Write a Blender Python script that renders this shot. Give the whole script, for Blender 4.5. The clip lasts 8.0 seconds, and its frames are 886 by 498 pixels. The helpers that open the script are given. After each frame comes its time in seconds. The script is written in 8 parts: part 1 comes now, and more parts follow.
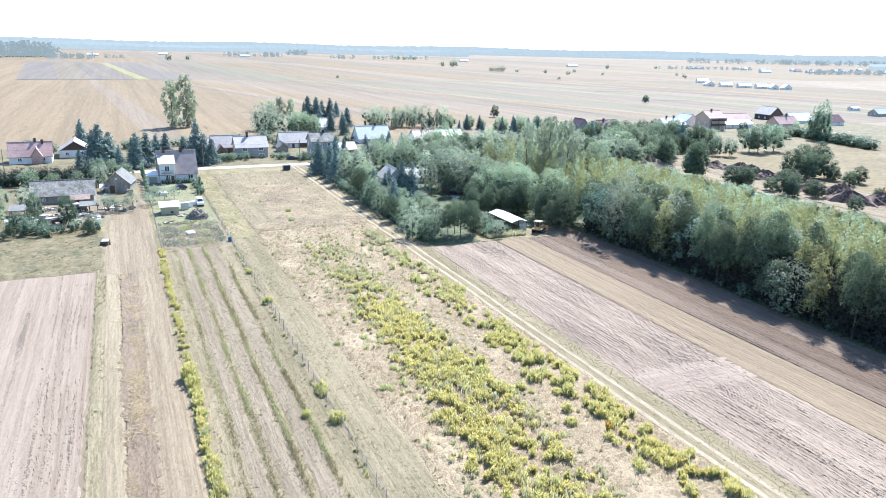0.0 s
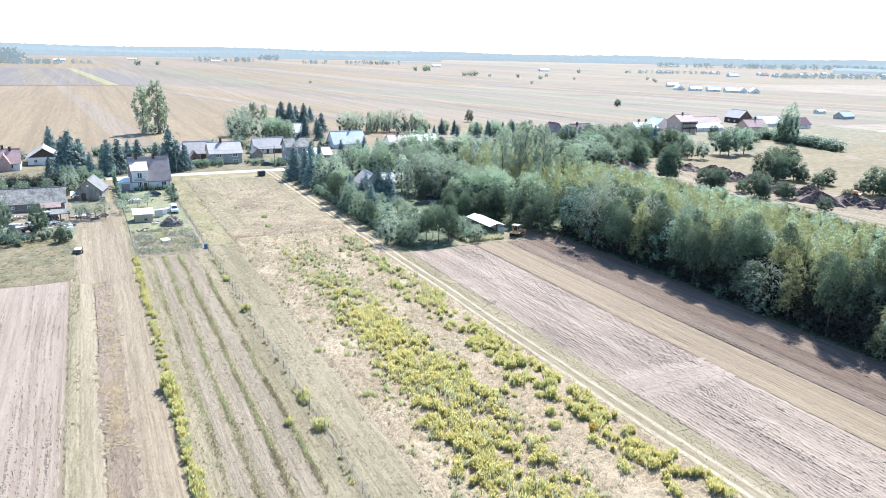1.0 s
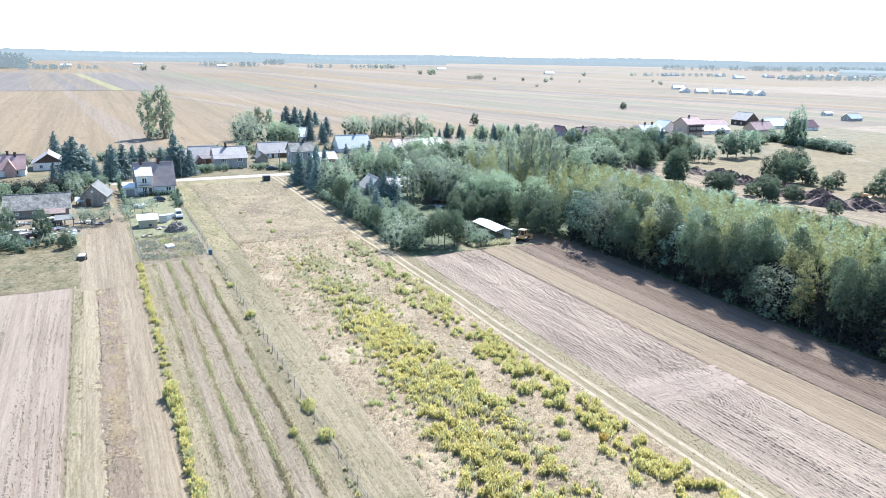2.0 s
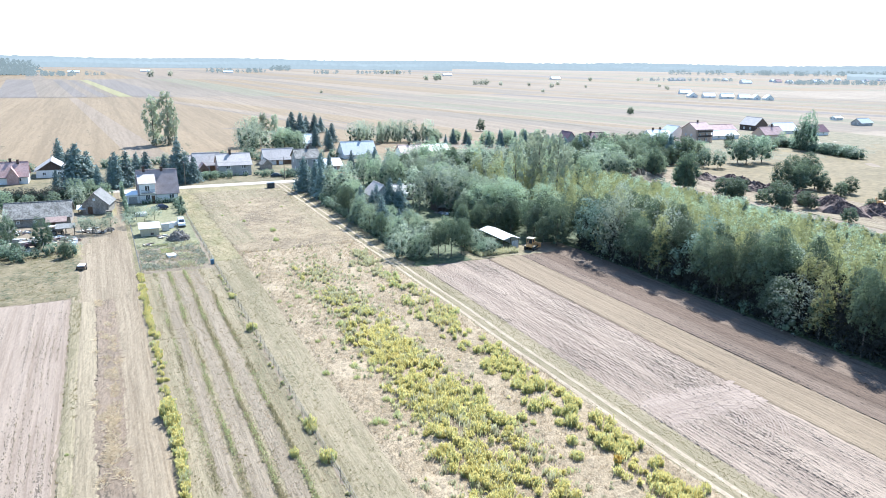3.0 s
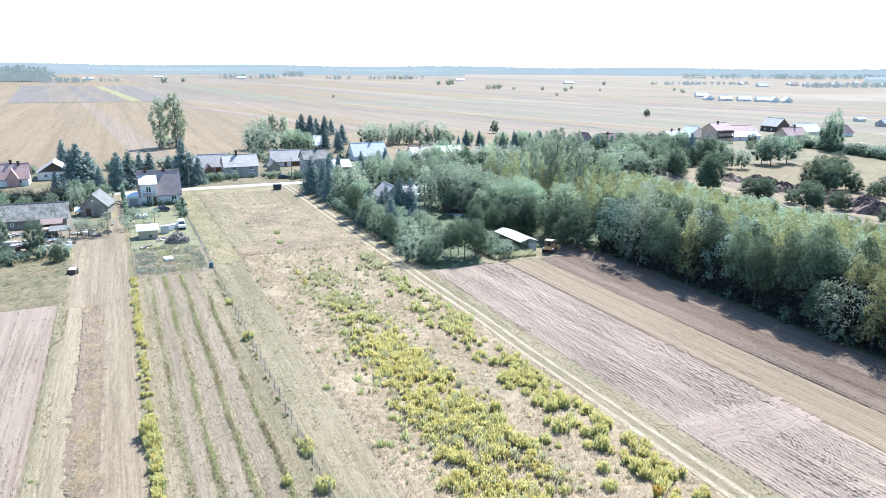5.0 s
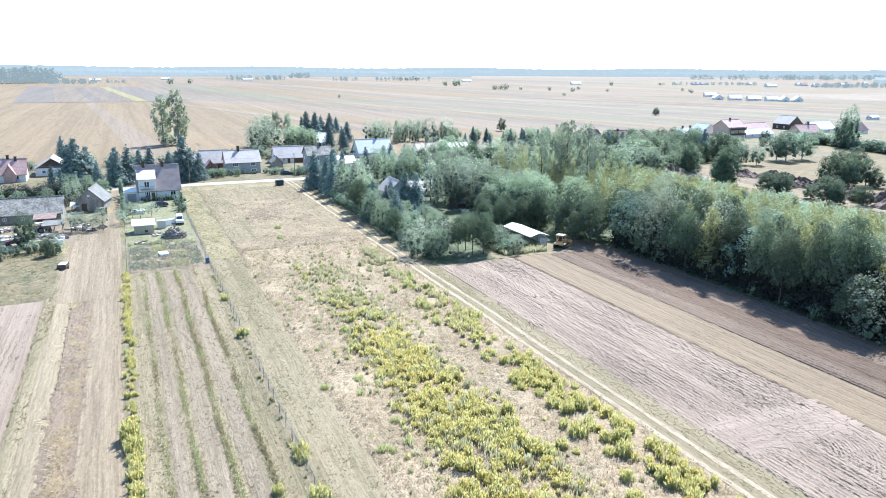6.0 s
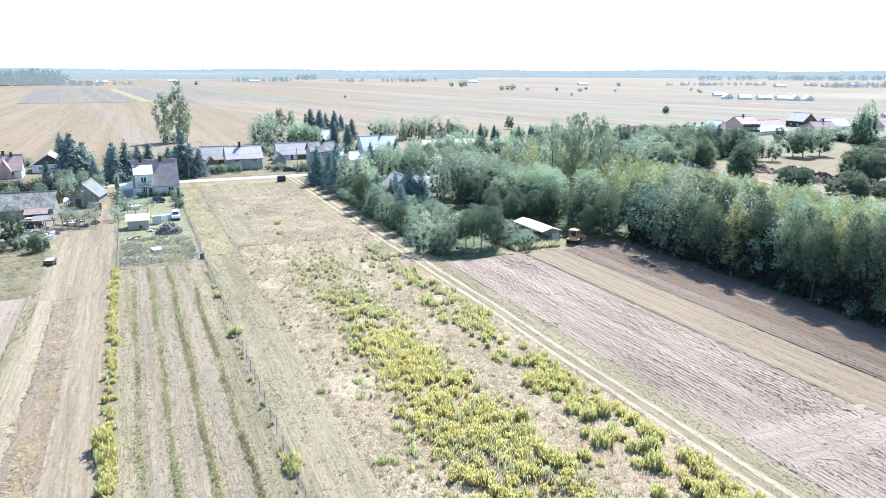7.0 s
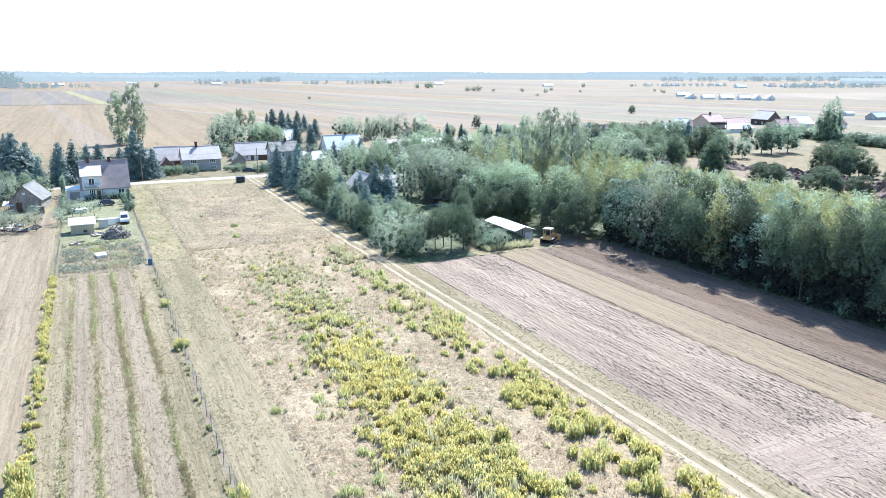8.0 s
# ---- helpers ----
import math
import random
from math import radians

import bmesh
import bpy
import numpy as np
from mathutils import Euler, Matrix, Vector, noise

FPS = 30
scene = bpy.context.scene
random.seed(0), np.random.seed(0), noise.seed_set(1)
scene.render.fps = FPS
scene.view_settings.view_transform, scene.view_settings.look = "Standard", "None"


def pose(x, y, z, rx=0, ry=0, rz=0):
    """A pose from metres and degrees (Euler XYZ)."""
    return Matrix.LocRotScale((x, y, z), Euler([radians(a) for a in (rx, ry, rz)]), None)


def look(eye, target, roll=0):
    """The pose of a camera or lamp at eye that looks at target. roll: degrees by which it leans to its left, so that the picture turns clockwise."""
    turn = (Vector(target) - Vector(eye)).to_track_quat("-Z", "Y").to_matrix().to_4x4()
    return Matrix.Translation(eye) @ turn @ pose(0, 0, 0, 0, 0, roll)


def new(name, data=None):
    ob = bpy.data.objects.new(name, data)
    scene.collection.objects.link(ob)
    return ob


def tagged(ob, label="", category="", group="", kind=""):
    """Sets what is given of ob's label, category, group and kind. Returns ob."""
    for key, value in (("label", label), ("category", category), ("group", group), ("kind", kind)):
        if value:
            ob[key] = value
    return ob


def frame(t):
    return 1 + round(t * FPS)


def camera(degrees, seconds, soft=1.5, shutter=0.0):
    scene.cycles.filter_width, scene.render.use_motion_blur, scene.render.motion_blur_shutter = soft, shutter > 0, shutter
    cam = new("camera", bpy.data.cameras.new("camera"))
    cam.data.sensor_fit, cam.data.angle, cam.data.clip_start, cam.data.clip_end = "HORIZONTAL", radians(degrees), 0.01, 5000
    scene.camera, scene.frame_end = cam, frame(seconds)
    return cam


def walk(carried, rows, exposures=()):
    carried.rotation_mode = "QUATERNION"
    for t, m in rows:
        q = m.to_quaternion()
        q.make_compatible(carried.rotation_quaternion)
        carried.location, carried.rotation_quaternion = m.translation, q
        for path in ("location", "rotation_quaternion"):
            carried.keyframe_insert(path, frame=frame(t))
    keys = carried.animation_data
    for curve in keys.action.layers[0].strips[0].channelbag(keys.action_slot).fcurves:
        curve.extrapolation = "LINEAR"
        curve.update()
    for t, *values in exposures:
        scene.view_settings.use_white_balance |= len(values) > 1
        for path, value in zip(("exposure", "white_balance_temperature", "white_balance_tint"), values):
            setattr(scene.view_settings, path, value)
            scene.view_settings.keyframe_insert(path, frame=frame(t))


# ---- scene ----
cam = camera(63.40, 8.0, soft=0.7)
PATH = [
    (0, look((-1.91, -6.52, 40.29), (37.70, 81.20, 13.15), 1.26)),
    (0.1, look((-2.05, -6.45, 40.30), (40.62, 79.84, 13.24), 1.26)),
    (0.2, look((-2.19, -6.39, 40.31), (41.00, 79.68, 13.33), 1.26)),
    (0.3, look((-2.33, -6.32, 40.31), (40.84, 79.78, 13.42), 1.26)),
    (0.5, look((-2.62, -6.18, 40.33), (40.52, 79.99, 13.59), 1.25)),
    (1, look((-2.67, -6.09, 40.29), (40.22, 80.29, 13.82), 1.18)),
    (1.5, look((-2.55, -5.72, 40.31), (40.03, 80.86, 14.01), 1.04)),
    (3, look((-0.82, -1.75, 40.25), (40.75, 85.60, 14.91), 0.72)),
    (3.5, look((0.00, 0.00, 39.91), (41.22, 87.59, 14.82), 0.66)),
    (4, look((0.93, 1.87, 39.55), (41.77, 89.69, 14.63), 0.63)),
    (4.5, look((1.90, 3.90, 38.64), (42.34, 91.95, 13.88), 0.52)),
    (6, look((5.20, 11.32, 34.54), (44.44, 100.02, 10.20), 0.32)),
    (6.5, look((6.45, 14.26, 33.13), (45.29, 103.17, 8.91), 0.26)),
    (7, look((7.73, 17.29, 31.67), (46.16, 106.42, 7.61), 0.16)),
    (7.5, look((9.23, 20.46, 30.30), (47.83, 109.56, 6.40), 0.11)),
    (7.6, look((9.48, 21.11, 30.19), (49.13, 109.76, 6.32), 0.09)),
    (7.7, look((9.73, 21.77, 30.08), (50.38, 109.98, 6.24), 0.08)),
    (7.8, look((9.98, 22.43, 29.96), (51.67, 110.16, 6.16), 0.06)),
    (7.9, look((10.23, 23.09, 29.85), (52.42, 110.59, 6.08), 0.05)),
    (8, look((10.48, 23.75, 29.74), (53.04, 111.08, 6.00), 0.03)),
]
walk(cam, PATH, [(0.0, 1.64, 5700, 7), (0.8, 1.64, 5700, 7), (1.5, 1.52, 5700, 7), (3.0, 1.60, 5620, 6), (4.5, 1.57, 5620, 6), (6.0, 1.61, 5620, 6), (8.0, 1.65, 5620, 6)])

# ---- daylight ----
SUN_AZ, SUN_EL = radians(44), radians(48.5)
world = bpy.data.worlds.new("sky")
scene.world = world
world.use_nodes = True
wn = world.node_tree
sky = wn.nodes.new("ShaderNodeTexSky")
sky.sky_type, sky.sun_disc = "NISHITA", False
sky.sun_elevation, sky.sun_rotation = SUN_EL, math.pi / 2 - SUN_AZ
sky.air_density, sky.dust_density, sky.ozone_density = 1.1, 0.1, 3.4
wn.links.new(sky.outputs[0], wn.nodes["Background"].inputs[0])
wn.nodes["Background"].inputs[1].default_value = 0.092
sun = new("sun", bpy.data.lights.new("sun", "SUN"))
sun.data.energy, sun.data.angle, sun.data.color = 3.7, radians(0.6), (1.0, 0.945, 0.86)
sun.matrix_world = look((0, 0, 0), (-math.cos(SUN_AZ) * math.cos(SUN_EL), -math.sin(SUN_AZ) * math.cos(SUN_EL), -math.sin(SUN_EL)))

# ---- materials ----
def mat(name, a, b, scale=0.3, fine=3.0, rough=0.85, bump=0.0, stretch=(1, 1, 1), metal=0.0, hue=0.0, through_leaf=0.0, island=0.0, mid=None, contrast=0.25, spec=0.3, spots=None, grain=2.0, vary=(0.75, 1.3), glint=(1.0, 1.0, 1.0)):
    """Two colours mixed by coarse and fine noise laid over world positions."""
    m = bpy.data.materials.new(name)
    m.use_nodes = True
    t = m.node_tree
    n, ln = t.nodes, t.links
    bs = n["Principled BSDF"]
    geo = n.new("ShaderNodeNewGeometry")
    mp = n.new("ShaderNodeMapping")
    mp.inputs["Scale"].default_value = stretch
    ln.new(geo.outputs["Position"], mp.inputs["Vector"])
    n1, n2 = n.new("ShaderNodeTexNoise"), n.new("ShaderNodeTexNoise")
    n1.inputs["Scale"].default_value, n1.inputs["Detail"].default_value = scale, 4
    n2.inputs["Scale"].default_value, n2.inputs["Detail"].default_value = fine, 5
    n2.inputs["Roughness"].default_value = 0.65
    for k in (n1, n2):
        ln.new(mp.outputs[0], k.inputs["Vector"])
    add = n.new("ShaderNodeMath")
    add.operation = "MULTIPLY_ADD"
    ln.new(n2.outputs[0], add.inputs[0])
    add.inputs[1].default_value = grain
    ln.new(n1.outputs[0], add.inputs[2])
    fac = add.outputs[0]
    low, high = 0.5 + 0.5 * grain - contrast, 0.5 + 0.5 * grain + contrast
    if island > 0:
        mul = n.new("ShaderNodeMath")
        mul.operation = "MULTIPLY_ADD"
        ln.new(geo.outputs["Random Per Island"], mul.inputs[0])
        mul.inputs[1].default_value = island
        ln.new(fac, mul.inputs[2])
        fac, low, high = mul.outputs[0], low, high + island
    ramp = n.new("ShaderNodeMapRange")
    ramp.inputs["From Min"].default_value, ramp.inputs["From Max"].default_value = low, high
    ln.new(fac, ramp.inputs[0])
    cr = n.new("ShaderNodeValToRGB")
    cr.color_ramp.elements[0].color, cr.color_ramp.elements[1].color = (*a, 1), (*b, 1)
    if mid:
        e = cr.color_ramp.elements.new(0.5)
        e.color = (*mid, 1)
    ln.new(ramp.outputs[0], cr.inputs[0])
    col = cr.outputs[0]
    if spots:
        # darker clods, tufts and litter, their small shadows painted in too, gathered in bands
        shade, size, lay, low_cut, high_cut, band = spots
        mp2, n3, n4 = n.new("ShaderNodeMapping"), n.new("ShaderNodeTexNoise"), n.new("ShaderNodeTexNoise")
        mp2.inputs["Scale"].default_value = lay
        ln.new(geo.outputs["Position"], mp2.inputs["Vector"])
        n3.inputs["Scale"].default_value, n3.inputs["Detail"].default_value, n3.inputs["Roughness"].default_value = size, 3, 0.6
        n4.inputs["Scale"].default_value, n4.inputs["Detail"].default_value = band, 2
        for k in (n3, n4):
            ln.new(mp2.outputs[0], k.inputs["Vector"])
        sm = n.new("ShaderNodeMath")
        sm.operation = "MULTIPLY_ADD"
        ln.new(n4.outputs[0], sm.inputs[0])
        sm.inputs[1].default_value = 0.6
        ln.new(n3.outputs[0], sm.inputs[2])
        cut = n.new("ShaderNodeMapRange")
        cut.inputs["From Min"].default_value, cut.inputs["From Max"].default_value = low_cut + 0.3, high_cut + 0.3
        ln.new(sm.outputs[0], cut.inputs[0])
        mixc = n.new("ShaderNodeMixRGB")
        ln.new(cut.outputs[0], mixc.inputs[0])
        ln.new(col, mixc.inputs[1])
        mixc.inputs[2].default_value = (*shade, 1)
        col = mixc.outputs[0]
    if hue > 0:
        info = n.new("ShaderNodeObjectInfo")
        hs = n.new("ShaderNodeHueSaturation")
        r1, r2 = n.new("ShaderNodeMapRange"), n.new("ShaderNodeMapRange")
        r1.inputs["To Min"].default_value, r1.inputs["To Max"].default_value = 0.5 - hue * 0.5, 0.5 + hue * 0.35
        ln.new(info.outputs["Random"], r1.inputs[0])
        ln.new(r1.outputs[0], hs.inputs["Hue"])
        r2.inputs["To Min"].default_value, r2.inputs["To Max"].default_value = vary
        ln.new(info.outputs["Random"], r2.inputs[0])
        ln.new(r2.outputs[0], hs.inputs["Value"])
        ln.new(col, hs.inputs["Color"])
        col = hs.outputs[0]
    ln.new(col, bs.inputs["Base Color"])
    bs.inputs["Roughness"].default_value, bs.inputs["Metallic"].default_value = rough, metal
    bs.inputs["Specular IOR Level"].default_value = spec
    if bump > 0:
        bp = n.new("ShaderNodeBump")
        bp.inputs["Strength"].default_value, bp.inputs["Distance"].default_value = 1.0, bump
        ln.new(n2.outputs[0], bp.inputs["Height"])
        ln.new(bp.outputs[0], bs.inputs["Normal"])
    if through_leaf > 0:
        tr, mx = n.new("ShaderNodeBsdfTranslucent"), n.new("ShaderNodeMixShader")
        warm = n.new("ShaderNodeMixRGB")
        warm.blend_type, warm.inputs[0].default_value, warm.inputs[2].default_value = "MULTIPLY", 1.0, (*glint, 1)
        ln.new(col, warm.inputs[1])
        ln.new(warm.outputs[0], tr.inputs[0])
        mx.inputs[0].default_value = through_leaf
        ln.new(bs.outputs[0], mx.inputs[1])
        ln.new(tr.outputs[0], mx.inputs[2])
        ln.new(mx.outputs[0], n["Material Output"].inputs[0])
    return m


def tilth(name, pale, deep, dark, streak=(2.0, 0.03), clod=7.0, cut=(0.60, 0.70), gather=0.6, patch=0.4, bump=0.06, wobble=0.5, vary=0.0):
    """Worked soil: streaks that run along the field, and dark clods gathered in broken lines and patches."""
    m = bpy.data.materials.new(name)
    m.use_nodes = True
    t = m.node_tree
    n, ln = t.nodes, t.links
    bs = n["Principled BSDF"]
    geo = n.new("ShaderNodeNewGeometry")

    def tex(vec, lay, scale, detail, rough=0.6):
        mp, tx = n.new("ShaderNodeMapping"), n.new("ShaderNodeTexNoise")
        mp.inputs["Scale"].default_value = lay
        tx.inputs["Scale"].default_value, tx.inputs["Detail"].default_value, tx.inputs["Roughness"].default_value = scale, detail, rough
        ln.new(vec, mp.inputs["Vector"])
        ln.new(mp.outputs[0], tx.inputs["Vector"])
        return tx.outputs[0]

    def mad(a, k, c):
        q = n.new("ShaderNodeMath")
        q.operation = "MULTIPLY_ADD"
        ln.new(a, q.inputs[0])
        q.inputs[1].default_value = k
        if isinstance(c, float):
            q.inputs[2].default_value = c
        else:
            ln.new(c, q.inputs[2])
        return q.outputs[0]

    def span(a, low, high):
        q = n.new("ShaderNodeMapRange")
        q.inputs["From Min"].default_value, q.inputs["From Max"].default_value = low, high
        ln.new(a, q.inputs[0])
        return q.outputs[0]

    bend = tex(geo.outputs["Position"], (1, 1, 1), 0.05, 2)
    comb, add = n.new("ShaderNodeCombineXYZ"), n.new("ShaderNodeVectorMath")
    ln.new(mad(bend, 2 * wobble, -wobble), comb.inputs[0])
    ln.new(geo.outputs["Position"], add.inputs[0])
    ln.new(comb.outputs[0], add.inputs[1])
    pos = add.outputs[0]
    broad = tex(pos, (streak[0] * 0.3, streak[1] * 0.5, 1), 1.0, 3)
    fine = tex(pos, (streak[0], streak[1], 1), 1.0, 3)
    hair = tex(pos, (streak[0] * 3, streak[1] * 8, 1), 1.0, 3)
    grain = tex(geo.outputs["Position"], (1, 0.55, 1), clod, 4, 0.7)
    area = tex(geo.outputs["Position"], (1, 0.4, 1), 0.09, 2)
    tone = mad(broad, 0.8, mad(fine, 0.9, mad(hair, 0.7, mad(grain, 0.8, -1.6))))
    c1 = n.new("ShaderNodeMixRGB")
    ln.new(span(tone, -0.22, 0.22), c1.inputs[0])
    c1.inputs[1].default_value, c1.inputs[2].default_value = (*deep, 1), (*pale, 1)
    lot = mad(fine, gather, mad(area, patch, mad(grain, 1.0, -0.5 * (gather + patch))))
    c2 = n.new("ShaderNodeMixRGB")
    ln.new(span(lot, *cut), c2.inputs[0])
    ln.new(c1.outputs[0], c2.inputs[1])
    c2.inputs[2].default_value = (*dark, 1)
    col = c2.outputs[0]
    if vary > 0:
        info, hs = n.new("ShaderNodeObjectInfo"), n.new("ShaderNodeHueSaturation")
        ln.new(mad(info.outputs["Random"], 2 * vary, 1.0 - vary), hs.inputs["Value"])
        ln.new(col, hs.inputs["Color"])
        col = hs.outputs[0]
    ln.new(col, bs.inputs["Base Color"])
    bs.inputs["Roughness"].default_value, bs.inputs["Specular IOR Level"].default_value = 0.9, 0.2
    bp = n.new("ShaderNodeBump")
    bp.inputs["Strength"].default_value, bp.inputs["Distance"].default_value = 1.0, bump
    ln.new(mad(grain, 0.9, mad(hair, 0.5, fine)), bp.inputs["Height"])
    ln.new(bp.outputs[0], bs.inputs["Normal"])
    return m


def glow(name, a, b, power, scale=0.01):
    """Distant backdrop whose pale emission stands for haze."""
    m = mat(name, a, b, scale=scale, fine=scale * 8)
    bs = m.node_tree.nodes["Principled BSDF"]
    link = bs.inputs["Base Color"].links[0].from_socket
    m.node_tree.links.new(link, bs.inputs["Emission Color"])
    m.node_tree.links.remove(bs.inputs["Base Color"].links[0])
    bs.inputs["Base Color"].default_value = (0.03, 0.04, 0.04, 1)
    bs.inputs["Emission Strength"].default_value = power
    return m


def glass_mat():
    m = mat("window_glass", (0.03, 0.04, 0.05), (0.06, 0.07, 0.08), rough=0.06, spec=0.6)
    return m


# soils and grounds
M_PLAIN = mat("dry_plain", (0.177, 0.131, 0.086), (0.259, 0.200, 0.141), scale=0.02, fine=0.3, stretch=(1, 0.25, 1))
M_PLOUGH = tilth("ploughed_sand", (0.385, 0.298, 0.226), (0.226, 0.168, 0.128), (0.096, 0.076, 0.060), (1.9, 0.03), 6.5, (0.58, 0.66), 0.75, 0.55, 0.09)
M_PLOUGH_L = tilth("harrowed_sand", (0.323, 0.252, 0.194), (0.224, 0.168, 0.125), (0.138, 0.107, 0.080), (1.1, 0.012), 5.0, (0.64, 0.72), 1.1, 0.45, 0.05, 0.3)
M_STUBBLE = tilth("stubble", (0.294, 0.224, 0.150), (0.177, 0.129, 0.085), (0.104, 0.079, 0.053), (2.2, 0.02), 6.0, (0.62, 0.72), 0.9, 0.3, 0.06, 0.4)
M_DARKSOIL = tilth("tilled_soil", (0.225, 0.163, 0.121), (0.121, 0.085, 0.062), (0.059, 0.043, 0.033), (1.8, 0.025), 5.5, (0.60, 0.70), 0.9, 0.4, 0.07, 0.5)
M_DRYGRASS = mat("dry_grass", (0.233, 0.177, 0.108), (0.399, 0.310, 0.202), scale=0.25, fine=5.0, bump=0.12, stretch=(1, 0.6, 1), mid=(0.318, 0.243, 0.153), spots=((0.166, 0.129, 0.077), 4.2, (1.0, 0.7, 1.0), 0.57, 0.70, 0.10))
M_BROWNGRASS = mat("parched_grass", (0.173, 0.128, 0.079), (0.352, 0.272, 0.169), scale=0.22, fine=5.0, bump=0.12, mid=(0.267, 0.204, 0.124), spots=((0.117, 0.084, 0.055), 2.6, (1.0, 0.7, 1.0), 0.55, 0.64, 0.10))
M_MOWN = tilth("mown_grass", (0.311, 0.251, 0.164), (0.176, 0.146, 0.084), (0.117, 0.105, 0.054), (1.5, 0.04), 4.5, (0.57, 0.68), 0.5, 0.4, 0.10, 0.4)
M_GREENGRASS = mat("green_grass", (0.163, 0.145, 0.062), (0.315, 0.246, 0.143), scale=0.3, fine=5.0, bump=0.05, stretch=(1, 0.4, 1), spots=((0.124, 0.107, 0.055), 2.2, (1.0, 0.6, 1.0), 0.52, 0.70, 0.15))
M_VERGE = mat("rough_verge", (0.121, 0.105, 0.051), (0.242, 0.187, 0.113), scale=0.35, fine=5.0, bump=0.06, spots=((0.078, 0.078, 0.039), 1.6, (1.0, 0.8, 1.0), 0.52, 0.70, 0.15))
# darker than the other grasses: tree shade is put into this colour
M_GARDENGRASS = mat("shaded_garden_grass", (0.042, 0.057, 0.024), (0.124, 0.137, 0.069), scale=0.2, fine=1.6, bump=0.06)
M_LANE = tilth("sandy_lane", (0.306, 0.241, 0.163), (0.180, 0.135, 0.089), (0.132, 0.104, 0.066), (1.5, 0.025), 5.5, (0.62, 0.74), 0.7, 0.4, 0.05, 0.3)
M_TURNED = tilth("turned_sand", (0.380, 0.295, 0.234), (0.257, 0.194, 0.152), (0.142, 0.112, 0.089), (0.10, 1.5), 6.0, (0.62, 0.72), 0.8, 0.3, 0.10, 0.0)
M_WITHERED = tilth("withered_soil", (0.262, 0.196, 0.138), (0.170, 0.124, 0.086), (0.105, 0.080, 0.055), (1.2, 0.05), 4.0, (0.55, 0.66), 0.7, 0.5, 0.12, 0.5)
M_TRODDEN = tilth("trodden_straw", (0.328, 0.262, 0.174), (0.201, 0.158, 0.102), (0.137, 0.115, 0.070), (1.4, 0.03), 5.0, (0.60, 0.72), 0.6, 0.4, 0.07, 0.4)
M_RUT = mat("bare_sand", (0.285, 0.223, 0.152), (0.424, 0.341, 0.242), scale=0.6, fine=4, bump=0.03, stretch=(1, 0.4, 1), spots=((0.234, 0.195, 0.140), 2.0, (1.2, 0.25, 1.0), 0.56, 0.85, 0.2))
M_GREYSOIL = tilth("grey_soil", (0.304, 0.242, 0.172), (0.187, 0.147, 0.101), (0.125, 0.105, 0.070), (1.7, 0.05), 5.0, (0.58, 0.69), 0.5, 0.4, 0.09, 0.3)
M_ROAD = mat("pale_road", (0.369, 0.318, 0.256), (0.492, 0.430, 0.346), scale=0.2, fine=3, bump=0.01)
M_SPOIL = mat("dug_peat", (0.059, 0.041, 0.036), (0.220, 0.148, 0.119), scale=0.3, fine=1.4, bump=0.2)
M_FIELD = [
    tilth("stubble_plain_pale", (0.270, 0.207, 0.148), (0.195, 0.148, 0.104), (0.135, 0.110, 0.076), (0.35, 0.004), 0.45, (0.63, 0.75), 0.7, 0.4, 0.02, 2.0, 0.06),
    tilth("stubble_plain_gold", (0.262, 0.192, 0.118), (0.185, 0.134, 0.081), (0.130, 0.102, 0.062), (0.35, 0.004), 0.45, (0.63, 0.75), 0.7, 0.4, 0.02, 2.0, 0.05),
    tilth("stubble_plain_grey", (0.235, 0.187, 0.140), (0.168, 0.133, 0.098), (0.118, 0.098, 0.070), (0.35, 0.004), 0.45, (0.62, 0.74), 0.7, 0.4, 0.02, 2.0, 0.06),
    tilth("fallow_green", (0.225, 0.196, 0.135), (0.165, 0.148, 0.096), (0.105, 0.105, 0.062), (0.35, 0.004), 0.45, (0.60, 0.72), 0.6, 0.4, 0.02, 2.0, 0.05),
    tilth("ploughed_plain", (0.205, 0.172, 0.146), (0.150, 0.124, 0.104), (0.105, 0.088, 0.074), (0.35, 0.004), 0.45, (0.62, 0.74), 0.6, 0.4, 0.02, 2.0, 0.04),
    tilth("yellow_crop", (0.290, 0.260, 0.135), (0.240, 0.212, 0.110), (0.18, 0.17, 0.09), (0.35, 0.004), 0.45, (0.66, 0.8), 0.6, 0.4, 0.02, 2.0, 0.0),
]
# plants
M_BARK = mat("bark", (0.047, 0.039, 0.031), (0.156, 0.133, 0.109), scale=1.5, fine=8, bump=0.02)
M_BIRCHBARK = mat("birch_bark", (0.055, 0.051, 0.047), (0.203, 0.195, 0.179), scale=1.5, fine=5, bump=0.01)
M_LEAF = mat("broad_leaves", (0.245, 0.315, 0.242), (0.428, 0.503, 0.377), scale=0.25, fine=1.5, through_leaf=0.55, hue=0.014, island=0.5, rough=0.65, spec=0.2, grain=0.9, contrast=0.22, glint=(1.06, 1.04, 0.82))
M_BIRCH = mat("birch_leaves", (0.234, 0.244, 0.129), (0.401, 0.399, 0.213), scale=0.2, fine=1.5, through_leaf=0.57, hue=0.014, island=0.5, rough=0.65, spec=0.2, grain=0.9, contrast=0.22, glint=(1.06, 1.04, 0.82))
# a darker leaf colour that carries the shade inside the crowns
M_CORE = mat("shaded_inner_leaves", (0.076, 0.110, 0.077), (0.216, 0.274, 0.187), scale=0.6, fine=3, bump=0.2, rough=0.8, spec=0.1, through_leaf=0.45)
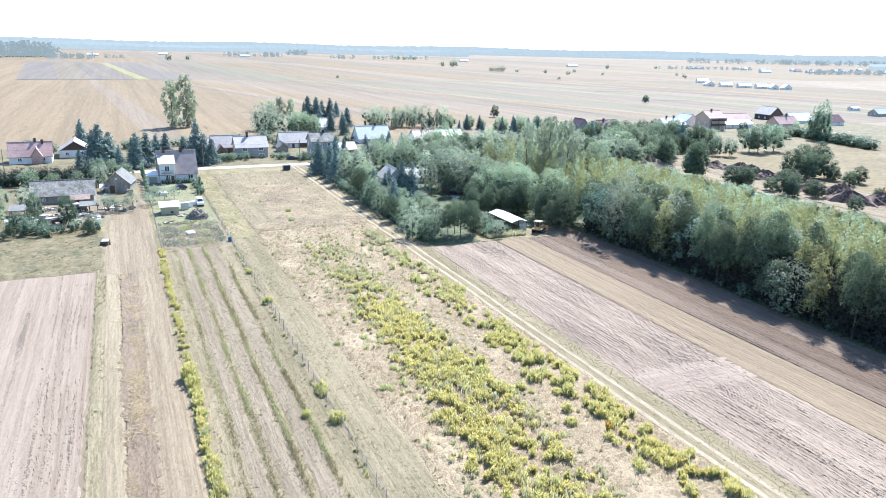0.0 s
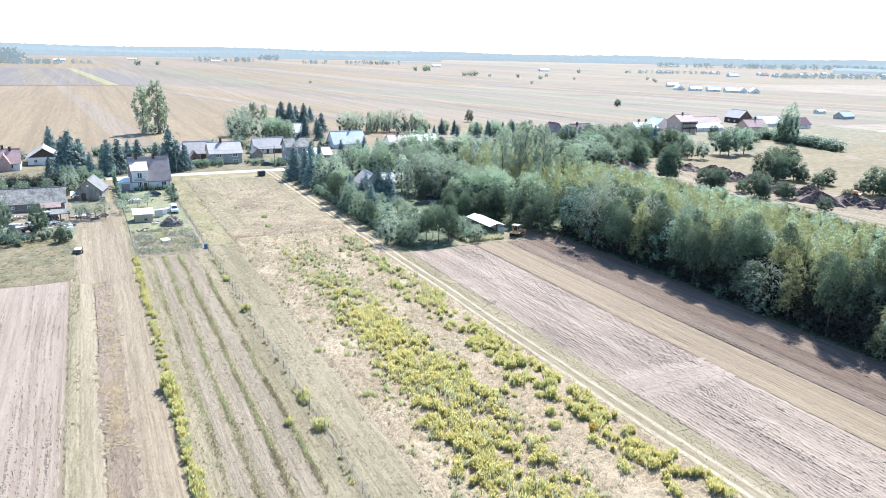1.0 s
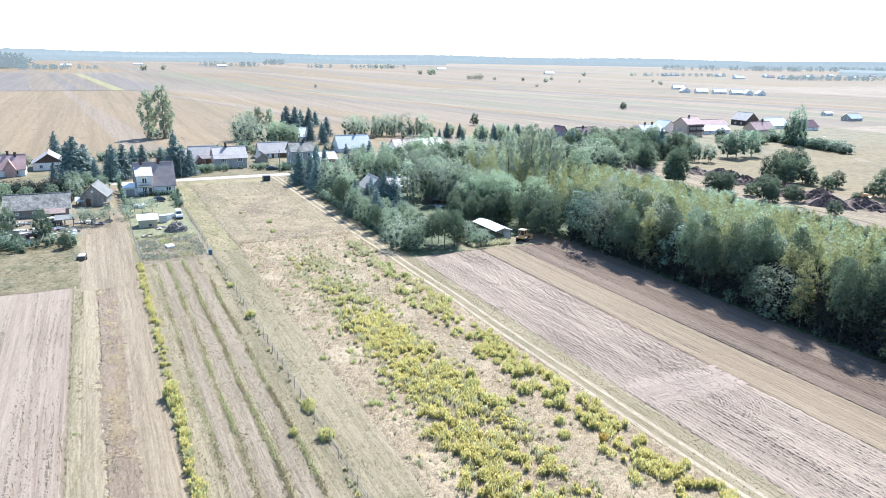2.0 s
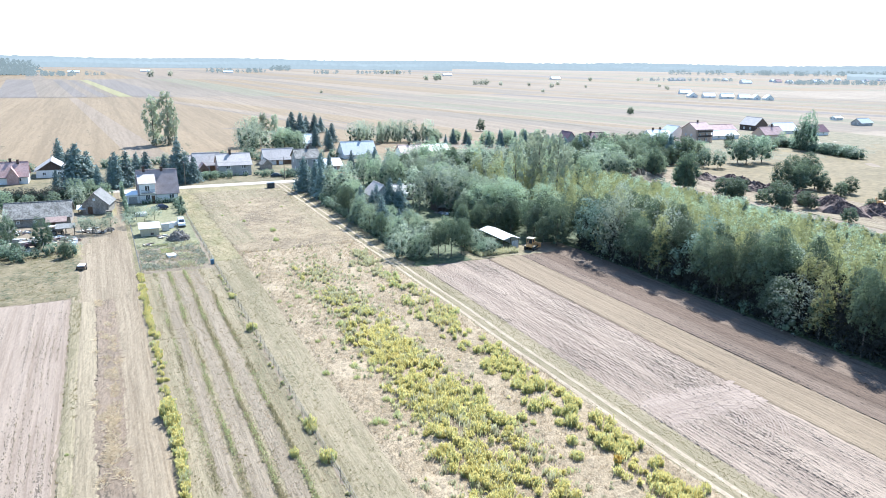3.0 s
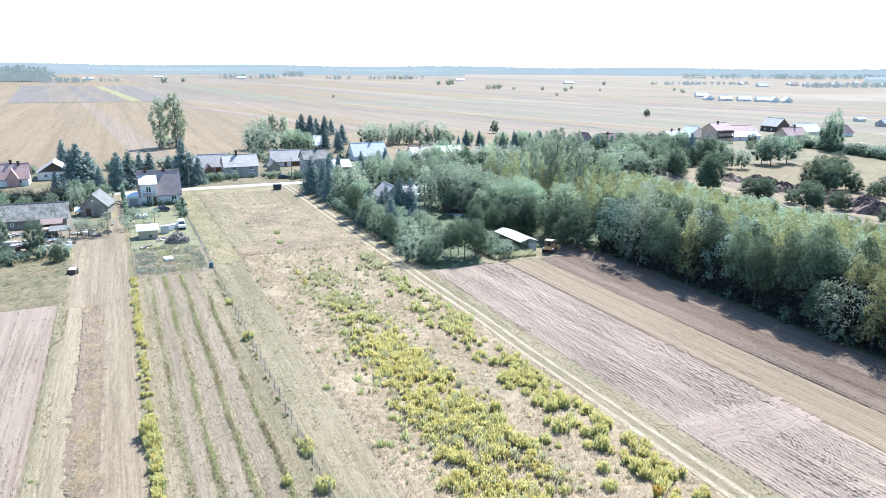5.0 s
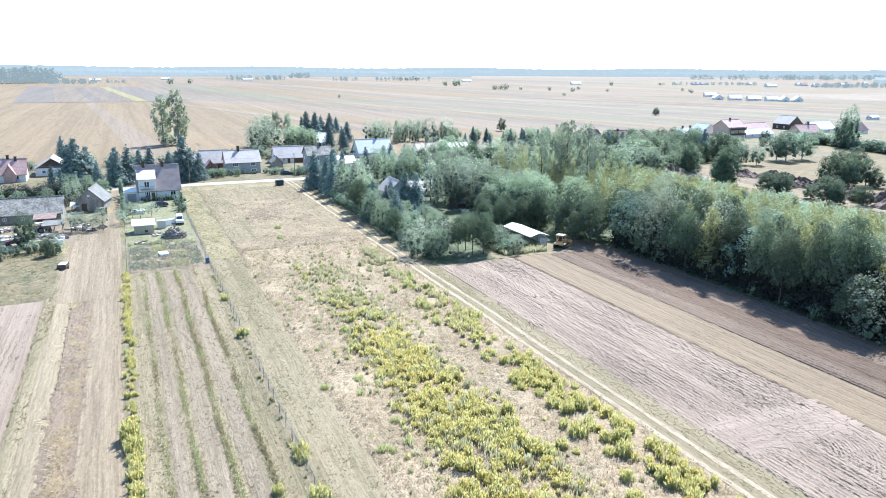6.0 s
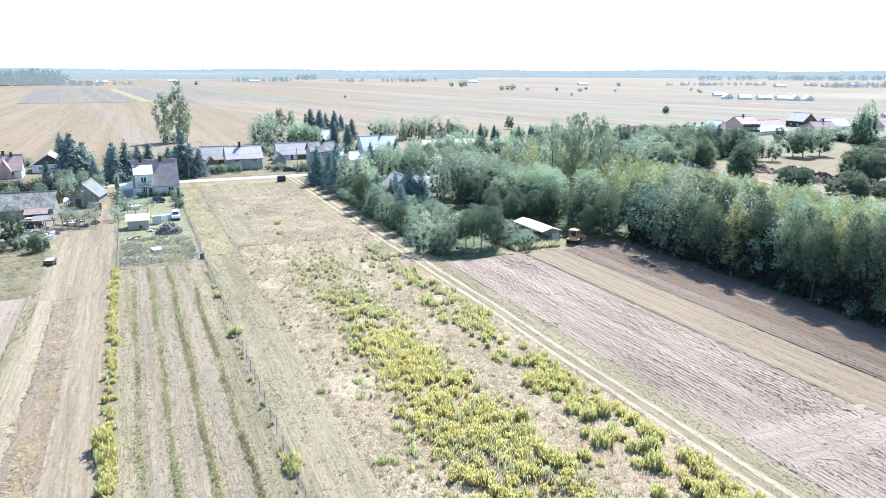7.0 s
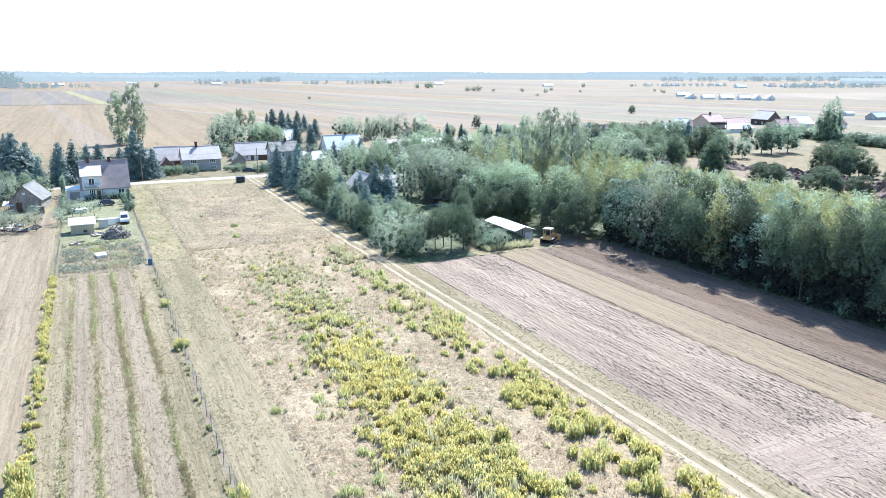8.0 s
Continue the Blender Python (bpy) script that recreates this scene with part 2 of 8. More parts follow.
M_WILLOW = mat("grey_leaves", (0.276, 0.323, 0.273), (0.461, 0.503, 0.427), scale=0.2, fine=1.5, through_leaf=0.55, hue=0.014, island=0.5, rough=0.65, spec=0.2, grain=0.9, contrast=0.22, glint=(1.06, 1.04, 0.82))
M_POPLAR = mat("poplar_leaves", (0.262, 0.303, 0.245), (0.437, 0.467, 0.379), scale=0.2, fine=1.5, through_leaf=0.55, hue=0.014, island=0.5, rough=0.65, spec=0.2, grain=0.9, contrast=0.22, glint=(1.06, 1.04, 0.82))
M_CONIFER = mat("spruce_needles", (0.077, 0.125, 0.109), (0.246, 0.318, 0.288), scale=0.3, fine=2, hue=0.014, island=1.0, through_leaf=0.2, rough=0.6, spec=0.4)
M_PINE = mat("pine_needles", (0.087, 0.153, 0.119), (0.277, 0.378, 0.275), scale=0.3, fine=2, hue=0.014, island=1.0, through_leaf=0.25, rough=0.6, spec=0.4)
M_HEDGE = mat("hedge_leaves", (0.089, 0.140, 0.093), (0.357, 0.443, 0.298), scale=0.3, fine=2, hue=0.014, island=1.0, through_leaf=0.5, rough=0.5, spec=0.4)
M_GOLD = mat("goldenrod_bloom", (0.503, 0.433, 0.154), (0.774, 0.685, 0.326), scale=0.4, fine=2, island=0.8, through_leaf=0.62, mid=(0.677, 0.580, 0.217))
M_WEED = mat("weed_leaves", (0.321, 0.346, 0.146), (0.553, 0.572, 0.294), scale=0.4, fine=2, island=0.8, through_leaf=0.65)
M_STRAW = mat("dry_stems", (0.340, 0.260, 0.171), (0.564, 0.461, 0.327), scale=0.3, fine=2, island=0.8, through_leaf=0.5)
M_CROP = mat("crop_leaves", (0.197, 0.177, 0.082), (0.409, 0.341, 0.199), scale=0.4, fine=2, island=0.8, through_leaf=0.5)
# haze put in as pale blue-grey emission; the woods and hedges are no lamps
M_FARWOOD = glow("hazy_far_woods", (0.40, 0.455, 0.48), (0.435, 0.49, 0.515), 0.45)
M_FARGREEN = glow("hazy_far_leaves", (0.34, 0.40, 0.40), (0.40, 0.46, 0.47), 0.30, scale=0.05)
# building materials
M_WHITE = mat("white_render", (0.660, 0.655, 0.635), (0.780, 0.775, 0.755), scale=0.4, fine=4, bump=0.004)
M_GREYWALL = mat("grey_render", (0.308, 0.299, 0.281), (0.453, 0.436, 0.409), scale=0.5, fine=4, bump=0.004)
M_BRICK = mat("dull_brick", (0.234, 0.133, 0.094), (0.351, 0.234, 0.179), scale=0.8, fine=6, bump=0.006)
M_ORANGE = mat("apricot_render", (0.470, 0.345, 0.270), (0.570, 0.435, 0.350), scale=0.4, fine=4)
M_STONE = mat("rubble_wall", (0.181, 0.164, 0.140), (0.409, 0.377, 0.328), scale=1.0, fine=5, bump=0.03)
M_BOARD = mat("weathered_boards", (0.113, 0.091, 0.070), (0.239, 0.203, 0.162), scale=0.5, fine=3, stretch=(8, 8, 0.6), bump=0.01)
M_CREAM = mat("cream_boards", (0.380, 0.336, 0.241), (0.498, 0.446, 0.336), scale=0.5, fine=3, stretch=(6, 6, 0.6), bump=0.01)
M_DARKBOARD = mat("dark_boards", (0.047, 0.035, 0.031), (0.125, 0.094, 0.078), scale=0.5, fine=3, stretch=(8, 8, 0.6), bump=0.01)
M_R_MAUVE = mat("faded_roof_tiles", (0.269, 0.207, 0.189), (0.412, 0.332, 0.305), scale=0.5, fine=5, rough=0.55, bump=0.01)
M_R_GREY = mat("fibre_cement_roof", (0.400, 0.350, 0.320), (0.530, 0.470, 0.435), scale=0.4, fine=3, rough=0.6, bump=0.004, spec=0.3)
M_R_OLD = mat("mossy_old_roof", (0.117, 0.107, 0.092), (0.351, 0.326, 0.293), scale=0.6, fine=3, rough=0.8, bump=0.02)
M_R_RED = mat("red_roof_tiles", (0.370, 0.233, 0.205), (0.547, 0.370, 0.335), scale=0.5, fine=4, rough=0.5, bump=0.01)
M_R_MAROON = mat("maroon_roof_sheet", (0.140, 0.070, 0.074), (0.211, 0.117, 0.117), scale=0.5, fine=4, rough=0.45)
M_R_WHITE = mat("pale_sheet_roof", (0.74, 0.73, 0.71), (0.86, 0.85, 0.83), scale=0.4, fine=3, rough=0.45, spec=0.5)
M_R_BLUE = mat("bluish_sheet_roof", (0.437, 0.460, 0.460), (0.530, 0.546, 0.538), scale=0.4, fine=3, rough=0.45, spec=0.5)
M_RUST = mat("rusty_sheet", (0.172, 0.109, 0.090), (0.312, 0.234, 0.207), scale=0.8, fine=4, rough=0.7)
M_FRAME = mat("white_frame", (0.80, 0.80, 0.79), (0.88, 0.88, 0.87), scale=1, fine=5, rough=0.5)
M_GLASS = glass_mat()
M_DOOR = mat("brown_door", (0.094, 0.055, 0.031), (0.172, 0.109, 0.070), scale=1, fine=5, rough=0.6)
M_CHIMNEY = mat("sooty_brick", (0.047, 0.033, 0.028), (0.122, 0.080, 0.065), scale=2, fine=8, bump=0.01)
M_CONCRETE = mat("concrete", (0.264, 0.255, 0.241), (0.403, 0.388, 0.365), scale=1, fine=6, bump=0.004)
M_POST = mat("grey_fence_post", (0.125, 0.101, 0.076), (0.278, 0.235, 0.181), scale=1, fine=6)
M_WIRE = mat("galvanised_wire", (0.234, 0.234, 0.234), (0.351, 0.351, 0.351), rough=0.4, metal=0.8)
M_STEEL = mat("dull_steel", (0.172, 0.172, 0.172), (0.312, 0.312, 0.312), rough=0.45, metal=0.6)
M_RUBBER = mat("tyre_rubber", (0.015, 0.015, 0.015), (0.05, 0.05, 0.05), rough=0.8)
M_BLUECAR = mat("dark_blue_paint", (0.015, 0.02, 0.05), (0.03, 0.04, 0.08), rough=0.2, spec=0.6)
M_WHITECAR = mat("white_car_paint", (0.72, 0.73, 0.74), (0.80, 0.80, 0.80), rough=0.25, spec=0.6)
M_YELLOW = mat("worn_yellow_paint", (0.450, 0.250, 0.100), (0.680, 0.409, 0.190), scale=1, fine=4, rough=0.5)
M_CONTAINER = mat("dark_painted_steel", (0.023, 0.035, 0.043), (0.055, 0.070, 0.078), rough=0.4)
M_LAWN = mat("yard_lawn", (0.129, 0.131, 0.064), (0.266, 0.243, 0.140), scale=0.25, fine=2.0, bump=0.03)
M_TANFIELD = mat("tan_grass_field", (0.130, 0.097, 0.045), (0.210, 0.155, 0.076), scale=0.04, fine=0.5, stretch=(0.6, 1, 1))
M_TANSOIL = mat("tan_heaped_soil", (0.117, 0.094, 0.062), (0.234, 0.195, 0.140), scale=0.3, fine=1.6, bump=0.1)
M_R_MID = mat("weathered_cement_roof", (0.152, 0.146, 0.137), (0.256, 0.247, 0.234), scale=0.5, fine=3, rough=0.85, bump=0.01)
M_BLUE = mat("blue_plastic", (0.055, 0.117, 0.179), (0.101, 0.187, 0.257), rough=0.5)
M_WOODCUT = mat("cut_firewood", (0.062, 0.055, 0.051), (0.530, 0.476, 0.421), scale=1, fine=5, island=0.8)
# near-black: the shade under the wood's edge is put into the leaf colour
M_UNDER = mat("shade_dark_understorey_leaves", (0.008, 0.009, 0.009), (0.027, 0.031, 0.025), scale=0.3, fine=2, island=0.8)
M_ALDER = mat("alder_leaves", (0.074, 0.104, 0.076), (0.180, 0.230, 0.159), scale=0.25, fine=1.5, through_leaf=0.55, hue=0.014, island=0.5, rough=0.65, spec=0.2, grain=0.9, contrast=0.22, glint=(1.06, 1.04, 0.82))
M_BROWNSOIL = tilth("brown_tilled_soil", (0.165, 0.114, 0.082), (0.092, 0.062, 0.045), (0.048, 0.035, 0.027), (1.8, 0.03), 5.0, (0.58, 0.70), 0.7, 0.4, 0.08, 0.5)
M_CABBAGE = mat("grey_green_vegetables", (0.190, 0.212, 0.150), (0.390, 0.410, 0.320), scale=0.4, fine=2, island=0.8, through_leaf=0.35)
M_PALEWEED = mat("pale_weeds", (0.349, 0.340, 0.193), (0.577, 0.542, 0.358), scale=0.4, fine=2, island=0.8, through_leaf=0.62)
M_BLOND = mat("blond_withered_grass", (0.509, 0.408, 0.264), (0.814, 0.693, 0.497), scale=0.3, fine=2, island=0.8, through_leaf=0.6)
M_COPPER = mat("dark_hedge_leaves", (0.030, 0.034, 0.030), (0.105, 0.110, 0.092), scale=0.3, fine=2, island=1.0, through_leaf=0.3)
M_MARIGOLD = mat("orange_bloom", (0.484, 0.296, 0.062), (0.663, 0.484, 0.140), scale=0.4, fine=2, island=0.8, through_leaf=0.5)

# ---- helpers for meshes ----
def box(bm, x0, x1, y0, y1, z0, z1):
    v = [bm.verts.new(p) for p in ((x0, y0, z0), (x1, y0, z0), (x1, y1, z0), (x0, y1, z0), (x0, y0, z1), (x1, y0, z1), (x1, y1, z1), (x0, y1, z1))]
    for f in ((3, 2, 1, 0), (4, 5, 6, 7), (0, 1, 5, 4), (1, 2, 6, 5), (2, 3, 7, 6), (3, 0, 4, 7)):
        bm.faces.new([v[i] for i in f])


def slab(bm, quad, thick):
    """A plate with its upper face on the four points given."""
    q = [Vector(p) for p in quad]
    nrm = (q[1] - q[0]).cross(q[3] - q[0]).normalized() * thick
    top, low = [bm.verts.new(p) for p in q], [bm.verts.new(p - nrm) for p in q]
    bm.faces.new(top)
    bm.faces.new(low[::-1])
    for i in range(4):
        j = (i + 1) % 4
        bm.faces.new((top[i], low[i], low[j], top[j]))


def tube(bm, pts, radii, n=6):
    """A round, tapered bar through the points."""
    rings = []
    for k, p in enumerate(pts):
        p = Vector(p)
        a, b = Vector(pts[max(k - 1, 0)]), Vector(pts[min(k + 1, len(pts) - 1)])
        d = (b - a).normalized()
        u = d.orthogonal().normalized()
        w = d.cross(u)
        rings.append([bm.verts.new(p + (u * math.cos(i * math.tau / n) + w * math.sin(i * math.tau / n)) * radii[k]) for i in range(n)])
    for r, s in zip(rings, rings[1:]):
        for i in range(n):
            bm.faces.new((r[i], r[(i + 1) % n], s[(i + 1) % n], s[i]))
    bm.faces.new(rings[0][::-1])
    bm.faces.new(rings[-1])


def mesh_of(name, bm, *materials):
    me = bpy.data.meshes.new(name)
    bm.normal_update()
    bm.to_mesh(me)
    bm.free()
    for m in materials:
        me.materials.append(m)
    return me


def part(name, bm, material, parent, label=""):
    ob = new(name, mesh_of(name, bm, material) if isinstance(bm, bmesh.types.BMesh) else bm)
    ob.parent = parent
    return tagged(ob, label)


def thing(name, m, label, category, group="", kind=""):
    ob = new(name)
    ob.matrix_basis = m
    return tagged(ob, label, category, group, kind)


def solid(name, bm, material, label, category, group="", kind="", m=None):
    ob = new(name, mesh_of(name, bm, material))
    if m is not None:
        ob.matrix_basis = m
    return tagged(ob, label, category, group, kind)


def soup(name, verts, faces, material):
    me = bpy.data.meshes.new(name)
    me.from_pydata(verts.tolist() if hasattr(verts, "tolist") else verts, [], faces.tolist() if hasattr(faces, "tolist") else faces)
    me.materials.append(material)
    me.update()
    return me


def sheet(name, x0, x1, y0, y1, z, material, label, category, step=1.0, rag=0.25, relief=None, seed=0, bend=0.0):
    """A piece of ground with ragged edges and its own relief."""
    nx, ny = max(2, int((x1 - x0) / step[0] if isinstance(step, tuple) else (x1 - x0) / step) + 1), max(2, int((y1 - y0) / (step[1] if isinstance(step, tuple) else step)) + 1)
    rng = np.random.default_rng(seed)
    X, Y = np.meshgrid(np.linspace(x0, x1, nx), np.linspace(y0, y1, ny))
    wob = np.cumsum(rng.normal(0, 1, (4, max(nx, ny))), 1)
    wob = wob - np.linspace(0, 1, wob.shape[1]) * wob[:, -1:]
    wob = wob / (np.abs(wob).max() + 1e-6) * rag + rng.normal(0, rag * 0.35, wob.shape)
    X[:, 0] += wob[0, :ny]
    X[:, -1] += wob[1, :ny]
    Y[0] += wob[2, :nx]
    Y[-1] += wob[3, :nx]
    X = X + bend * (np.sin(Y * 0.07) + 0.6 * np.sin(Y * 0.19 + 1.3))
    Z = np.full_like(X, z)
    if relief is not None:
        e = relief(X, Y, rng)
        e = e - np.percentile(e, 1)
        e[0], e[-1], e[:, 0], e[:, -1] = 0, 0, 0, 0
        Z = Z + e
    V = np.stack([X.ravel(), Y.ravel(), Z.ravel()], 1)
    i = (np.arange(ny - 1)[:, None] * nx + np.arange(nx - 1)).ravel()
    F = np.stack([i, i + 1, i + 1 + nx, i + nx], 1)
    ob = new(name, soup(name, V, F, material))
    return tagged(ob, label, category, kind="structure")


# ---- ground ----
def far_ground():
    xs = np.r_[-4800, -3000, -1800, -900, -400, -200, -100, np.arange(-60, 421, 20), 600, 900, 1500, 2500, 3500, 4800]
    ys = np.r_[-3000, -1200, -500, -200, -100, np.arange(-60, 421, 20), 600, 900, 1500, 2500, 3500, 4800]
    X, Y = np.meshgrid(xs, ys)
    V = np.stack([X.ravel(), Y.ravel(), 0 * X.ravel()], 1)
    nx, ny = len(xs), len(ys)
    i = (np.arange(ny - 1)[:, None] * nx + np.arange(nx - 1)).ravel()
    ob = new("ground", soup("ground", V, np.stack([i, i + 1, i + 1 + nx, i + nx], 1), M_PLAIN))
    tagged(ob, "wide flat plain of dry grass and earth", "ground", kind="structure")


def furrows(pitch, depth, rough):
    def relief(X, Y, rng):
        w = 0.35 * np.sin(Y * 0.11) + 0.2 * np.sin(Y * 0.047 + 1)
        e = depth * np.sin((X + w) * math.tau / pitch) * (0.7 + 0.6 * np.sin(Y * 1.7 + np.floor(X / pitch) * 2.3) * np.sin(Y * 0.43 + X)) + rng.normal(0, rough, X.shape)
        return e
    return relief


def lumps(rough):
    return lambda X, Y, rng: rng.normal(0, rough, X.shape)


far_ground()
sheet("ploughed_field", -75, -8.2, -40, 130.5, 0.02, M_PLOUGH_L, "pale harrowed sandy field without crops", "field", (0.35, 0.8), 0.35, furrows(1.5, 0.02, 0.012), 1)
sheet("grass_strip", -8.2, -6.6, -40, 138, 0.03, M_MOWN, "thin greenish grass strip along the field edge", "grass strip", (0.3, 0.6), 0.3, lumps(0.03), 2)
sheet("trodden_strip", -6.75, -4.3, -40, 134, 0.036, M_TRODDEN, "pale trodden strip of straw and sand", "grass strip", (0.3, 0.6), 0.3, lumps(0.02), 68)
sheet("dry_strip", -4.5, -1.4, -40, 128, 0.05, M_WITHERED, "strip of brown withered grass beside the lane", "grass strip", (0.3, 0.5), 0.9, lumps(0.03), 3)
sheet("weedy_patch", -75, -6.6, 131, 160.5, 0.025, M_VERGE, "rough weedy patch of dry grass", "grass patch", (0.8, 0.8), 0.6, lumps(0.06), 4)
sheet("farm_lane", -7.3, 3.2, 128, 172, 0.060, M_LANE, "wide sandy end of the farm lane worn by wheels", "lane", (0.4, 0.6), 0.6, lumps(0.02), 5)
sheet("farm_lane", -5.2, 2.6, 171, 181, 0.066, M_LANE, "sandy farm lane worn by wheels", "lane", (0.4, 0.6), 0.5, lumps(0.02), 72)
sheet("farm_lane", -0.6, 2.4, 180, 201, 0.070, M_LANE, "sandy farm lane worn by wheels", "lane", (0.4, 0.6), 0.4, lumps(0.02), 73)
sheet("farm_lane", -1.8, 2.4, -40, 128.2, 0.03, M_LANE, "pale worn lane of sand and trodden grass", "lane", (0.35, 0.6), 0.3, lumps(0.02), 6)
sheet("farm_lane", 0.8, 2.6, 200, 237, 0.06, M_LANE, "narrow sandy lane between house plots", "lane", (0.4, 0.6), 0.3, lumps(0.015), 7)
sheet("crop_plot", 2.4, 17.0, -40, 141.5, 0.025, M_MOWN, "dry plot with crop rows and cut grass between", "field", (0.4, 0.5), 0.25, lumps(0.015), 8)
for k, (a, b) in enumerate(((6.5, 8.0), (9.1, 10.8), (11.9, 13.8))):
    sheet("soil_strip", a, b, -40, 140.5, 0.075, M_GREYSOIL, "bare greyish soil strip between two crop rows", "soil strip", (0.3, 0.5), 0.35, lumps(0.012), 50 + k)
sheet("mown_strip", 17.2, 23.2, -40, 146, 0.02, M_MOWN, "mown strip of yellowish green grass", "grass strip", (0.5, 0.6), 0.4, lumps(0.03), 9)
sheet("mown_strip", 17.2, 23.4, 145.7, 232, 0.026, M_GREENGRASS, "greener mown grass along the garden fence", "grass strip", (0.5, 0.6), 0.4, lumps(0.03), 69)
sheet("meadow", 23.2, 49.7, -40, 150, 0.03, M_DRYGRASS, "dry meadow overgrown with goldenrod", "meadow", (0.5, 0.5), 0.4, lumps(0.07), 10)
sheet("meadow", 23.0, 49.8, 150, 226, 0.025, M_BROWNGRASS, "brown parched meadow with sparse weeds", "meadow", (0.6, 0.6), 0.5, lumps(0.05), 11)
sheet("grass_patch", 22.8, 29.5, 158, 228, 0.05, M_MOWN, "yellowish grass at the edge of the parched meadow", "grass patch", (0.5, 0.6), 1.6, lumps(0.05), 74)
sheet("grass_patch", 44.5, 49.6, 165, 228, 0.05, M_MOWN, "yellowish grass at the edge of the parched meadow", "grass patch", (0.5, 0.6), 1.4, lumps(0.05), 75)
sheet("grass_patch", 28, 46, 211, 228, 0.054, M_MOWN, "yellowish grass at the end of the parched meadow", "grass patch", (0.5, 0.6), 2.0, lumps(0.05), 76)
sheet("grass_strip", 17.4, 47.5, 226, 236.4, 0.04, M_GREENGRASS, "green grass margin beside the village road", "grass strip", (0.7, 0.6), 0.5, lumps(0.03), 12)
sheet("track_verge", 49.7, 54.7, -40, 236, 0.03, M_MOWN, "grassy verge with a strip between wheel ruts", "grass strip", (0.4, 0.6), 0.35, None, 13)
sheet("track_middle", 50.75, 51.75, -40, 236, 0.035, M_MOWN, "dry grassy strip between the two wheel ruts", "grass strip", (0.25, 0.6), 0.12, None, 61, 0.14)
for k, x in enumerate((50.45, 52.05)):
    sheet("wheel_rut", x - 0.32, x + 0.32, -40, 236.5, 0.041, M_RUT, "pale sandy wheel rut of the field track", "track", (0.16, 1.2), 0.09, None, 20 + k, 0.14)
sheet("ploughed_field", 54.9, 70.15, -40, 126, 0.03, M_PLOUGH, "freshly ploughed pale sandy field with clods", "field", (0.14, 0.5), 0.3, furrows(0.56, 0.035, 0.02), 14)
sheet("furrow", 70.2, 70.5, 56, 126, 0.045, M_BROWNSOIL, "dark open furrow between two fields", "furrow", (0.12, 0.7), 0.08, None, 15)
sheet("stubble_field", 70.55, 78.4, -40, 127, 0.03, M_STUBBLE, "pale golden stubble field with mown lines", "field", (0.2, 0.6), 0.3, furrows(0.6, 0.025, 0.012), 16)
sheet("tilled_strip", 78.2, 82.3, -40, 126, 0.036, M_DARKSOIL, "greyish brown tilled strip of soil", "field", (0.2, 0.5), 0.4, furrows(0.7, 0.03, 0.02), 17)
sheet("tilled_band", 82.0, 86.6, -40, 125.5, 0.03, M_BROWNSOIL, "darker brown band of freshly tilled soil", "field", (0.2, 0.5), 0.4, furrows(0.7, 0.03, 0.02), 65)
sheet("tilled_strip", 86.3, 93.0, -40, 126, 0.036, M_DARKSOIL, "greyish brown tilled strip beside the wood", "field", (0.2, 0.5), 0.5, furrows(0.7, 0.03, 0.02), 67)
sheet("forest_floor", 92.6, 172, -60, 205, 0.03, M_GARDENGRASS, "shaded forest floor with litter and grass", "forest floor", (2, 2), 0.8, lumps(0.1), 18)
sheet("sandy_turning", 66.5, 84, 125.5, 133.5, 0.04, M_MOWN, "trodden sandy corner beside the shed", "yard", (0.5, 0.5), 0.8, lumps(0.03), 19)
sheet("village_road", -110, 62, 236.9, 242.1, 0.05, M_ROAD, "pale village road of worn asphalt and dust", "road", (2.0, 0.6), 0.12, None, 30)
sheet("house_yard", 3.4, 17.0, 161.5, 236.8, 0.03, M_LAWN, "lawn and yard behind the white house", "yard", (0.6, 0.6), 0.3, lumps(0.02), 31)
sheet("kitchen_garden", 3.6, 16.9, 141.8, 161.4, 0.035, M_GREYSOIL, "kitchen garden with beds", "garden", (0.5, 0.5), 0.3, lumps(0.05), 32)
sheet("farm_yard", -60, 0.2, 160, 236, 0.02, M_VERGE, "grassy farm yard with worn earth", "yard", (1, 1), 0.8, lumps(0.02), 33)
sheet("yard_earth", -27, -5.5, 172, 206, 0.10, M_GREYSOIL, "dusty trodden earth before the barns", "yard", (0.8, 0.8), 1.6, lumps(0.015), 60)
sheet("tan_field", 200, 460, 110, 255, 0.03, M_TANFIELD, "tan stubble field behind the spoil heaps", "field", (8, 8), 3, lumps(0.05), 34)
sheet("sandy_field", 268, 302, 140, 246, 0.06, M_FIELD[0], "pale sandy strip of field along the hedge", "field", (4, 4), 1.5, lumps(0.02), 38)
sheet("sand_track", 176.5, 183.5, 60, 225, 0.06, M_TRODDEN, "sandy track past the spoil heaps", "track", (0.8, 1.5), 0.9, lumps(0.05), 35)
sheet("spoil_ground", 184, 206, 100, 215, 0.04, M_LANE, "bare disturbed earth round the spoil heaps", "ground", (1.2, 1.2), 1.5, lumps(0.12), 36)
sheet("far_road", 330, 470, 262, 267, 0.05, M_ROAD, "pale road leading past the far houses", "road", (4, 2), 0.3, None, 37)

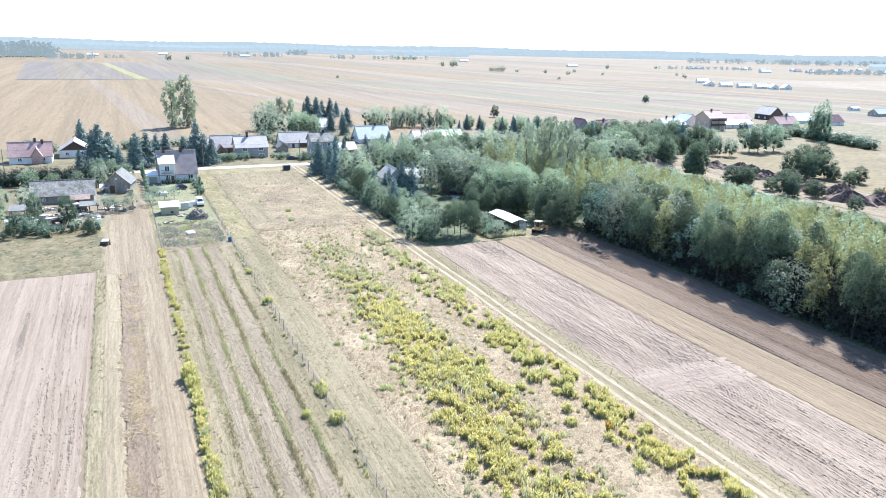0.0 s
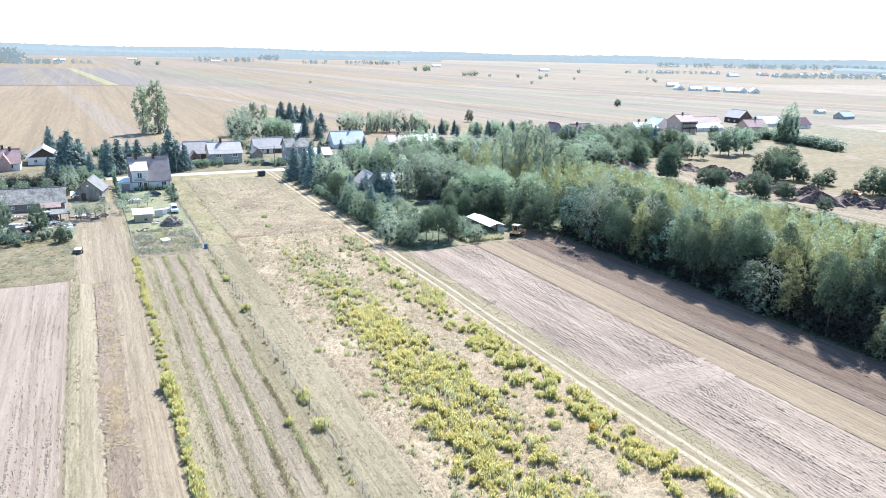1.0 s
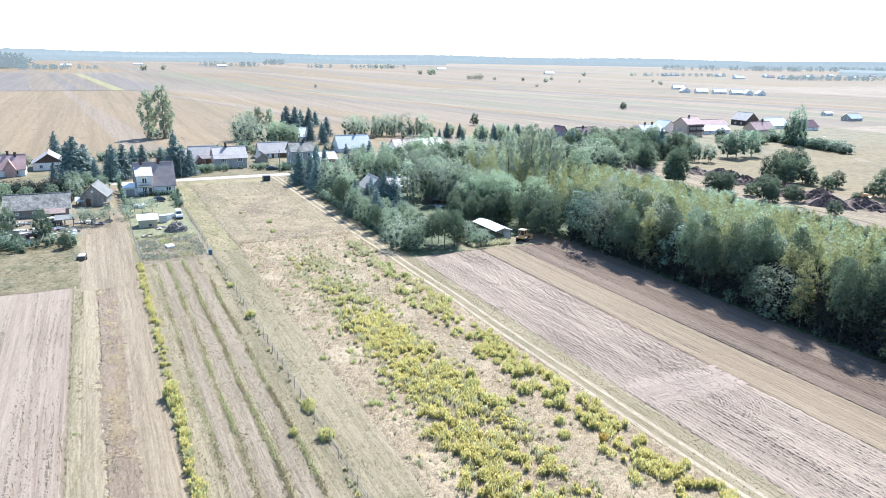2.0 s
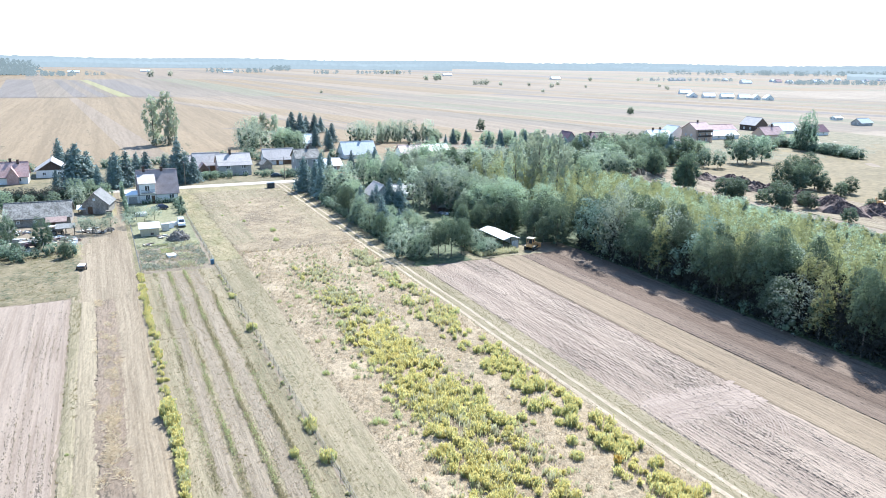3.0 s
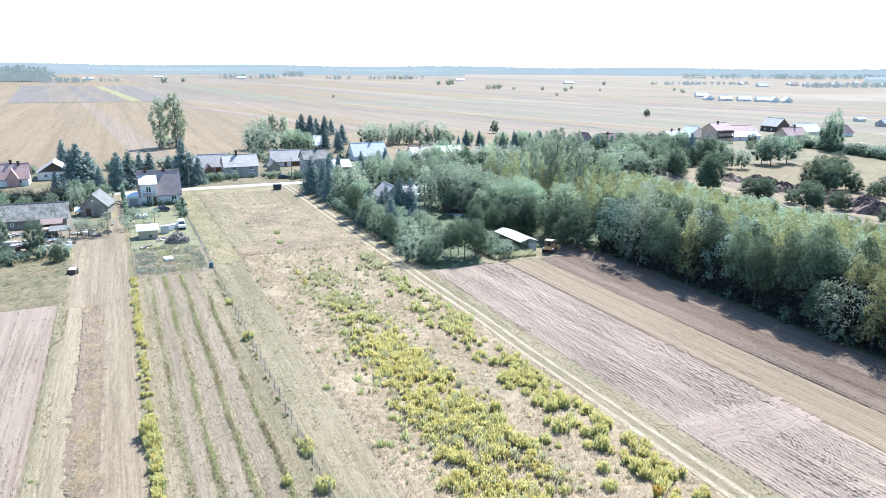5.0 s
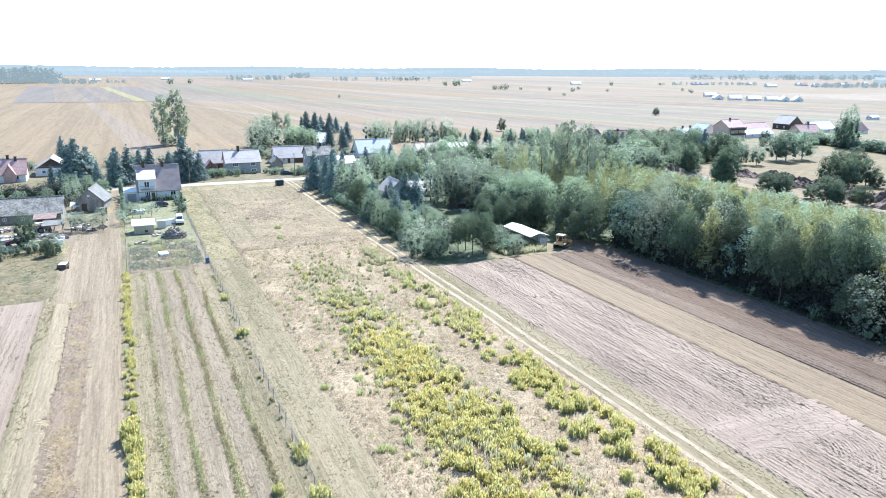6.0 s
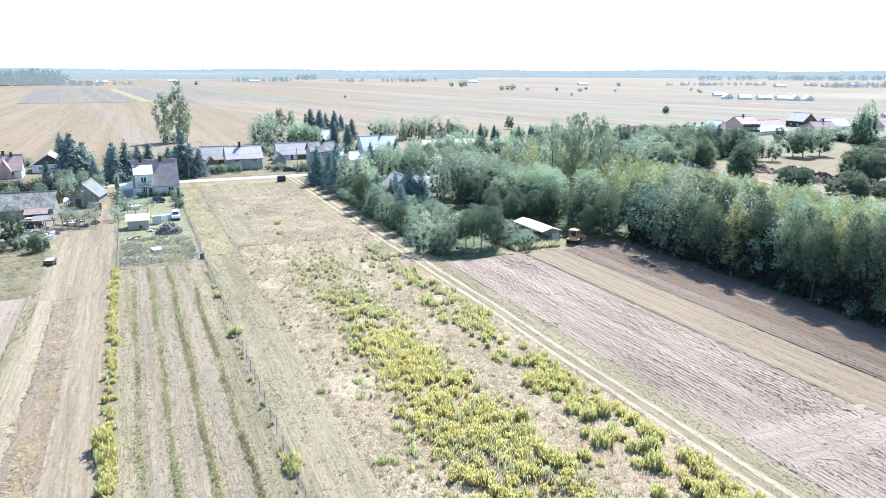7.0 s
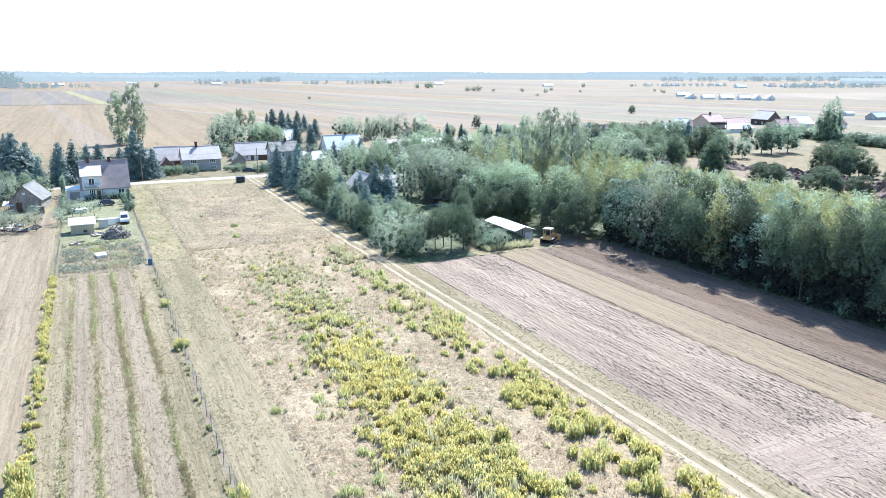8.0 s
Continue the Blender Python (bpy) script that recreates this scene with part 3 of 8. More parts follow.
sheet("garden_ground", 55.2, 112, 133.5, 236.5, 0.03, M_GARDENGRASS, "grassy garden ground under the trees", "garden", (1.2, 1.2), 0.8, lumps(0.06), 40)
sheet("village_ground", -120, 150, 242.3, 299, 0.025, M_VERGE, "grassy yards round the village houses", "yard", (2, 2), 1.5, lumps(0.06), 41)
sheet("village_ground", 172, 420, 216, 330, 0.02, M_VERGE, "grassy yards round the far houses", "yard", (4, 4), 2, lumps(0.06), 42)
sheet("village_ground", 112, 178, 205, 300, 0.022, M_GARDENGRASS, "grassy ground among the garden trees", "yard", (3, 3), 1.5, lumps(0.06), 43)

sheet("grass_strip", 2.5, 3.6, 128, 200, 0.095, M_GREENGRASS, "green grass edge along the farm lane", "grass strip", (0.3, 0.6), 0.35, None, 62)
sheet("grass_strip", -9.5, -6.4, 158, 172, 0.095, M_GREENGRASS, "green grass corner beside the farm lane", "grass strip", (0.5, 0.6), 0.6, None, 63)
sheet("grass_strip", -1.2, 3.3, 200.5, 236.5, 0.075, M_GREENGRASS, "grassy sides of the narrow lane", "grass strip", (0.4, 0.6), 0.35, None, 66)
# a dark sheet laid where the grove's shadow falls
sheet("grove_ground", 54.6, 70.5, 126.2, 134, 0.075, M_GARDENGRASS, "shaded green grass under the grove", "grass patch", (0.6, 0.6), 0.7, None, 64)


def field_quad(x0, x1, y0, y1, slant0, slant1, z, material, label):
    bm = bmesh.new()
    d = y1 - y0
    bm.faces.new([bm.verts.new(p) for p in ((x0, y0, z), (x1, y0, z), (x1 + slant1 * d, y1, z), (x0 + slant0 * d, y1, z))])
    solid("field_strip", bm, material, label, "field", kind="structure")


def plain_fields():
    """Long narrow fields behind the village that run slightly to the west of north."""
    rng = random.Random(5)
    lean = lambda x: -min(0.30, max(0.05, 0.06 + 0.0011 * x))
    for y0, y1, x0, x1, wmin, wmax in ((300, 822, -300, 900, 9, 34), (826, 1530, -700, 2000, 12, 55), (1540, 2700, -1000, 3400, 30, 120)):
        x = x0
        while x < x1:
            w = rng.uniform(wmin, wmax)
            k = rng.choices(range(5), (5, 3, 3, 0.8, 0.25))[0]
            if x < 110 and y0 < 800:
                k = rng.choice((1, 1, 0))
            a, b = (lean(x), lean(x + w)) if y0 < 800 else (-0.08, -0.08)
            field_quad(x, x + w, y0, y1, a, b, 0.06, M_FIELD[k], "long narrow dry stubble field on the plain")
            x += w
    # darker tracks and grassy balks between some of the fields
    for k in range(30):
        x, y = rng.uniform(60, 700), rng.uniform(310, 1200)
        field_quad(x, x + rng.uniform(1.0, 2.6), y, y + rng.uniform(60, 240), -0.2, -0.2, 0.12, M_FIELD[rng.choice((3, 4, 4))], "narrow grassy balk between fields")
    for k in range(26):
        x, y = rng.uniform(40, 900), rng.uniform(380, 1500)
        field_quad(x, x + rng.uniform(50, 200), y, y + rng.uniform(2, 5), 0, 0, 0.14, M_FIELD[rng.choice((0, 3, 4, 4))], "field end with grass and weeds")
    for x, w, k in ((-92, 38, 4), (-52, 14, 2), (-37.5, 15, 2), (-22, 13, 4), (-8.5, 9, 2), (1, 10, 4), (11.5, 8, 2), (20, 13, 5), (33.5, 42, 4)):
        field_quad(x, x + w, 832, 1440, -0.074, -0.074, 0.2, M_FIELD[k], "coloured strip of crop or bare plough on the plain")


plain_fields()


def far_woods():
    """Hazy woods that close the plain, as thick uneven belts."""
    rng = np.random.default_rng(3)
    for r, a0, a1, h0, h1, depth in ((4600, -25, 140, 34, 45, 180), (4000, 14, 66, 24, 36, 120), (3200, 64, 100, 22, 34, 150), (2500, 16, 36, 12, 20, 60)):
        n = int(radians(a1 - a0) * r / 14)
        ang = np.radians(np.linspace(a1, a0, n))
        h = h0 + (h1 - h0) * (0.5 + 0.5 * np.sin(ang * 23 + r)) * 0.7 + rng.uniform(0, 1, n) * (h1 - h0) * 0.35
        rows_v = [np.stack([np.cos(ang) * q, np.sin(ang) * q, z], 1) for q, z in ((r, 0 * h), (r - 6, h * 0.6), (r + 4, h), (r + depth, h * rng.uniform(0.5, 0.6, n)), (r + depth, 0 * h))]
        V = np.concatenate(rows_v)
        F = []
        for k in range(4):
            i = np.arange(n - 1) + k * n
            F.append(np.stack([i, i + 1, i + 1 + n, i + n], 1))
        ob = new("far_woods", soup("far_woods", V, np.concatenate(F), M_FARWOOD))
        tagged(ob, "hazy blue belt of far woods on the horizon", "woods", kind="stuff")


far_woods()

# ---- trees ----
def leaf_soup(P, N, size, rng, aspect=0.7, flat=0.42, split=False):
    """Small leaf sprays at the points P, facing about N: folded quads, or pairs of smaller pointed ones."""
    if split:
        P = np.repeat(P, 2, 0) + rng.normal(0, 0.55, (len(P) * 2, 3)) * size
        N = np.repeat(N, 2, 0)
    n = len(P)
    N = N + rng.normal(0, flat, (n, 3))
    N /= np.linalg.norm(N, axis=1, keepdims=True) + 1e-9
    U = np.cross(N, rng.normal(0, 1, (n, 3)))
    U /= np.linalg.norm(U, axis=1, keepdims=True) + 1e-9
    W = np.cross(N, U)
    s = (size * rng.uniform(0.6, 1.35, n))[:, None]
    a, b = P - U * s, P + U * s
    c = P + W * s * aspect + N * s * rng.uniform(-0.35, 0.35, (n, 1))
    d = P - W * s * aspect + N * s * rng.uniform(-0.35, 0.35, (n, 1))
    if split:
        return np.stack([a * 0.9 + P * 0.1, d, b * 0.9 + P * 0.1], 1).reshape(-1, 3), np.arange(n * 3).reshape(n, 3)
    V = np.stack([a, d, b, c], 1).reshape(-1, 3)
    F = np.arange(n * 4).reshape(n, 4)
    return V, F


def crown_points(kind, h, r, n, rng):
    """Places and outward directions of leaf sprays for a tree of height h and crown radius r."""
    if kind == "conifer":
        t = 1 - np.sqrt(rng.uniform(0, 1, n))
        t = np.clip(t, 0, 0.985)
        z = h * (0.06 + 0.94 * t)
        tier = (t * 11) % 1.0
        ang = rng.uniform(0, math.tau, n)
        lob = 0.8 + 0.3 * np.sin(ang * 5 + np.floor(t * 11) * 2.1)
        rad = r * (1 - t) ** 0.85 * (0.58 + 0.5 * (1 - tier)) * lob * np.sqrt(rng.uniform(0.35, 1, n))
        P = np.stack([np.cos(ang) * rad, np.sin(ang) * rad, z - 0.12 * rad], 1)
        N = np.stack([np.cos(ang), np.sin(ang), 0.7 + 0 * ang], 1)
        tt = np.linspace(0.08, 0.86, 8)
        q = r * (1 - tt) ** 0.85 * 0.62
        return P, N, (np.stack([0 * tt, 0 * tt, h * (0.06 + 0.94 * tt)], 1), np.stack([q, q, np.full(8, h * 0.085)], 1))
    kind = {"copper": "broad", "silver": "birch"}.get(kind, kind)
    spec = {"broad": (34, 0.0, 0.62, 0.29), "alder": (44, 0.26, 0.62, 0.26), "thicket": (40, 0.03, 0.62, 0.28), "birch": (34, 0.08, 0.75, 0.29), "poplar": (46, 0.10, 0.85, 0.19), "pine": (12, 0.2, 0.85, 0.42), "thuja": (9, 0.04, 1.1, 0.7), "shrub": (8, 0.05, 0.7, 0.5), "willow": (22, -0.02, 0.7, 0.37), "fruit": (13, 0.28, 0.7, 0.36), "park": (30, 0.10, 0.62, 0.32)}[kind]
    blobs, z0, _, br = spec
    cs, rs = [], []
    for k in range(blobs):
        t = (k + rng.uniform(0, 1)) / blobs
        zz = z0 + (1 - z0) * (0.08 + 0.82 * t)
        prof = {"broad": math.sin(math.pi * (0.18 + 0.72 * t)) ** 0.7, "thicket": math.sin(math.pi * (0.22 + 0.70 * t)) ** 0.7, "alder": min(1.0, 0.55 + 1.6 * t) * (1 - t) ** 0.5 + 0.06, "birch": (1 - t) ** 0.55 * 0.95 + 0.08, "poplar": math.sin(math.pi * (0.2 + 0.72 * t)) ** 0.6, "pine": math.sin(math.pi * (0.25 + 0.6 * t)), "thuja": 0.15 * (1 - t), "shrub": math.sin(math.pi * (0.3 + 0.55 * t)), "willow": math.sin(math.pi * (0.25 + 0.65 * t)) ** 0.6, "fruit": math.sin(math.pi * (0.3 + 0.55 * t)), "park": math.sin(math.pi * (0.25 + 0.65 * t)) ** 0.7}[kind]
        ang = k * 2.4 + rng.uniform(-0.5, 0.5)
        off = r * prof * (rng.uniform(0.35, 1.0) if kind == "poplar" else rng.uniform(0.35, 0.85))
        cs.append((math.cos(ang) * off, math.sin(ang) * off, h * zz))
        q = r * br * rng.uniform(0.8, 1.25) * (0.55 + 0.6 * prof)
        rs.append((q, q, q * rng.uniform(0.9, 1.5)))
    cs, rs = np.array(cs), np.array(rs)
    w = rs[:, 0] ** 2
    pick = rng.choice(blobs, n, p=w / w.sum())
    d = rng.normal(0, 1, (n, 3))
    d /= np.linalg.norm(d, axis=1, keepdims=True)
    d[:, 2] = np.where(d[:, 2] < -0.5, -d[:, 2], d[:, 2])
    P = cs[pick] + d * rs[pick] * (rng.uniform(0.45, 1.0, (n, 1)) ** 0.5) * rng.uniform(0.85, 1.15, (n, 1))
    P[:, 2] = np.minimum(P[:, 2], h * 1.02)
    P[:, 2] = np.maximum(P[:, 2], 0.12)
    return P, d + np.array([0, 0, 0.35]), (cs, rs)


ICO_V = np.array([(0, 0, 1)] + [(0.894 * math.cos(a * math.tau / 5), 0.894 * math.sin(a * math.tau / 5), 0.447) for a in range(5)] + [(0.894 * math.cos((a + 0.5) * math.tau / 5), 0.894 * math.sin((a + 0.5) * math.tau / 5), -0.447) for a in range(5)] + [(0, 0, -1)])
ICO_F = np.array([(0, 1 + a, 1 + (a + 1) % 5) for a in range(5)] + [(1 + a, 6 + a, 1 + (a + 1) % 5) for a in range(5)] + [(1 + (a + 1) % 5, 6 + a, 6 + (a + 1) % 5) for a in range(5)] + [(11, 6 + (a + 1) % 5, 6 + a) for a in range(5)])


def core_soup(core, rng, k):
    """The inside of a crown: a solid lump per clump, coloured darker for inner shade."""
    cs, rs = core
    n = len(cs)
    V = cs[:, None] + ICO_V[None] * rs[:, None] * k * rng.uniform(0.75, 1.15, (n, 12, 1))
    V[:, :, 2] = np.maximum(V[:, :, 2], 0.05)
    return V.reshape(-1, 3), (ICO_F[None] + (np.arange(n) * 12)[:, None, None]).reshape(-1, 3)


CORE_SIZE = {"poplar": 0.12, "willow": 0.34, "birch": 0.36, "silver": 0.34, "broad": 0.36, "alder": 0.34, "thicket": 0.46, "pine": 0.44, "shrub": 0.5, "copper": 0.62, "thuja": 0.8, "conifer": 0.9, "fruit": 0.2, "park": 0.42}


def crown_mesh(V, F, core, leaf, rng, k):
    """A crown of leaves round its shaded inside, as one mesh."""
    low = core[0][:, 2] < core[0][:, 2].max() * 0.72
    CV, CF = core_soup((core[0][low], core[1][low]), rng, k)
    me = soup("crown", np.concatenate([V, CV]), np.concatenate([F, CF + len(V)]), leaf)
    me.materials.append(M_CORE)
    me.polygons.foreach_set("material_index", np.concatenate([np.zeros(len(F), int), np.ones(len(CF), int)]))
    return me


def trunk_bm(h, r, kind, rng):
    bm = bmesh.new()
    tr = max(0.05, h * 0.0115)
    top = 0.9 if kind in ("conifer", "birch", "poplar", "thuja") else 0.7
    lean = rng.uniform(-0.04, 0.04, 2) * h * 0.5
    pts = [(lean[0] * t, lean[1] * t, h * top * t - (0.1 if t == 0 else 0)) for t in (0, 0.25, 0.5, 0.75, 1)]
    tube(bm, pts, [tr * 1.25, tr, tr * 0.75, tr * 0.5, tr * 0.2], 7)
    if kind not in ("conifer", "thuja"):
        for k in range(6):
            t = 0.3 + 0.09 * k
            a = k * 2.4 + rng.uniform(-0.4, 0.4)
            b = Vector((lean[0] * t, lean[1] * t, h * top * t))
            e = b + Vector((math.cos(a) * r * 0.6, math.sin(a) * r * 0.6, h * 0.16))
            tube(bm, [b, (b + e) / 2 + Vector((0, 0, h * 0.02)), e], [tr * 0.45, tr * 0.3, tr * 0.1], 5)
    return bm


TREE_LOOK = {
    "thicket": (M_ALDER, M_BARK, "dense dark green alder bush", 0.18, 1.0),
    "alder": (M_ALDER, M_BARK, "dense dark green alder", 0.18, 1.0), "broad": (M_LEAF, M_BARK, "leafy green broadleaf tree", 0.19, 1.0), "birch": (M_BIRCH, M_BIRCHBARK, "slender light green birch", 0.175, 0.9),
    "poplar": (M_POPLAR, M_BARK, "tall grey-green poplar", 0.28, 0.8), "willow": (M_WILLOW, M_BARK, "grey-green willow", 0.20, 0.8),
    "conifer": (M_CONIFER, M_BARK, "dark blue-green spruce", 0.23, 1.1), "pine": (M_PINE, M_BARK, "dark green pine", 0.20, 1.0),
    "silver": (M_WILLOW, M_BIRCHBARK, "grey-green birch", 0.175, 0.9),
    "fruit": (M_WILLOW, M_BARK, "small open grey-green fruit tree", 0.16, 1.0),
    "park": (M_HEDGE, M_BARK, "round-crowned broadleaf tree", 0.19, 1.0),
    "thuja": (M_HEDGE, M_BARK, "narrow clipped thuja", 0.16, 1.0), "copper": (M_COPPER, M_BARK, "dark dense hedge tree", 0.16, 1.0), "shrub": (M_HEDGE, M_BARK, "rounded green shrub", 0.18, 1.0),
}
MODELS = {}


def tree_model(kind, h, r, seed, n, coarse=1.0):
    """A tree's two meshes, shared by all that look alike."""
    key = (kind, h, r, seed, n)
    if key not in MODELS:
        rng = np.random.default_rng(seed * 7 + len(kind))
        leaf, bark, _, s, _ = TREE_LOOK[kind]
        P, N, core = crown_points(kind, h, r, n, rng)
        s = 0.96 * s * (0.6 + 0.4 * min(2.0, h / 10)) * coarse
        V, F = leaf_soup(P, N, s, rng, split=True)
        MODELS[key] = (mesh_of("trunk", trunk_bm(h, r, kind, rng), bark), crown_mesh(V, F, core, leaf, rng, CORE_SIZE[kind]))
    return MODELS[key]


SIZES = {"thicket": (10, 3.6), "alder": (10, 3.6), "broad": (10, 3.8), "birch": (11, 2.6), "silver": (11, 2.6), "poplar": (20, 4.2), "willow": (8, 3.6), "conifer": (11, 3.7), "pine": (8.5, 3.0), "thuja": (4, 0.7), "fruit": (4, 1.9), "park": (10, 3.8), "copper": (4.5, 2.2), "shrub": (2.4, 1.5)}
COUNT = {"thicket": 3400, "alder": 2700, "broad": 2500, "birch": 1700, "silver": 1700, "poplar": 2300, "willow": 1500, "conifer": 2800, "pine": 1300, "thuja": 520, "fruit": 700, "park": 2600, "copper": 900, "shrub": 380}


def tree(kind, x, y, h, wide=1.0, seed=None, label="", group="", category="tree"):
    seed = int(abs(x * 3 + y * 5)) % 3 if seed is None else seed
    H, R = SIZES[kind]
    far = max(0.0, math.hypot(x, y) - 190) / 100
    lod = 1 if far <= 0 else 2 if far < 2.4 else 3 if far < 5 else 6
    lod = min(lod, 1 if far < 1.2 else 2) if kind == "poplar" else lod
    trunk_me, crown_me = tree_model(kind, H, R, seed, int(COUNT[kind] * 1.25) if lod == 1 and kind in ("alder", "birch", "broad", "willow", "park") else COUNT[kind] // lod, 0.82 if lod == 1 else lod ** 0.5)
    s = h / H
    ob = thing("shrub" if kind == "shrub" else "spruce" if kind == "conifer" else kind + "_tree" if kind in ("broad", "thuja", "pine", "birch", "poplar", "willow") else kind,
               pose(x, y, 0, 0, 0, (x * 77 + y * 31) % 360) @ Matrix.Diagonal((s * wide, s * wide, s, 1)), label or TREE_LOOK[kind][2], "shrub" if kind == "shrub" else category, group)
    ob.name = {"broad": "broadleaf_tree", "conifer": "spruce_tree", "shrub": "shrub", "alder": "alder_tree", "thicket": "alder_tree", "copper": "hedge_tree", "fruit": "fruit_tree", "park": "broadleaf_tree", "silver": "birch_tree"}.get(kind, kind + "_tree")
    part("trunk", trunk_me, None, ob)
    part("crown", crown_me, None, ob)
    return ob


def forest():
    """The wood beside the tilled strip: its near edge tree by tree, the rest as one mass."""
    rng = random.Random(11)
    near, placed = 0, []
    y = 124.0
    while y > -30:
        for row, x in ((0, 94.9), (1, 98.6), (2, 102.4)):
            px, py = x + rng.uniform(-1.5, 1.5), y + rng.uniform(-1.5, 1.5) + 2.1 * (row % 2)
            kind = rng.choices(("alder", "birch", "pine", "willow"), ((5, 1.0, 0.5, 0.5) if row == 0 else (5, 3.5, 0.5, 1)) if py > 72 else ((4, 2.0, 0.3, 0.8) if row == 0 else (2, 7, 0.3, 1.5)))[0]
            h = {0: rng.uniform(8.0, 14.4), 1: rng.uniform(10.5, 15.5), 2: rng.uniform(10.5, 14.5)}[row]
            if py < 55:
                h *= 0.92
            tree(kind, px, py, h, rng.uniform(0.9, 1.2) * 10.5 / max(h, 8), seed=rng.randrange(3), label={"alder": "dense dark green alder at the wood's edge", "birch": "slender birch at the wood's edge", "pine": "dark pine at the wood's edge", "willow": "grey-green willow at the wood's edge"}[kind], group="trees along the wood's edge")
        y -= 3.4
    # undergrowth along the edge
    for k in range(26):
        tree("shrub", rng.uniform(92.5, 95), 124 - k * 5.5 + rng.uniform(-2, 2), rng.uniform(1.2, 2.6), 1.0, seed=rng.randrange(3), label="leafy undergrowth shrub at the wood's edge", group="undergrowth at the wood's edge")
    for k in range(30):
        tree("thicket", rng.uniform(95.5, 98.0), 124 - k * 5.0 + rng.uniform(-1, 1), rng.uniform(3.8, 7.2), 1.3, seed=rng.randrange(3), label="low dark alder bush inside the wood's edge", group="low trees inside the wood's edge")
    nrng = np.random.default_rng(8)
    # dense growth added under the edge trees; its near-black colour stands for shade
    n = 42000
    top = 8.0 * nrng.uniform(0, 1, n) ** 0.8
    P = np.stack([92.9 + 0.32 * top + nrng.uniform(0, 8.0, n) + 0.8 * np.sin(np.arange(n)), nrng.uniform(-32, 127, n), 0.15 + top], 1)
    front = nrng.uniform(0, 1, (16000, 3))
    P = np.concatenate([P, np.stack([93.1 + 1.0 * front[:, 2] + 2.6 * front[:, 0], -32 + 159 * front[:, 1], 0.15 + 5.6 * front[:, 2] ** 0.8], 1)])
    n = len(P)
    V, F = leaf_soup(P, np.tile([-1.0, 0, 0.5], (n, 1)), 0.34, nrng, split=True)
    tagged(new("understorey", soup("understorey", V, F, M_UNDER)), "dense understorey of twigs and leaves, coloured near-black for shade", "undergrowth", kind="stuff")
    cores = []
    mats_all = {"birch": [], "broad": [], "willow": []}
    x = 105.0
    while x < 172:
        yy = -40.0
        while yy < 205:
            px, py = x + nrng.uniform(-1.7, 1.7), yy + nrng.uniform(-1.7, 1.7)
            yy += 3.7
            if px > 118 + 38 * min(1, (py + 40) / 90) + 6 or (py > 128 and px < 100 + 6 * math.sin(py * 0.3)):
                continue
            h = float(np.interp(px, [105, 118, 128, 148, 156, 163], [12.3, 11.2, 9.6, 5.9, 4.4, 3.0])) * nrng.uniform(0.68, 1.25)
            kind = nrng.choice(["birch", "broad", "willow"], p=[0.76, 0.19, 0.05])
            r = (1.65 if kind == "birch" else 2.3) * (1.0 if h > 8 else 0.85)
            P, N, core = crown_points("birch" if kind != "broad" else "broad", h, r, 540 if px < 130 else 280, nrng)
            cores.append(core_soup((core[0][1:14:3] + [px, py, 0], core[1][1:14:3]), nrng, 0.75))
            V, F = leaf_soup(P + [px, py, 0], N, 0.18 if px < 130 else 0.2, nrng, split=True)
            mats_all[kind].append((V, F))
        x += 3.7
    off, VV, FF = 0, [], []
    for V, F in cores:
        VV.append(V)
        FF.append(F + off)
        off += len(V)
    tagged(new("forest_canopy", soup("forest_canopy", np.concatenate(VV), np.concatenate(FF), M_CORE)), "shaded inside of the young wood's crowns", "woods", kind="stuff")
    for kind, lots in mats_all.items():
        off, VV, FF = 0, [], []
        for V, F in lots:
            VV.append(V)
            FF.append(F + off)
            off += len(V)
        ob = new("forest_canopy", soup("forest_canopy", np.concatenate(VV), np.concatenate(FF), {"birch": M_BIRCH, "broad": M_LEAF, "willow": M_WILLOW}[kind]))
        tagged(ob, {"birch": "light green young birch wood canopy", "broad": "dark green broadleaf canopy in the young wood", "willow": "grey-green willow canopy in the young wood"}[kind], "woods", kind="stuff")


forest()

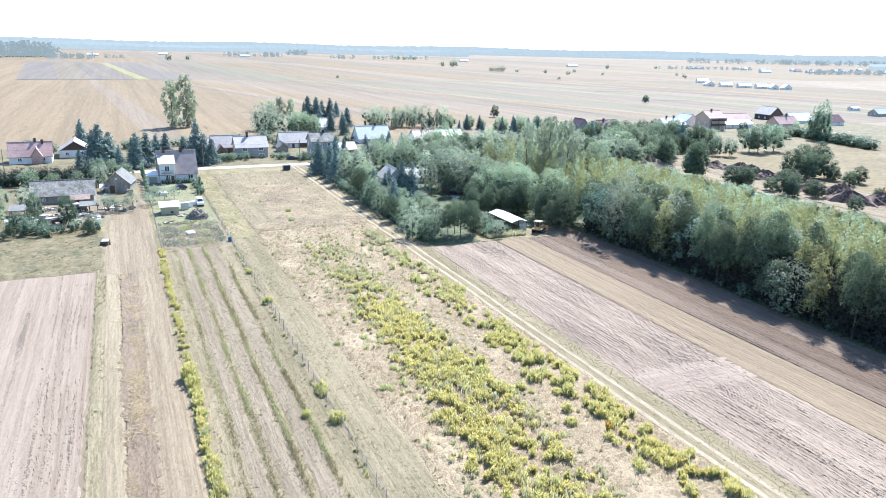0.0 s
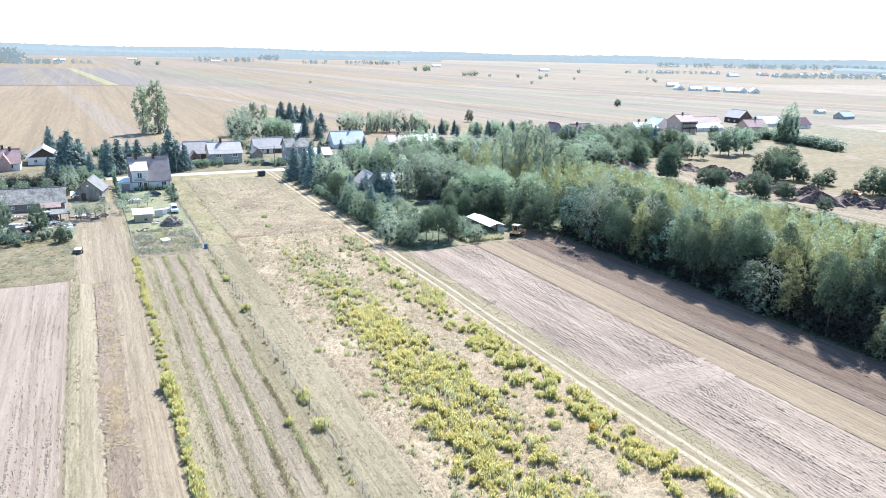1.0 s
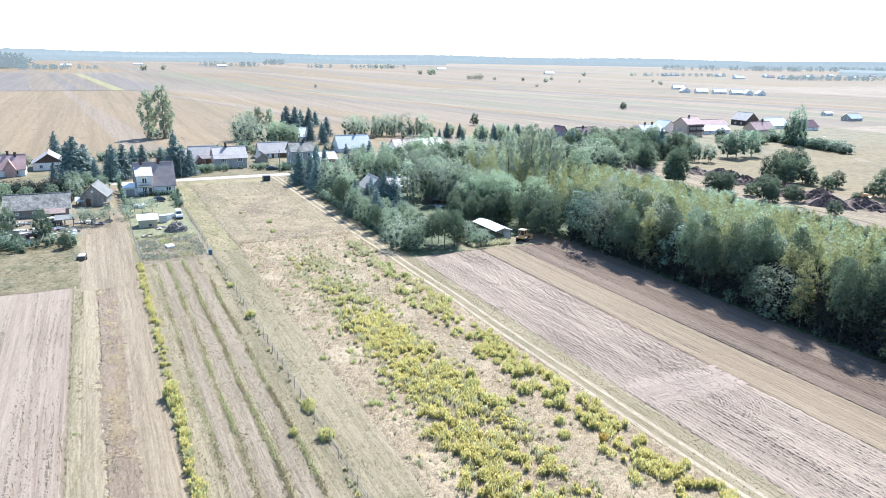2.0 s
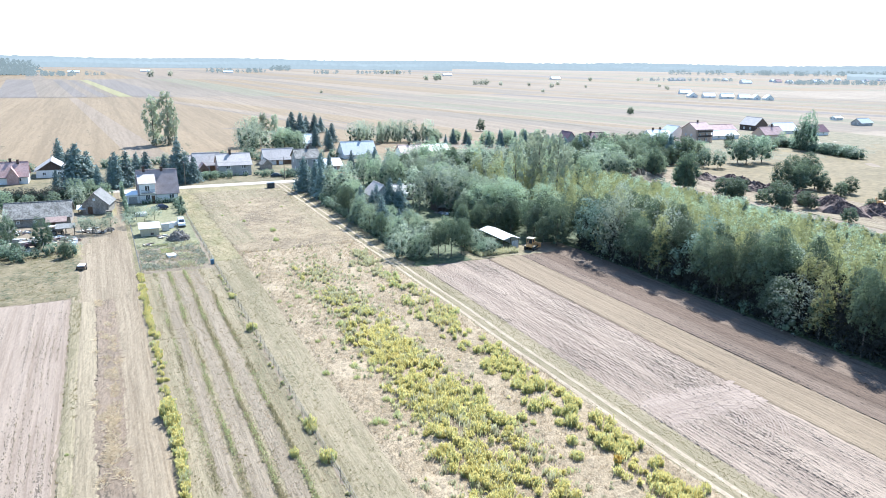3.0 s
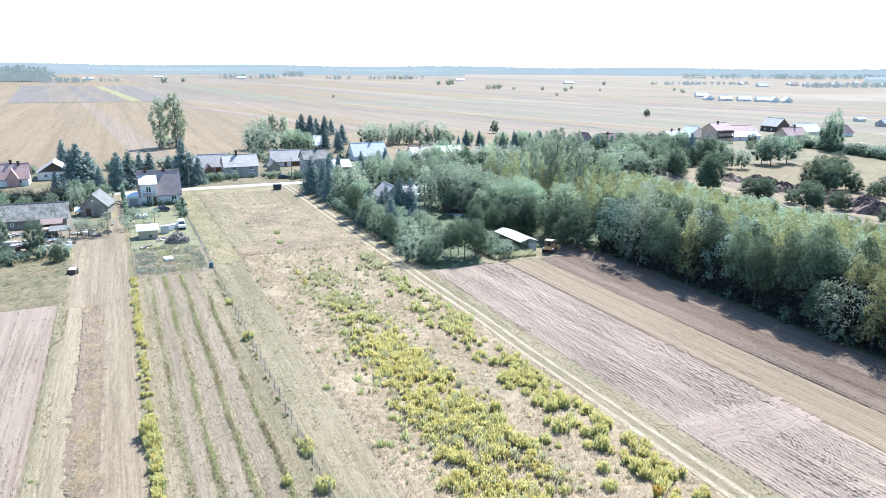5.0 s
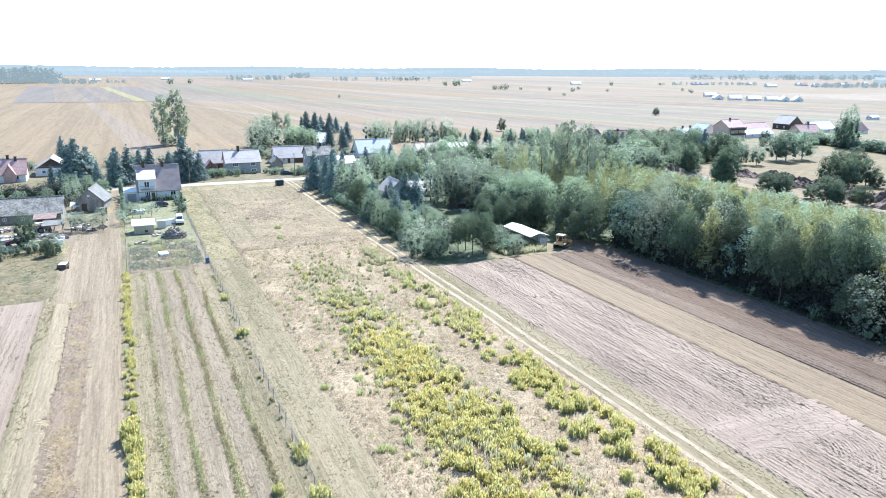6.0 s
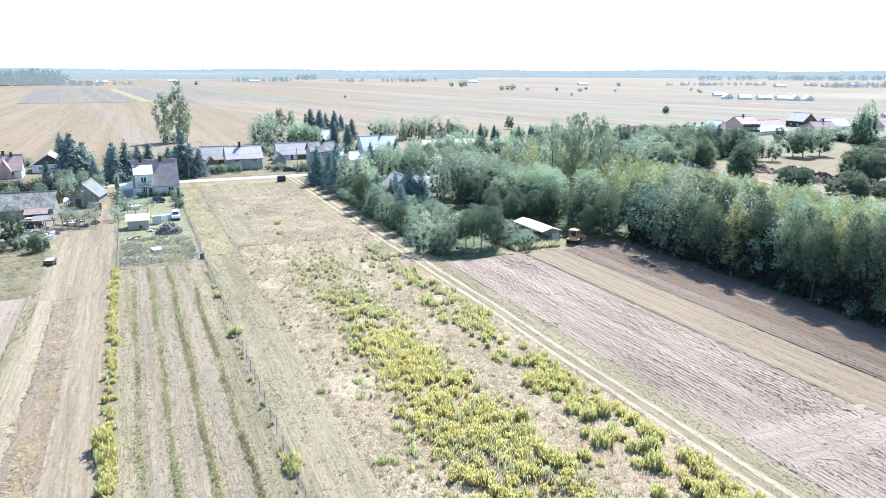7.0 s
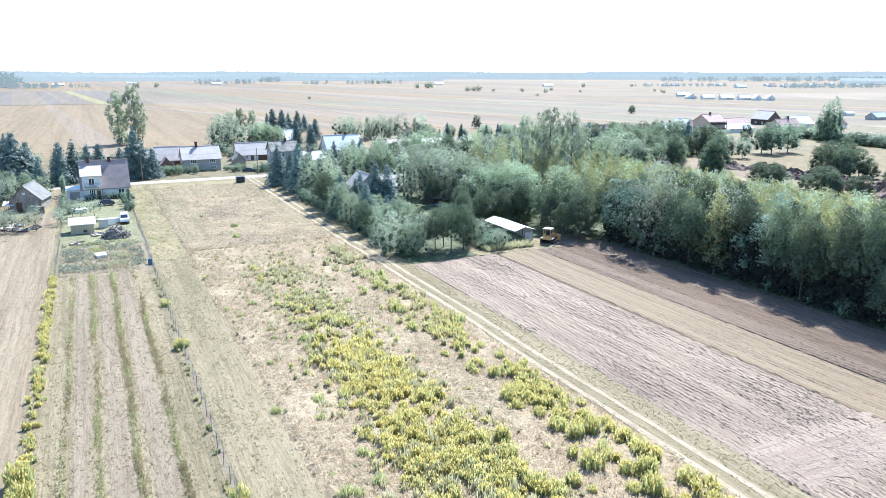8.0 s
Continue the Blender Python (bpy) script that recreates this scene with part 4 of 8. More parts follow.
# ---- trees round the village, by kind, place and height ----
for x, y, h, w in ((-16.4, 313, 10.07, 1.22), (-10.6, 249, 12.72, 1.22), (-8.6, 246, 15.05, 1.4), (-5.8, 248, 12.19, 1.34), (2.2, 245, 11.98, 1.1), (5.4, 248, 11.98, 1.16), (8.9, 258, 9.964, 1.22), (12, 260, 9.964, 1.22), (17.8, 260, 8.48, 1.28),
                   (21.5, 251, 15.05, 1.1), (23.5, 247.5, 10.6, 1.22), (26, 248, 9.01, 1.22), (19.5, 249, 9.54, 1.22), (-13.9, 233, 8.692, 0.976), (-8, 229, 6.89, 1.1), (-3, 243, 8.48, 0.976), (1, 250, 9.54, 0.976),
                   (98.6, 340, 8.5, 1.1), (93.2, 318, 9.5, 1.1), (90, 330, 11, 1.1), (104, 350, 10, 1.32), (99, 393, 12.5, 1.38), (103.5, 398, 10, 1.43), (108, 397, 11, 1.43), (113, 402, 9, 1.43), (94, 392, 13, 1.32),
                   (67.1, 174.4, 10.75, 1.31), (69.6, 173.6, 10.3, 1.31), (64.6, 178, 8.4, 1.31), (62.8, 176, 7.28, 1.24), (57, 134.5, 6.048, 1.03), (58.4, 157, 8.96, 1.24), (58.6, 146.5, 8.064, 1.24), (57.5, 170, 9.632, 1.31), (55.6, 219.4, 11.2, 1.24), (57.4, 206, 10.08, 1.24), (57.5, 213, 9.52, 1.1), (60, 222, 8.96, 1.24), (63.5, 228, 10.64, 1.24), (66, 236, 10, 0.99), (70, 240, 9, 0.99), (58.6, 229, 8.4, 0.825), (85, 243, 9, 1.1), (89, 246, 10, 1.1), (92, 240, 10, 1.1), (80, 246, 9, 1.1)):
    tree("conifer", x, y, h, w, label="dark blue-green spruce in the village", group="village spruces")
for x, y, h, w, k in ((54.2, 134, 6.8, 1.1, "willow"), (57.0, 131, 6.2, 1.1, "broad"), (58.2, 132.7, 7.0, 1.0, "willow"), (61.4, 131.2, 8.0, 0.95, "alder"), (64.0, 130.4, 8.6, 0.95, "alder"), (66.6, 130.8, 8.3, 0.85, "alder"), (60, 134.5, 7.5, 1.0, "alder"), (68.6, 133.2, 7.6, 1.0, "alder"), (64.5, 134.4, 8.2, 0.85, "alder"), (70.6, 134.5, 4.5, 1.2, "willow"),
                      (56.8, 143, 7.2, 1.0, "broad"), (55.6, 150, 6.8, 1.0, "alder"), (55.5, 158, 7.2, 1.0, "broad"), (56, 166, 8.2, 0.95, "broad"), (55.8, 175, 9.0, 1.0, "alder"), (57, 182, 8.0, 1.0, "alder"), (58.2, 199, 11.5, 1.25, "silver"), (62.6, 199.7, 12, 1.25, "silver"), (66, 205, 11.5, 1.1, "silver"), (79.3, 187.2, 12, 1.3, "silver"), (83.0, 185.9, 12, 1.3, "silver"), (86, 182, 11.5, 1.2, "silver"), (61, 186, 9, 1, "broad"),
                      (76.5, 176, 12.0, 0.9, "silver"), (88, 186, 12, 1.0, "broad"), (84.6, 218, 12, 1.0, "broad"), (80, 205, 12.5, 1.0, "broad"), (77.5, 212, 10, 1.0, "broad"), (90, 205, 11, 1, "broad"), (96, 200, 12, 1, "silver"),
                      (92, 152, 11.5, 1.1, "broad"), (88.5, 147, 9, 1.1, "thicket"), (97, 146, 12, 1.1, "broad"), (86, 158, 10.5, 1.1, "broad"), (90, 160, 11, 1.1, "broad"), (94, 157, 11.3, 1.1, "broad"), (90, 166, 11, 1.1, "broad"), (93, 164, 12, 1, "silver"), (91, 175, 11, 1, "silver"), (97, 182, 11, 1, "silver"), (72.5, 128.5, 3.8, 1, "willow"),
                      (90.5, 130, 9, 1.1, "thicket"), (94, 134, 11, 1.1, "thicket"), (98, 130, 12, 1.1, "thicket"), (92, 139, 11, 1.1, "thicket"),
                      (112, 172, 23, 0.72, "poplar"), (107, 176, 21.5, 0.65, "poplar"), (117, 170, 22.5, 0.72, "poplar"), (122, 173, 19, 0.75, "poplar"), (114, 178, 22, 0.7, "poplar"), (127, 170, 15, 0.7, "broad"), (132, 176, 14, 0.8, "broad"), (120, 182, 15, 0.8, "broad"),
                      (55.9, 311, 14, 0.95, "willow"), (66, 350, 15, 0.9, "poplar"), (71, 354, 16, 0.9, "poplar"), (76, 352, 15, 0.9, "poplar"), (72.8, 319, 11, 1.3, "broad"), (61, 345, 14, 1.0, "willow"), (82, 350, 13, 0.7, "conifer"), (68, 322, 9.5, 1.3, "willow"), (77, 318, 10, 1.3, "broad"), (74, 324, 11, 1.3, "broad"), (65, 340, 12, 1.2, "willow"), (80, 322, 9, 1.3, "broad"),
                      (21.5, 364, 5.0, 1.2, "willow"), (25.5, 362, 4.5, 1.2, "willow"), (29.0, 363, 5.5, 1.1, "willow"), (23.5, 368, 6.0, 1.1, "broad"), (21.6, 366, 24.5, 0.85, "poplar"), (28.2, 364, 26.5, 0.72, "poplar"), (31.0, 367, 19, 0.62, "poplar"),
                      (242.5, 215, 12.4, 1.25, "park"), (252.5, 216, 11.5, 1.25, "park"), (239.5, 217, 11, 1.1, "park"), (310, 240, 19.5, 0.66, "park"), (307.5, 242, 14, 0.7, "park"), (285, 246, 7, 1.4, "broad"), (291, 249, 7.5, 1.3, "broad"), (298, 249, 6.5, 1.3, "broad"), (204.2, 165.5, 10, 1.15, "thicket"), (207, 161, 9.2, 1.2, "thicket"), (211, 163.5, 10.4, 1.25, "thicket"), (214.5, 160.5, 9, 1.2, "thicket"), (237, 181, 9.5, 1.3, "thicket"), (232, 184, 8.4, 1.3, "thicket"), (213.3, 131.1, 9.5, 1.2, "thicket"), (218, 129, 9.0, 1.2, "thicket"), (172, 176, 13.5, 1.0, "thicket"), (174.5, 179, 11, 1.1, "thicket"), (221, 209.5, 7.5, 1.2, "park"), (217, 213, 8, 1.1, "park"),
                      (204.8, 380, 7.5, 1.1, "thicket"), (388, 466, 6.5, 1.5, "thicket"),
                      (-14.4, 170.2, 7.2, 1.0, "thicket"), (-9.9, 159.6, 3.6, 1.25, "thicket"), (-19.0, 164.5, 3.4, 1.3, "thicket"), (-24.0, 166.5, 4.6, 1.3, "thicket"), (-24.5, 190, 5.8, 1.0, "willow"), (-30, 187, 7, 1, "broad"), (-35, 184, 8, 1.1, "broad"), (-21.5, 179, 6.2, 1.1, "thicket"), (-29, 176, 5.5, 1.1, "broad"), (-36, 173, 6, 1.1, "broad"), (-9.5, 167, 3.2, 1.0, "fruit"),
                      (-7, 181, 4.6, 1.1, "fruit"), (-4.8, 180.5, 4.4, 1.1, "fruit"), (-0.8, 180.5, 5.0, 0.9, "fruit"), (-1.5, 225, 5.5, 1.2, "broad"), (-8.5, 217, 6, 1, "willow"), (-14, 216, 5, 1.2, "broad"), (-20, 214, 5, 1.2, "broad"), (-26, 217, 6, 1.2, "broad"),
                      (7.0, 189, 4.4, 1.0, "fruit"), (9.5, 191.5, 3.6, 1.1, "fruit"), (5.3, 193, 3.8, 1.0, "fruit"), (38, 252, 3.4, 1, "broad"), (33, 251, 3.5, 1.1, "broad"), (30, 252, 3.2, 1.1, "broad"), (56, 250, 3, 1.2, "broad"), (51, 252, 3, 1.1, "broad")):
    tree(k, x, y, h, w, label={"broad": "leafy green broadleaf tree", "alder": "dense dark green alder tree", "thicket": "dense dark green alder with foliage down to the grass", "willow": "grey-green bushy willow tree", "conifer": "dark blue-green spruce behind the village", "fruit": "small open fruit tree in the yard", "park": "round-crowned green tree beside the tan field", "silver": "grey-green birch tree with drooping twigs", "poplar": "tall airy grey-green poplar"}[k], group="garden and field trees")
# the belt of trees behind the village houses and beyond the wood
belt = random.Random(4)
for k in range(26):
    tree("willow" if k % 3 else "poplar", 114 + k * 1.5 + belt.uniform(-2, 2), 348 + belt.uniform(-16, 14), belt.uniform(5, 11.5), belt.uniform(0.7, 1.05) * (1 if k % 3 else 0.7), label="bushy grey-green tree behind the village", group="tree belt behind the village")
for k in range(34):
    tree("broad" if k % 2 else "conifer", 142 + k * 1.9 + belt.uniform(-2, 2), 330 + belt.uniform(-16, 10) - k * 0.6, belt.uniform(5, 8), belt.uniform(0.9, 1.3), label="green garden tree behind the village", group="tree belt behind the village")
for k in range(70):
    tree(belt.choice(("broad", "thicket", "broad", "thicket", "conifer")), 146 + k * 1.15 + belt.uniform(-3, 3), 234 + belt.uniform(-16, 16), belt.uniform(8, 13), belt.uniform(0.9, 1.2), label="green tree in the belt before the far houses", group="tree belt beyond the wood")
for k in range(16):
    tree(belt.choice(("broad", "conifer", "willow")), 100 + k * 3.4 + belt.uniform(-2, 2), 244 + belt.uniform(-14, 20), belt.uniform(7, 12), belt.uniform(0.9, 1.2), label="green tree among the village gardens", group="village garden trees")
for k in range(14):
    tree(belt.choice(("thicket", "broad")), 282 + k * 4.6 + belt.uniform(-2, 2), 262 + belt.uniform(-5, 5), belt.uniform(4, 7.5), belt.uniform(0.9, 1.3), label="garden tree before the far houses", group="garden trees of the far houses")
for k in range(44):
    tree("shrub" if k % 5 else "thicket", 314 - k * 0.2 + belt.uniform(-2.5, 2.5), 258 - k * 1.15 + belt.uniform(-1.5, 1.5), belt.uniform(3.2, 5.2), 1.3, label="dense green hedge tree beside the tan field", group="hedge beside the tan field")
for x, y, h in ((172.7, 160.5, 6.8), (176.5, 158, 6.0), (175.5, 143.0, 7.4), (182.5, 137.5, 5.4), (180.8, 162.5, 6.0), (213, 156, 5.2), (217, 149.5, 6.0), (210, 147.8, 5), (188, 150, 5), (192, 154, 5.5), (196, 160, 4.5), (190, 168, 4), (186, 142, 4.5), (178, 150, 4.5), (176, 140, 5), (213, 135, 4.5), (217, 131, 4.5), (196, 128, 4), (180, 186, 5), (186, 192, 4), (176, 120, 4.5), (184, 168, 4.8)):
    tree("thicket", x, y, h, 1.5, label="dense green bush beside the spoil heaps", group="bushes beside the spoil heaps")
for k in range(30):
    tree("shrub", 160 + belt.uniform(-5, 7), 95 + k * 4 + belt.uniform(-2, 2), belt.uniform(1.8, 3.6), 1.3, label="young bush at the far side of the wood", group="bushes behind the wood")
# fill of the gardens and the belt beyond the wood
for k in range(125):
    x, y = belt.uniform(74, 112), belt.uniform(150, 236)
    if (66 < x < 86 and 184 < y < 202) or x < 80 and y < 206:
        continue
    if x > 97 and y < 205:
        continue
    tree(belt.choice(("silver", "broad", "willow", "silver", "alder")), x, y, belt.uniform(8.0, 12.5), belt.uniform(0.8, 1.1), label="leafy tree in the overgrown garden", group="overgrown garden trees")
for k in range(60):
    x = 110 + k * 1.75 + belt.uniform(-2, 2)
    if x > 196:
        continue
    tree(belt.choice(("broad", "willow", "thicket")), x, 212 + belt.uniform(-10, 14) + (10 if x > 190 else 0), belt.uniform(7, 11.5), belt.uniform(0.9, 1.3), label="leafy tree in the belt beyond the wood", group="tree belt beyond the wood")
for k in range(22):
    tree(belt.choice(("silver", "broad", "broad", "conifer")), 58 + belt.uniform(-1.5, 7), 142 + k * 4.0 + belt.uniform(-1.5, 1.5), belt.uniform(4.5, 7.0), belt.uniform(1.0, 1.3), label="bushy dark green garden tree by the track", group="garden trees by the track")
for k in range(14):
    tree("copper", -34 + k * 1.75, 224.5 + belt.uniform(-0.8, 0.8), belt.uniform(4.2, 5.6), 1.2, label="dark dense hedge tree behind the farm yard", group="hedge behind the farm yard")
for k in range(40):
    tree(belt.choice(("shrub", "shrub", "willow")), belt.uniform(-34, 90), belt.uniform(292, 302), belt.uniform(2, 4.5), 1.2, label="bush at the back of the village gardens", group="bushes behind the village")
# lone trees and hedges far out on the plain
for x, y, h in ((107, 1680, 15), (152, 1752, 13), (678, 1016, 8), (1022, 1377, 10), (676, 1083, 7), (826, 907, 6), (980, 3068, 14), (1010, 3060, 12), (779, 2078, 13), (800, 2085, 13), (830, 2080, 14), (659, 1431, 14), (640, 1440, 12), (672, 1450, 15), (617, 1148, 10), (628, 1150, 11), (607, 1152, 9), (645, 1127, 7), (760, 1120, 7), (742, 1010, 5), (560, 860, 5), (250, 880, 4), (700, 1500, 12), (1180, 1400, 8), (900, 1010, 6), (870, 960, 5)):
    tree("willow", x, y, h, 1.25, label="lone tree far out on the dry plain", group="lone trees on the plain")


def far_hedges():
    """Hedges, copses and the wood far out on the plain."""
    rng = np.random.default_rng(12)
    VV, FF, off = [], [], 0
    lots = []
    for x0, y0, x1, y1, n, h in ((-330, 1720, -130, 1880, 260, 30), (-130, 1740, -40, 1745, 50, 11), (-20, 1800, 20, 1800, 14, 9), (560, 2050, 640, 2060, 16, 12), (690, 2070, 860, 2080, 24, 13), (1180, 1400, 1420, 1340, 50, 8), (1360, 1120, 2300, 900, 330, 11), (2000, 2200, 3000, 1900, 120, 20), (420, 250, 520, 300, 36, 4), (300, 2200, 460, 2230, 40, 14), (560, 2600, 640, 2620, 22, 18), (520, 318, 640, 312, 30, 4)):
        for _ in range(n):
            t = rng.uniform(0, 1)
            lots.append((x0 + (x1 - x0) * t + rng.normal(0, h * 0.35), y0 + (y1 - y0) * t + rng.normal(0, h * 0.8), h * rng.uniform(0.6, 1.15)))
    for x, y, h in lots:
        P, N, _ = crown_points("broad", h, h * 0.42, 40, rng)
        V, F = leaf_soup(P + [x, y, 0], N, h * 0.12, rng)
        VV.append(V)
        FF.append(F + off)
        off += len(V)
    # these leaves emit a little to stand for haze
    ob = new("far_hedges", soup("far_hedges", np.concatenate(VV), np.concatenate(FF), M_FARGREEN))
    tagged(ob, "far hedges and copses on the plain", "hedge", kind="stuff")


far_hedges()

# ---- buildings ----
def wall_cells(bm, length, height, holes, place, thick=0.3):
    """A wall of the given length and height with real openings. holes: (u0, u1, z0, z1); place maps (u, depth, z) to a point."""
    us = sorted({0.0, length, *[h[0] for h in holes], *[h[1] for h in holes]})
    zs = sorted({0.0, height, *[h[2] for h in holes], *[h[3] for h in holes]})
    for a, b in zip(us, us[1:]):
        for c, d in zip(zs, zs[1:]):
            if any(h[0] <= (a + b) / 2 <= h[1] and h[2] <= (c + d) / 2 <= h[3] for h in holes):
                continue
            p = [place(u, w, z) for z in (c, d) for u, w in ((a, 0), (b, 0), (b, thick), (a, thick))]
            v = [bm.verts.new(q) for q in p]
            for f in ((3, 2, 1, 0), (4, 5, 6, 7), (0, 1, 5, 4), (1, 2, 6, 5), (2, 3, 7, 6), (3, 0, 4, 7)):
                bm.faces.new([v[i] for i in f])
    bmesh.ops.remove_doubles(bm, verts=bm.verts, dist=0.0005)


def window_part(root, place, u0, u1, z0, z1, name="window", bars=1):
    """A window in its opening: frame with a middle bar, panes set back, a sill."""
    bm = bmesh.new()

    def bar(a, b, c, d, w0=-0.03, w1=0.12):
        p = [place(u, w, z) for z in (c, d) for u, w in ((a, w0), (b, w0), (b, w1), (a, w1))]
        v = [bm.verts.new(q) for q in p]
        for f in ((3, 2, 1, 0), (4, 5, 6, 7), (0, 1, 5, 4), (1, 2, 6, 5), (2, 3, 7, 6), (3, 0, 4, 7)):
            bm.faces.new([v[i] for i in f])
    t = 0.14
    bar(u0, u0 + t, z0, z1), bar(u1 - t, u1, z0, z1), bar(u0 + t, u1 - t, z0, z0 + t), bar(u0 + t, u1 - t, z1 - t, z1)
    for k in range(bars):
        m = u0 + (u1 - u0) * (k + 1) / (bars + 1)
        bar(m - 0.06, m + 0.06, z0 + t, z1 - t)
    win = part(name, bm, M_FRAME, root, "white framed window")
    edges = [u0 + t] + [u0 + (u1 - u0) * (k + 1) / (bars + 1) for k in range(bars)] + [u1 - t]
    for a, b in zip(edges, edges[1:]):
        bm = bmesh.new()
        q = [place(a + 0.02, 0.08, z0 + t), place(b - 0.02, 0.08, z0 + t), place(b - 0.02, 0.08, z1 - t), place(a + 0.02, 0.08, z1 - t)]
        bm.faces.new([bm.verts.new(p) for p in q])
        part("pane", bm, M_GLASS, win)
    bm = bmesh.new()
    p = [place(u, w, z) for z in (z0 - 0.07, z0 - 0.002) for u, w in ((u0 - 0.1, -0.14), (u1 + 0.1, -0.14), (u1 + 0.1, -0.003), (u0 - 0.1, -0.003))]
    v = [bm.verts.new(q) for q in p]
    for f in ((3, 2, 1, 0), (4, 5, 6, 7), (0, 1, 5, 4), (1, 2, 6, 5), (2, 3, 7, 6), (3, 0, 4, 7)):
        bm.faces.new([v[i] for i in f])
    part("sill", bm, M_CONCRETE, win)


def ribbed_roof(bm, eave_a, eave_b, ridge_b, ridge_a, thick=0.14, rib=0.9):
    """One slope of sheet or tiles, one skin with raised seams running down it."""
    ea, eb, rb, ra = (Vector(p) for p in (eave_a, eave_b, ridge_b, ridge_a))
    nrm = (eb - ea).cross(ra - ea).normalized()
    length = (eb - ea).length
    n = max(1, int(length / rib)) if rib > 0 else 1
    ts = [0.0]
    for k in range(1, n):
        ts += [(k * length / n + q) / length for q in (-0.05, -0.03, 0.03, 0.05)]
    ts.append(1.0)
    up = [0.0] + [0.0, 0.018, 0.018, 0.0] * (n - 1) + [0.0]
    lo = [bm.verts.new(ea.lerp(eb, t) + nrm * h) for t, h in zip(ts, up)]
    hi = [bm.verts.new(ra.lerp(rb, t) + nrm * h) for t, h in zip(ts, up)]
    for a, b, c, d in zip(lo, lo[1:], hi[1:], hi):
        bm.faces.new((a, b, c, d))
    q = [bm.verts.new(p - nrm * thick) for p in (ea, eb, rb, ra)]
    bm.faces.new(q[::-1])
    bm.faces.new([q[0], q[1]] + lo[::-1])
    bm.faces.new([q[2], q[3]] + hi)
    bm.faces.new((q[3], q[0], lo[0], hi[0]))
    bm.faces.new((q[1], q[2], hi[-1], lo[-1]))


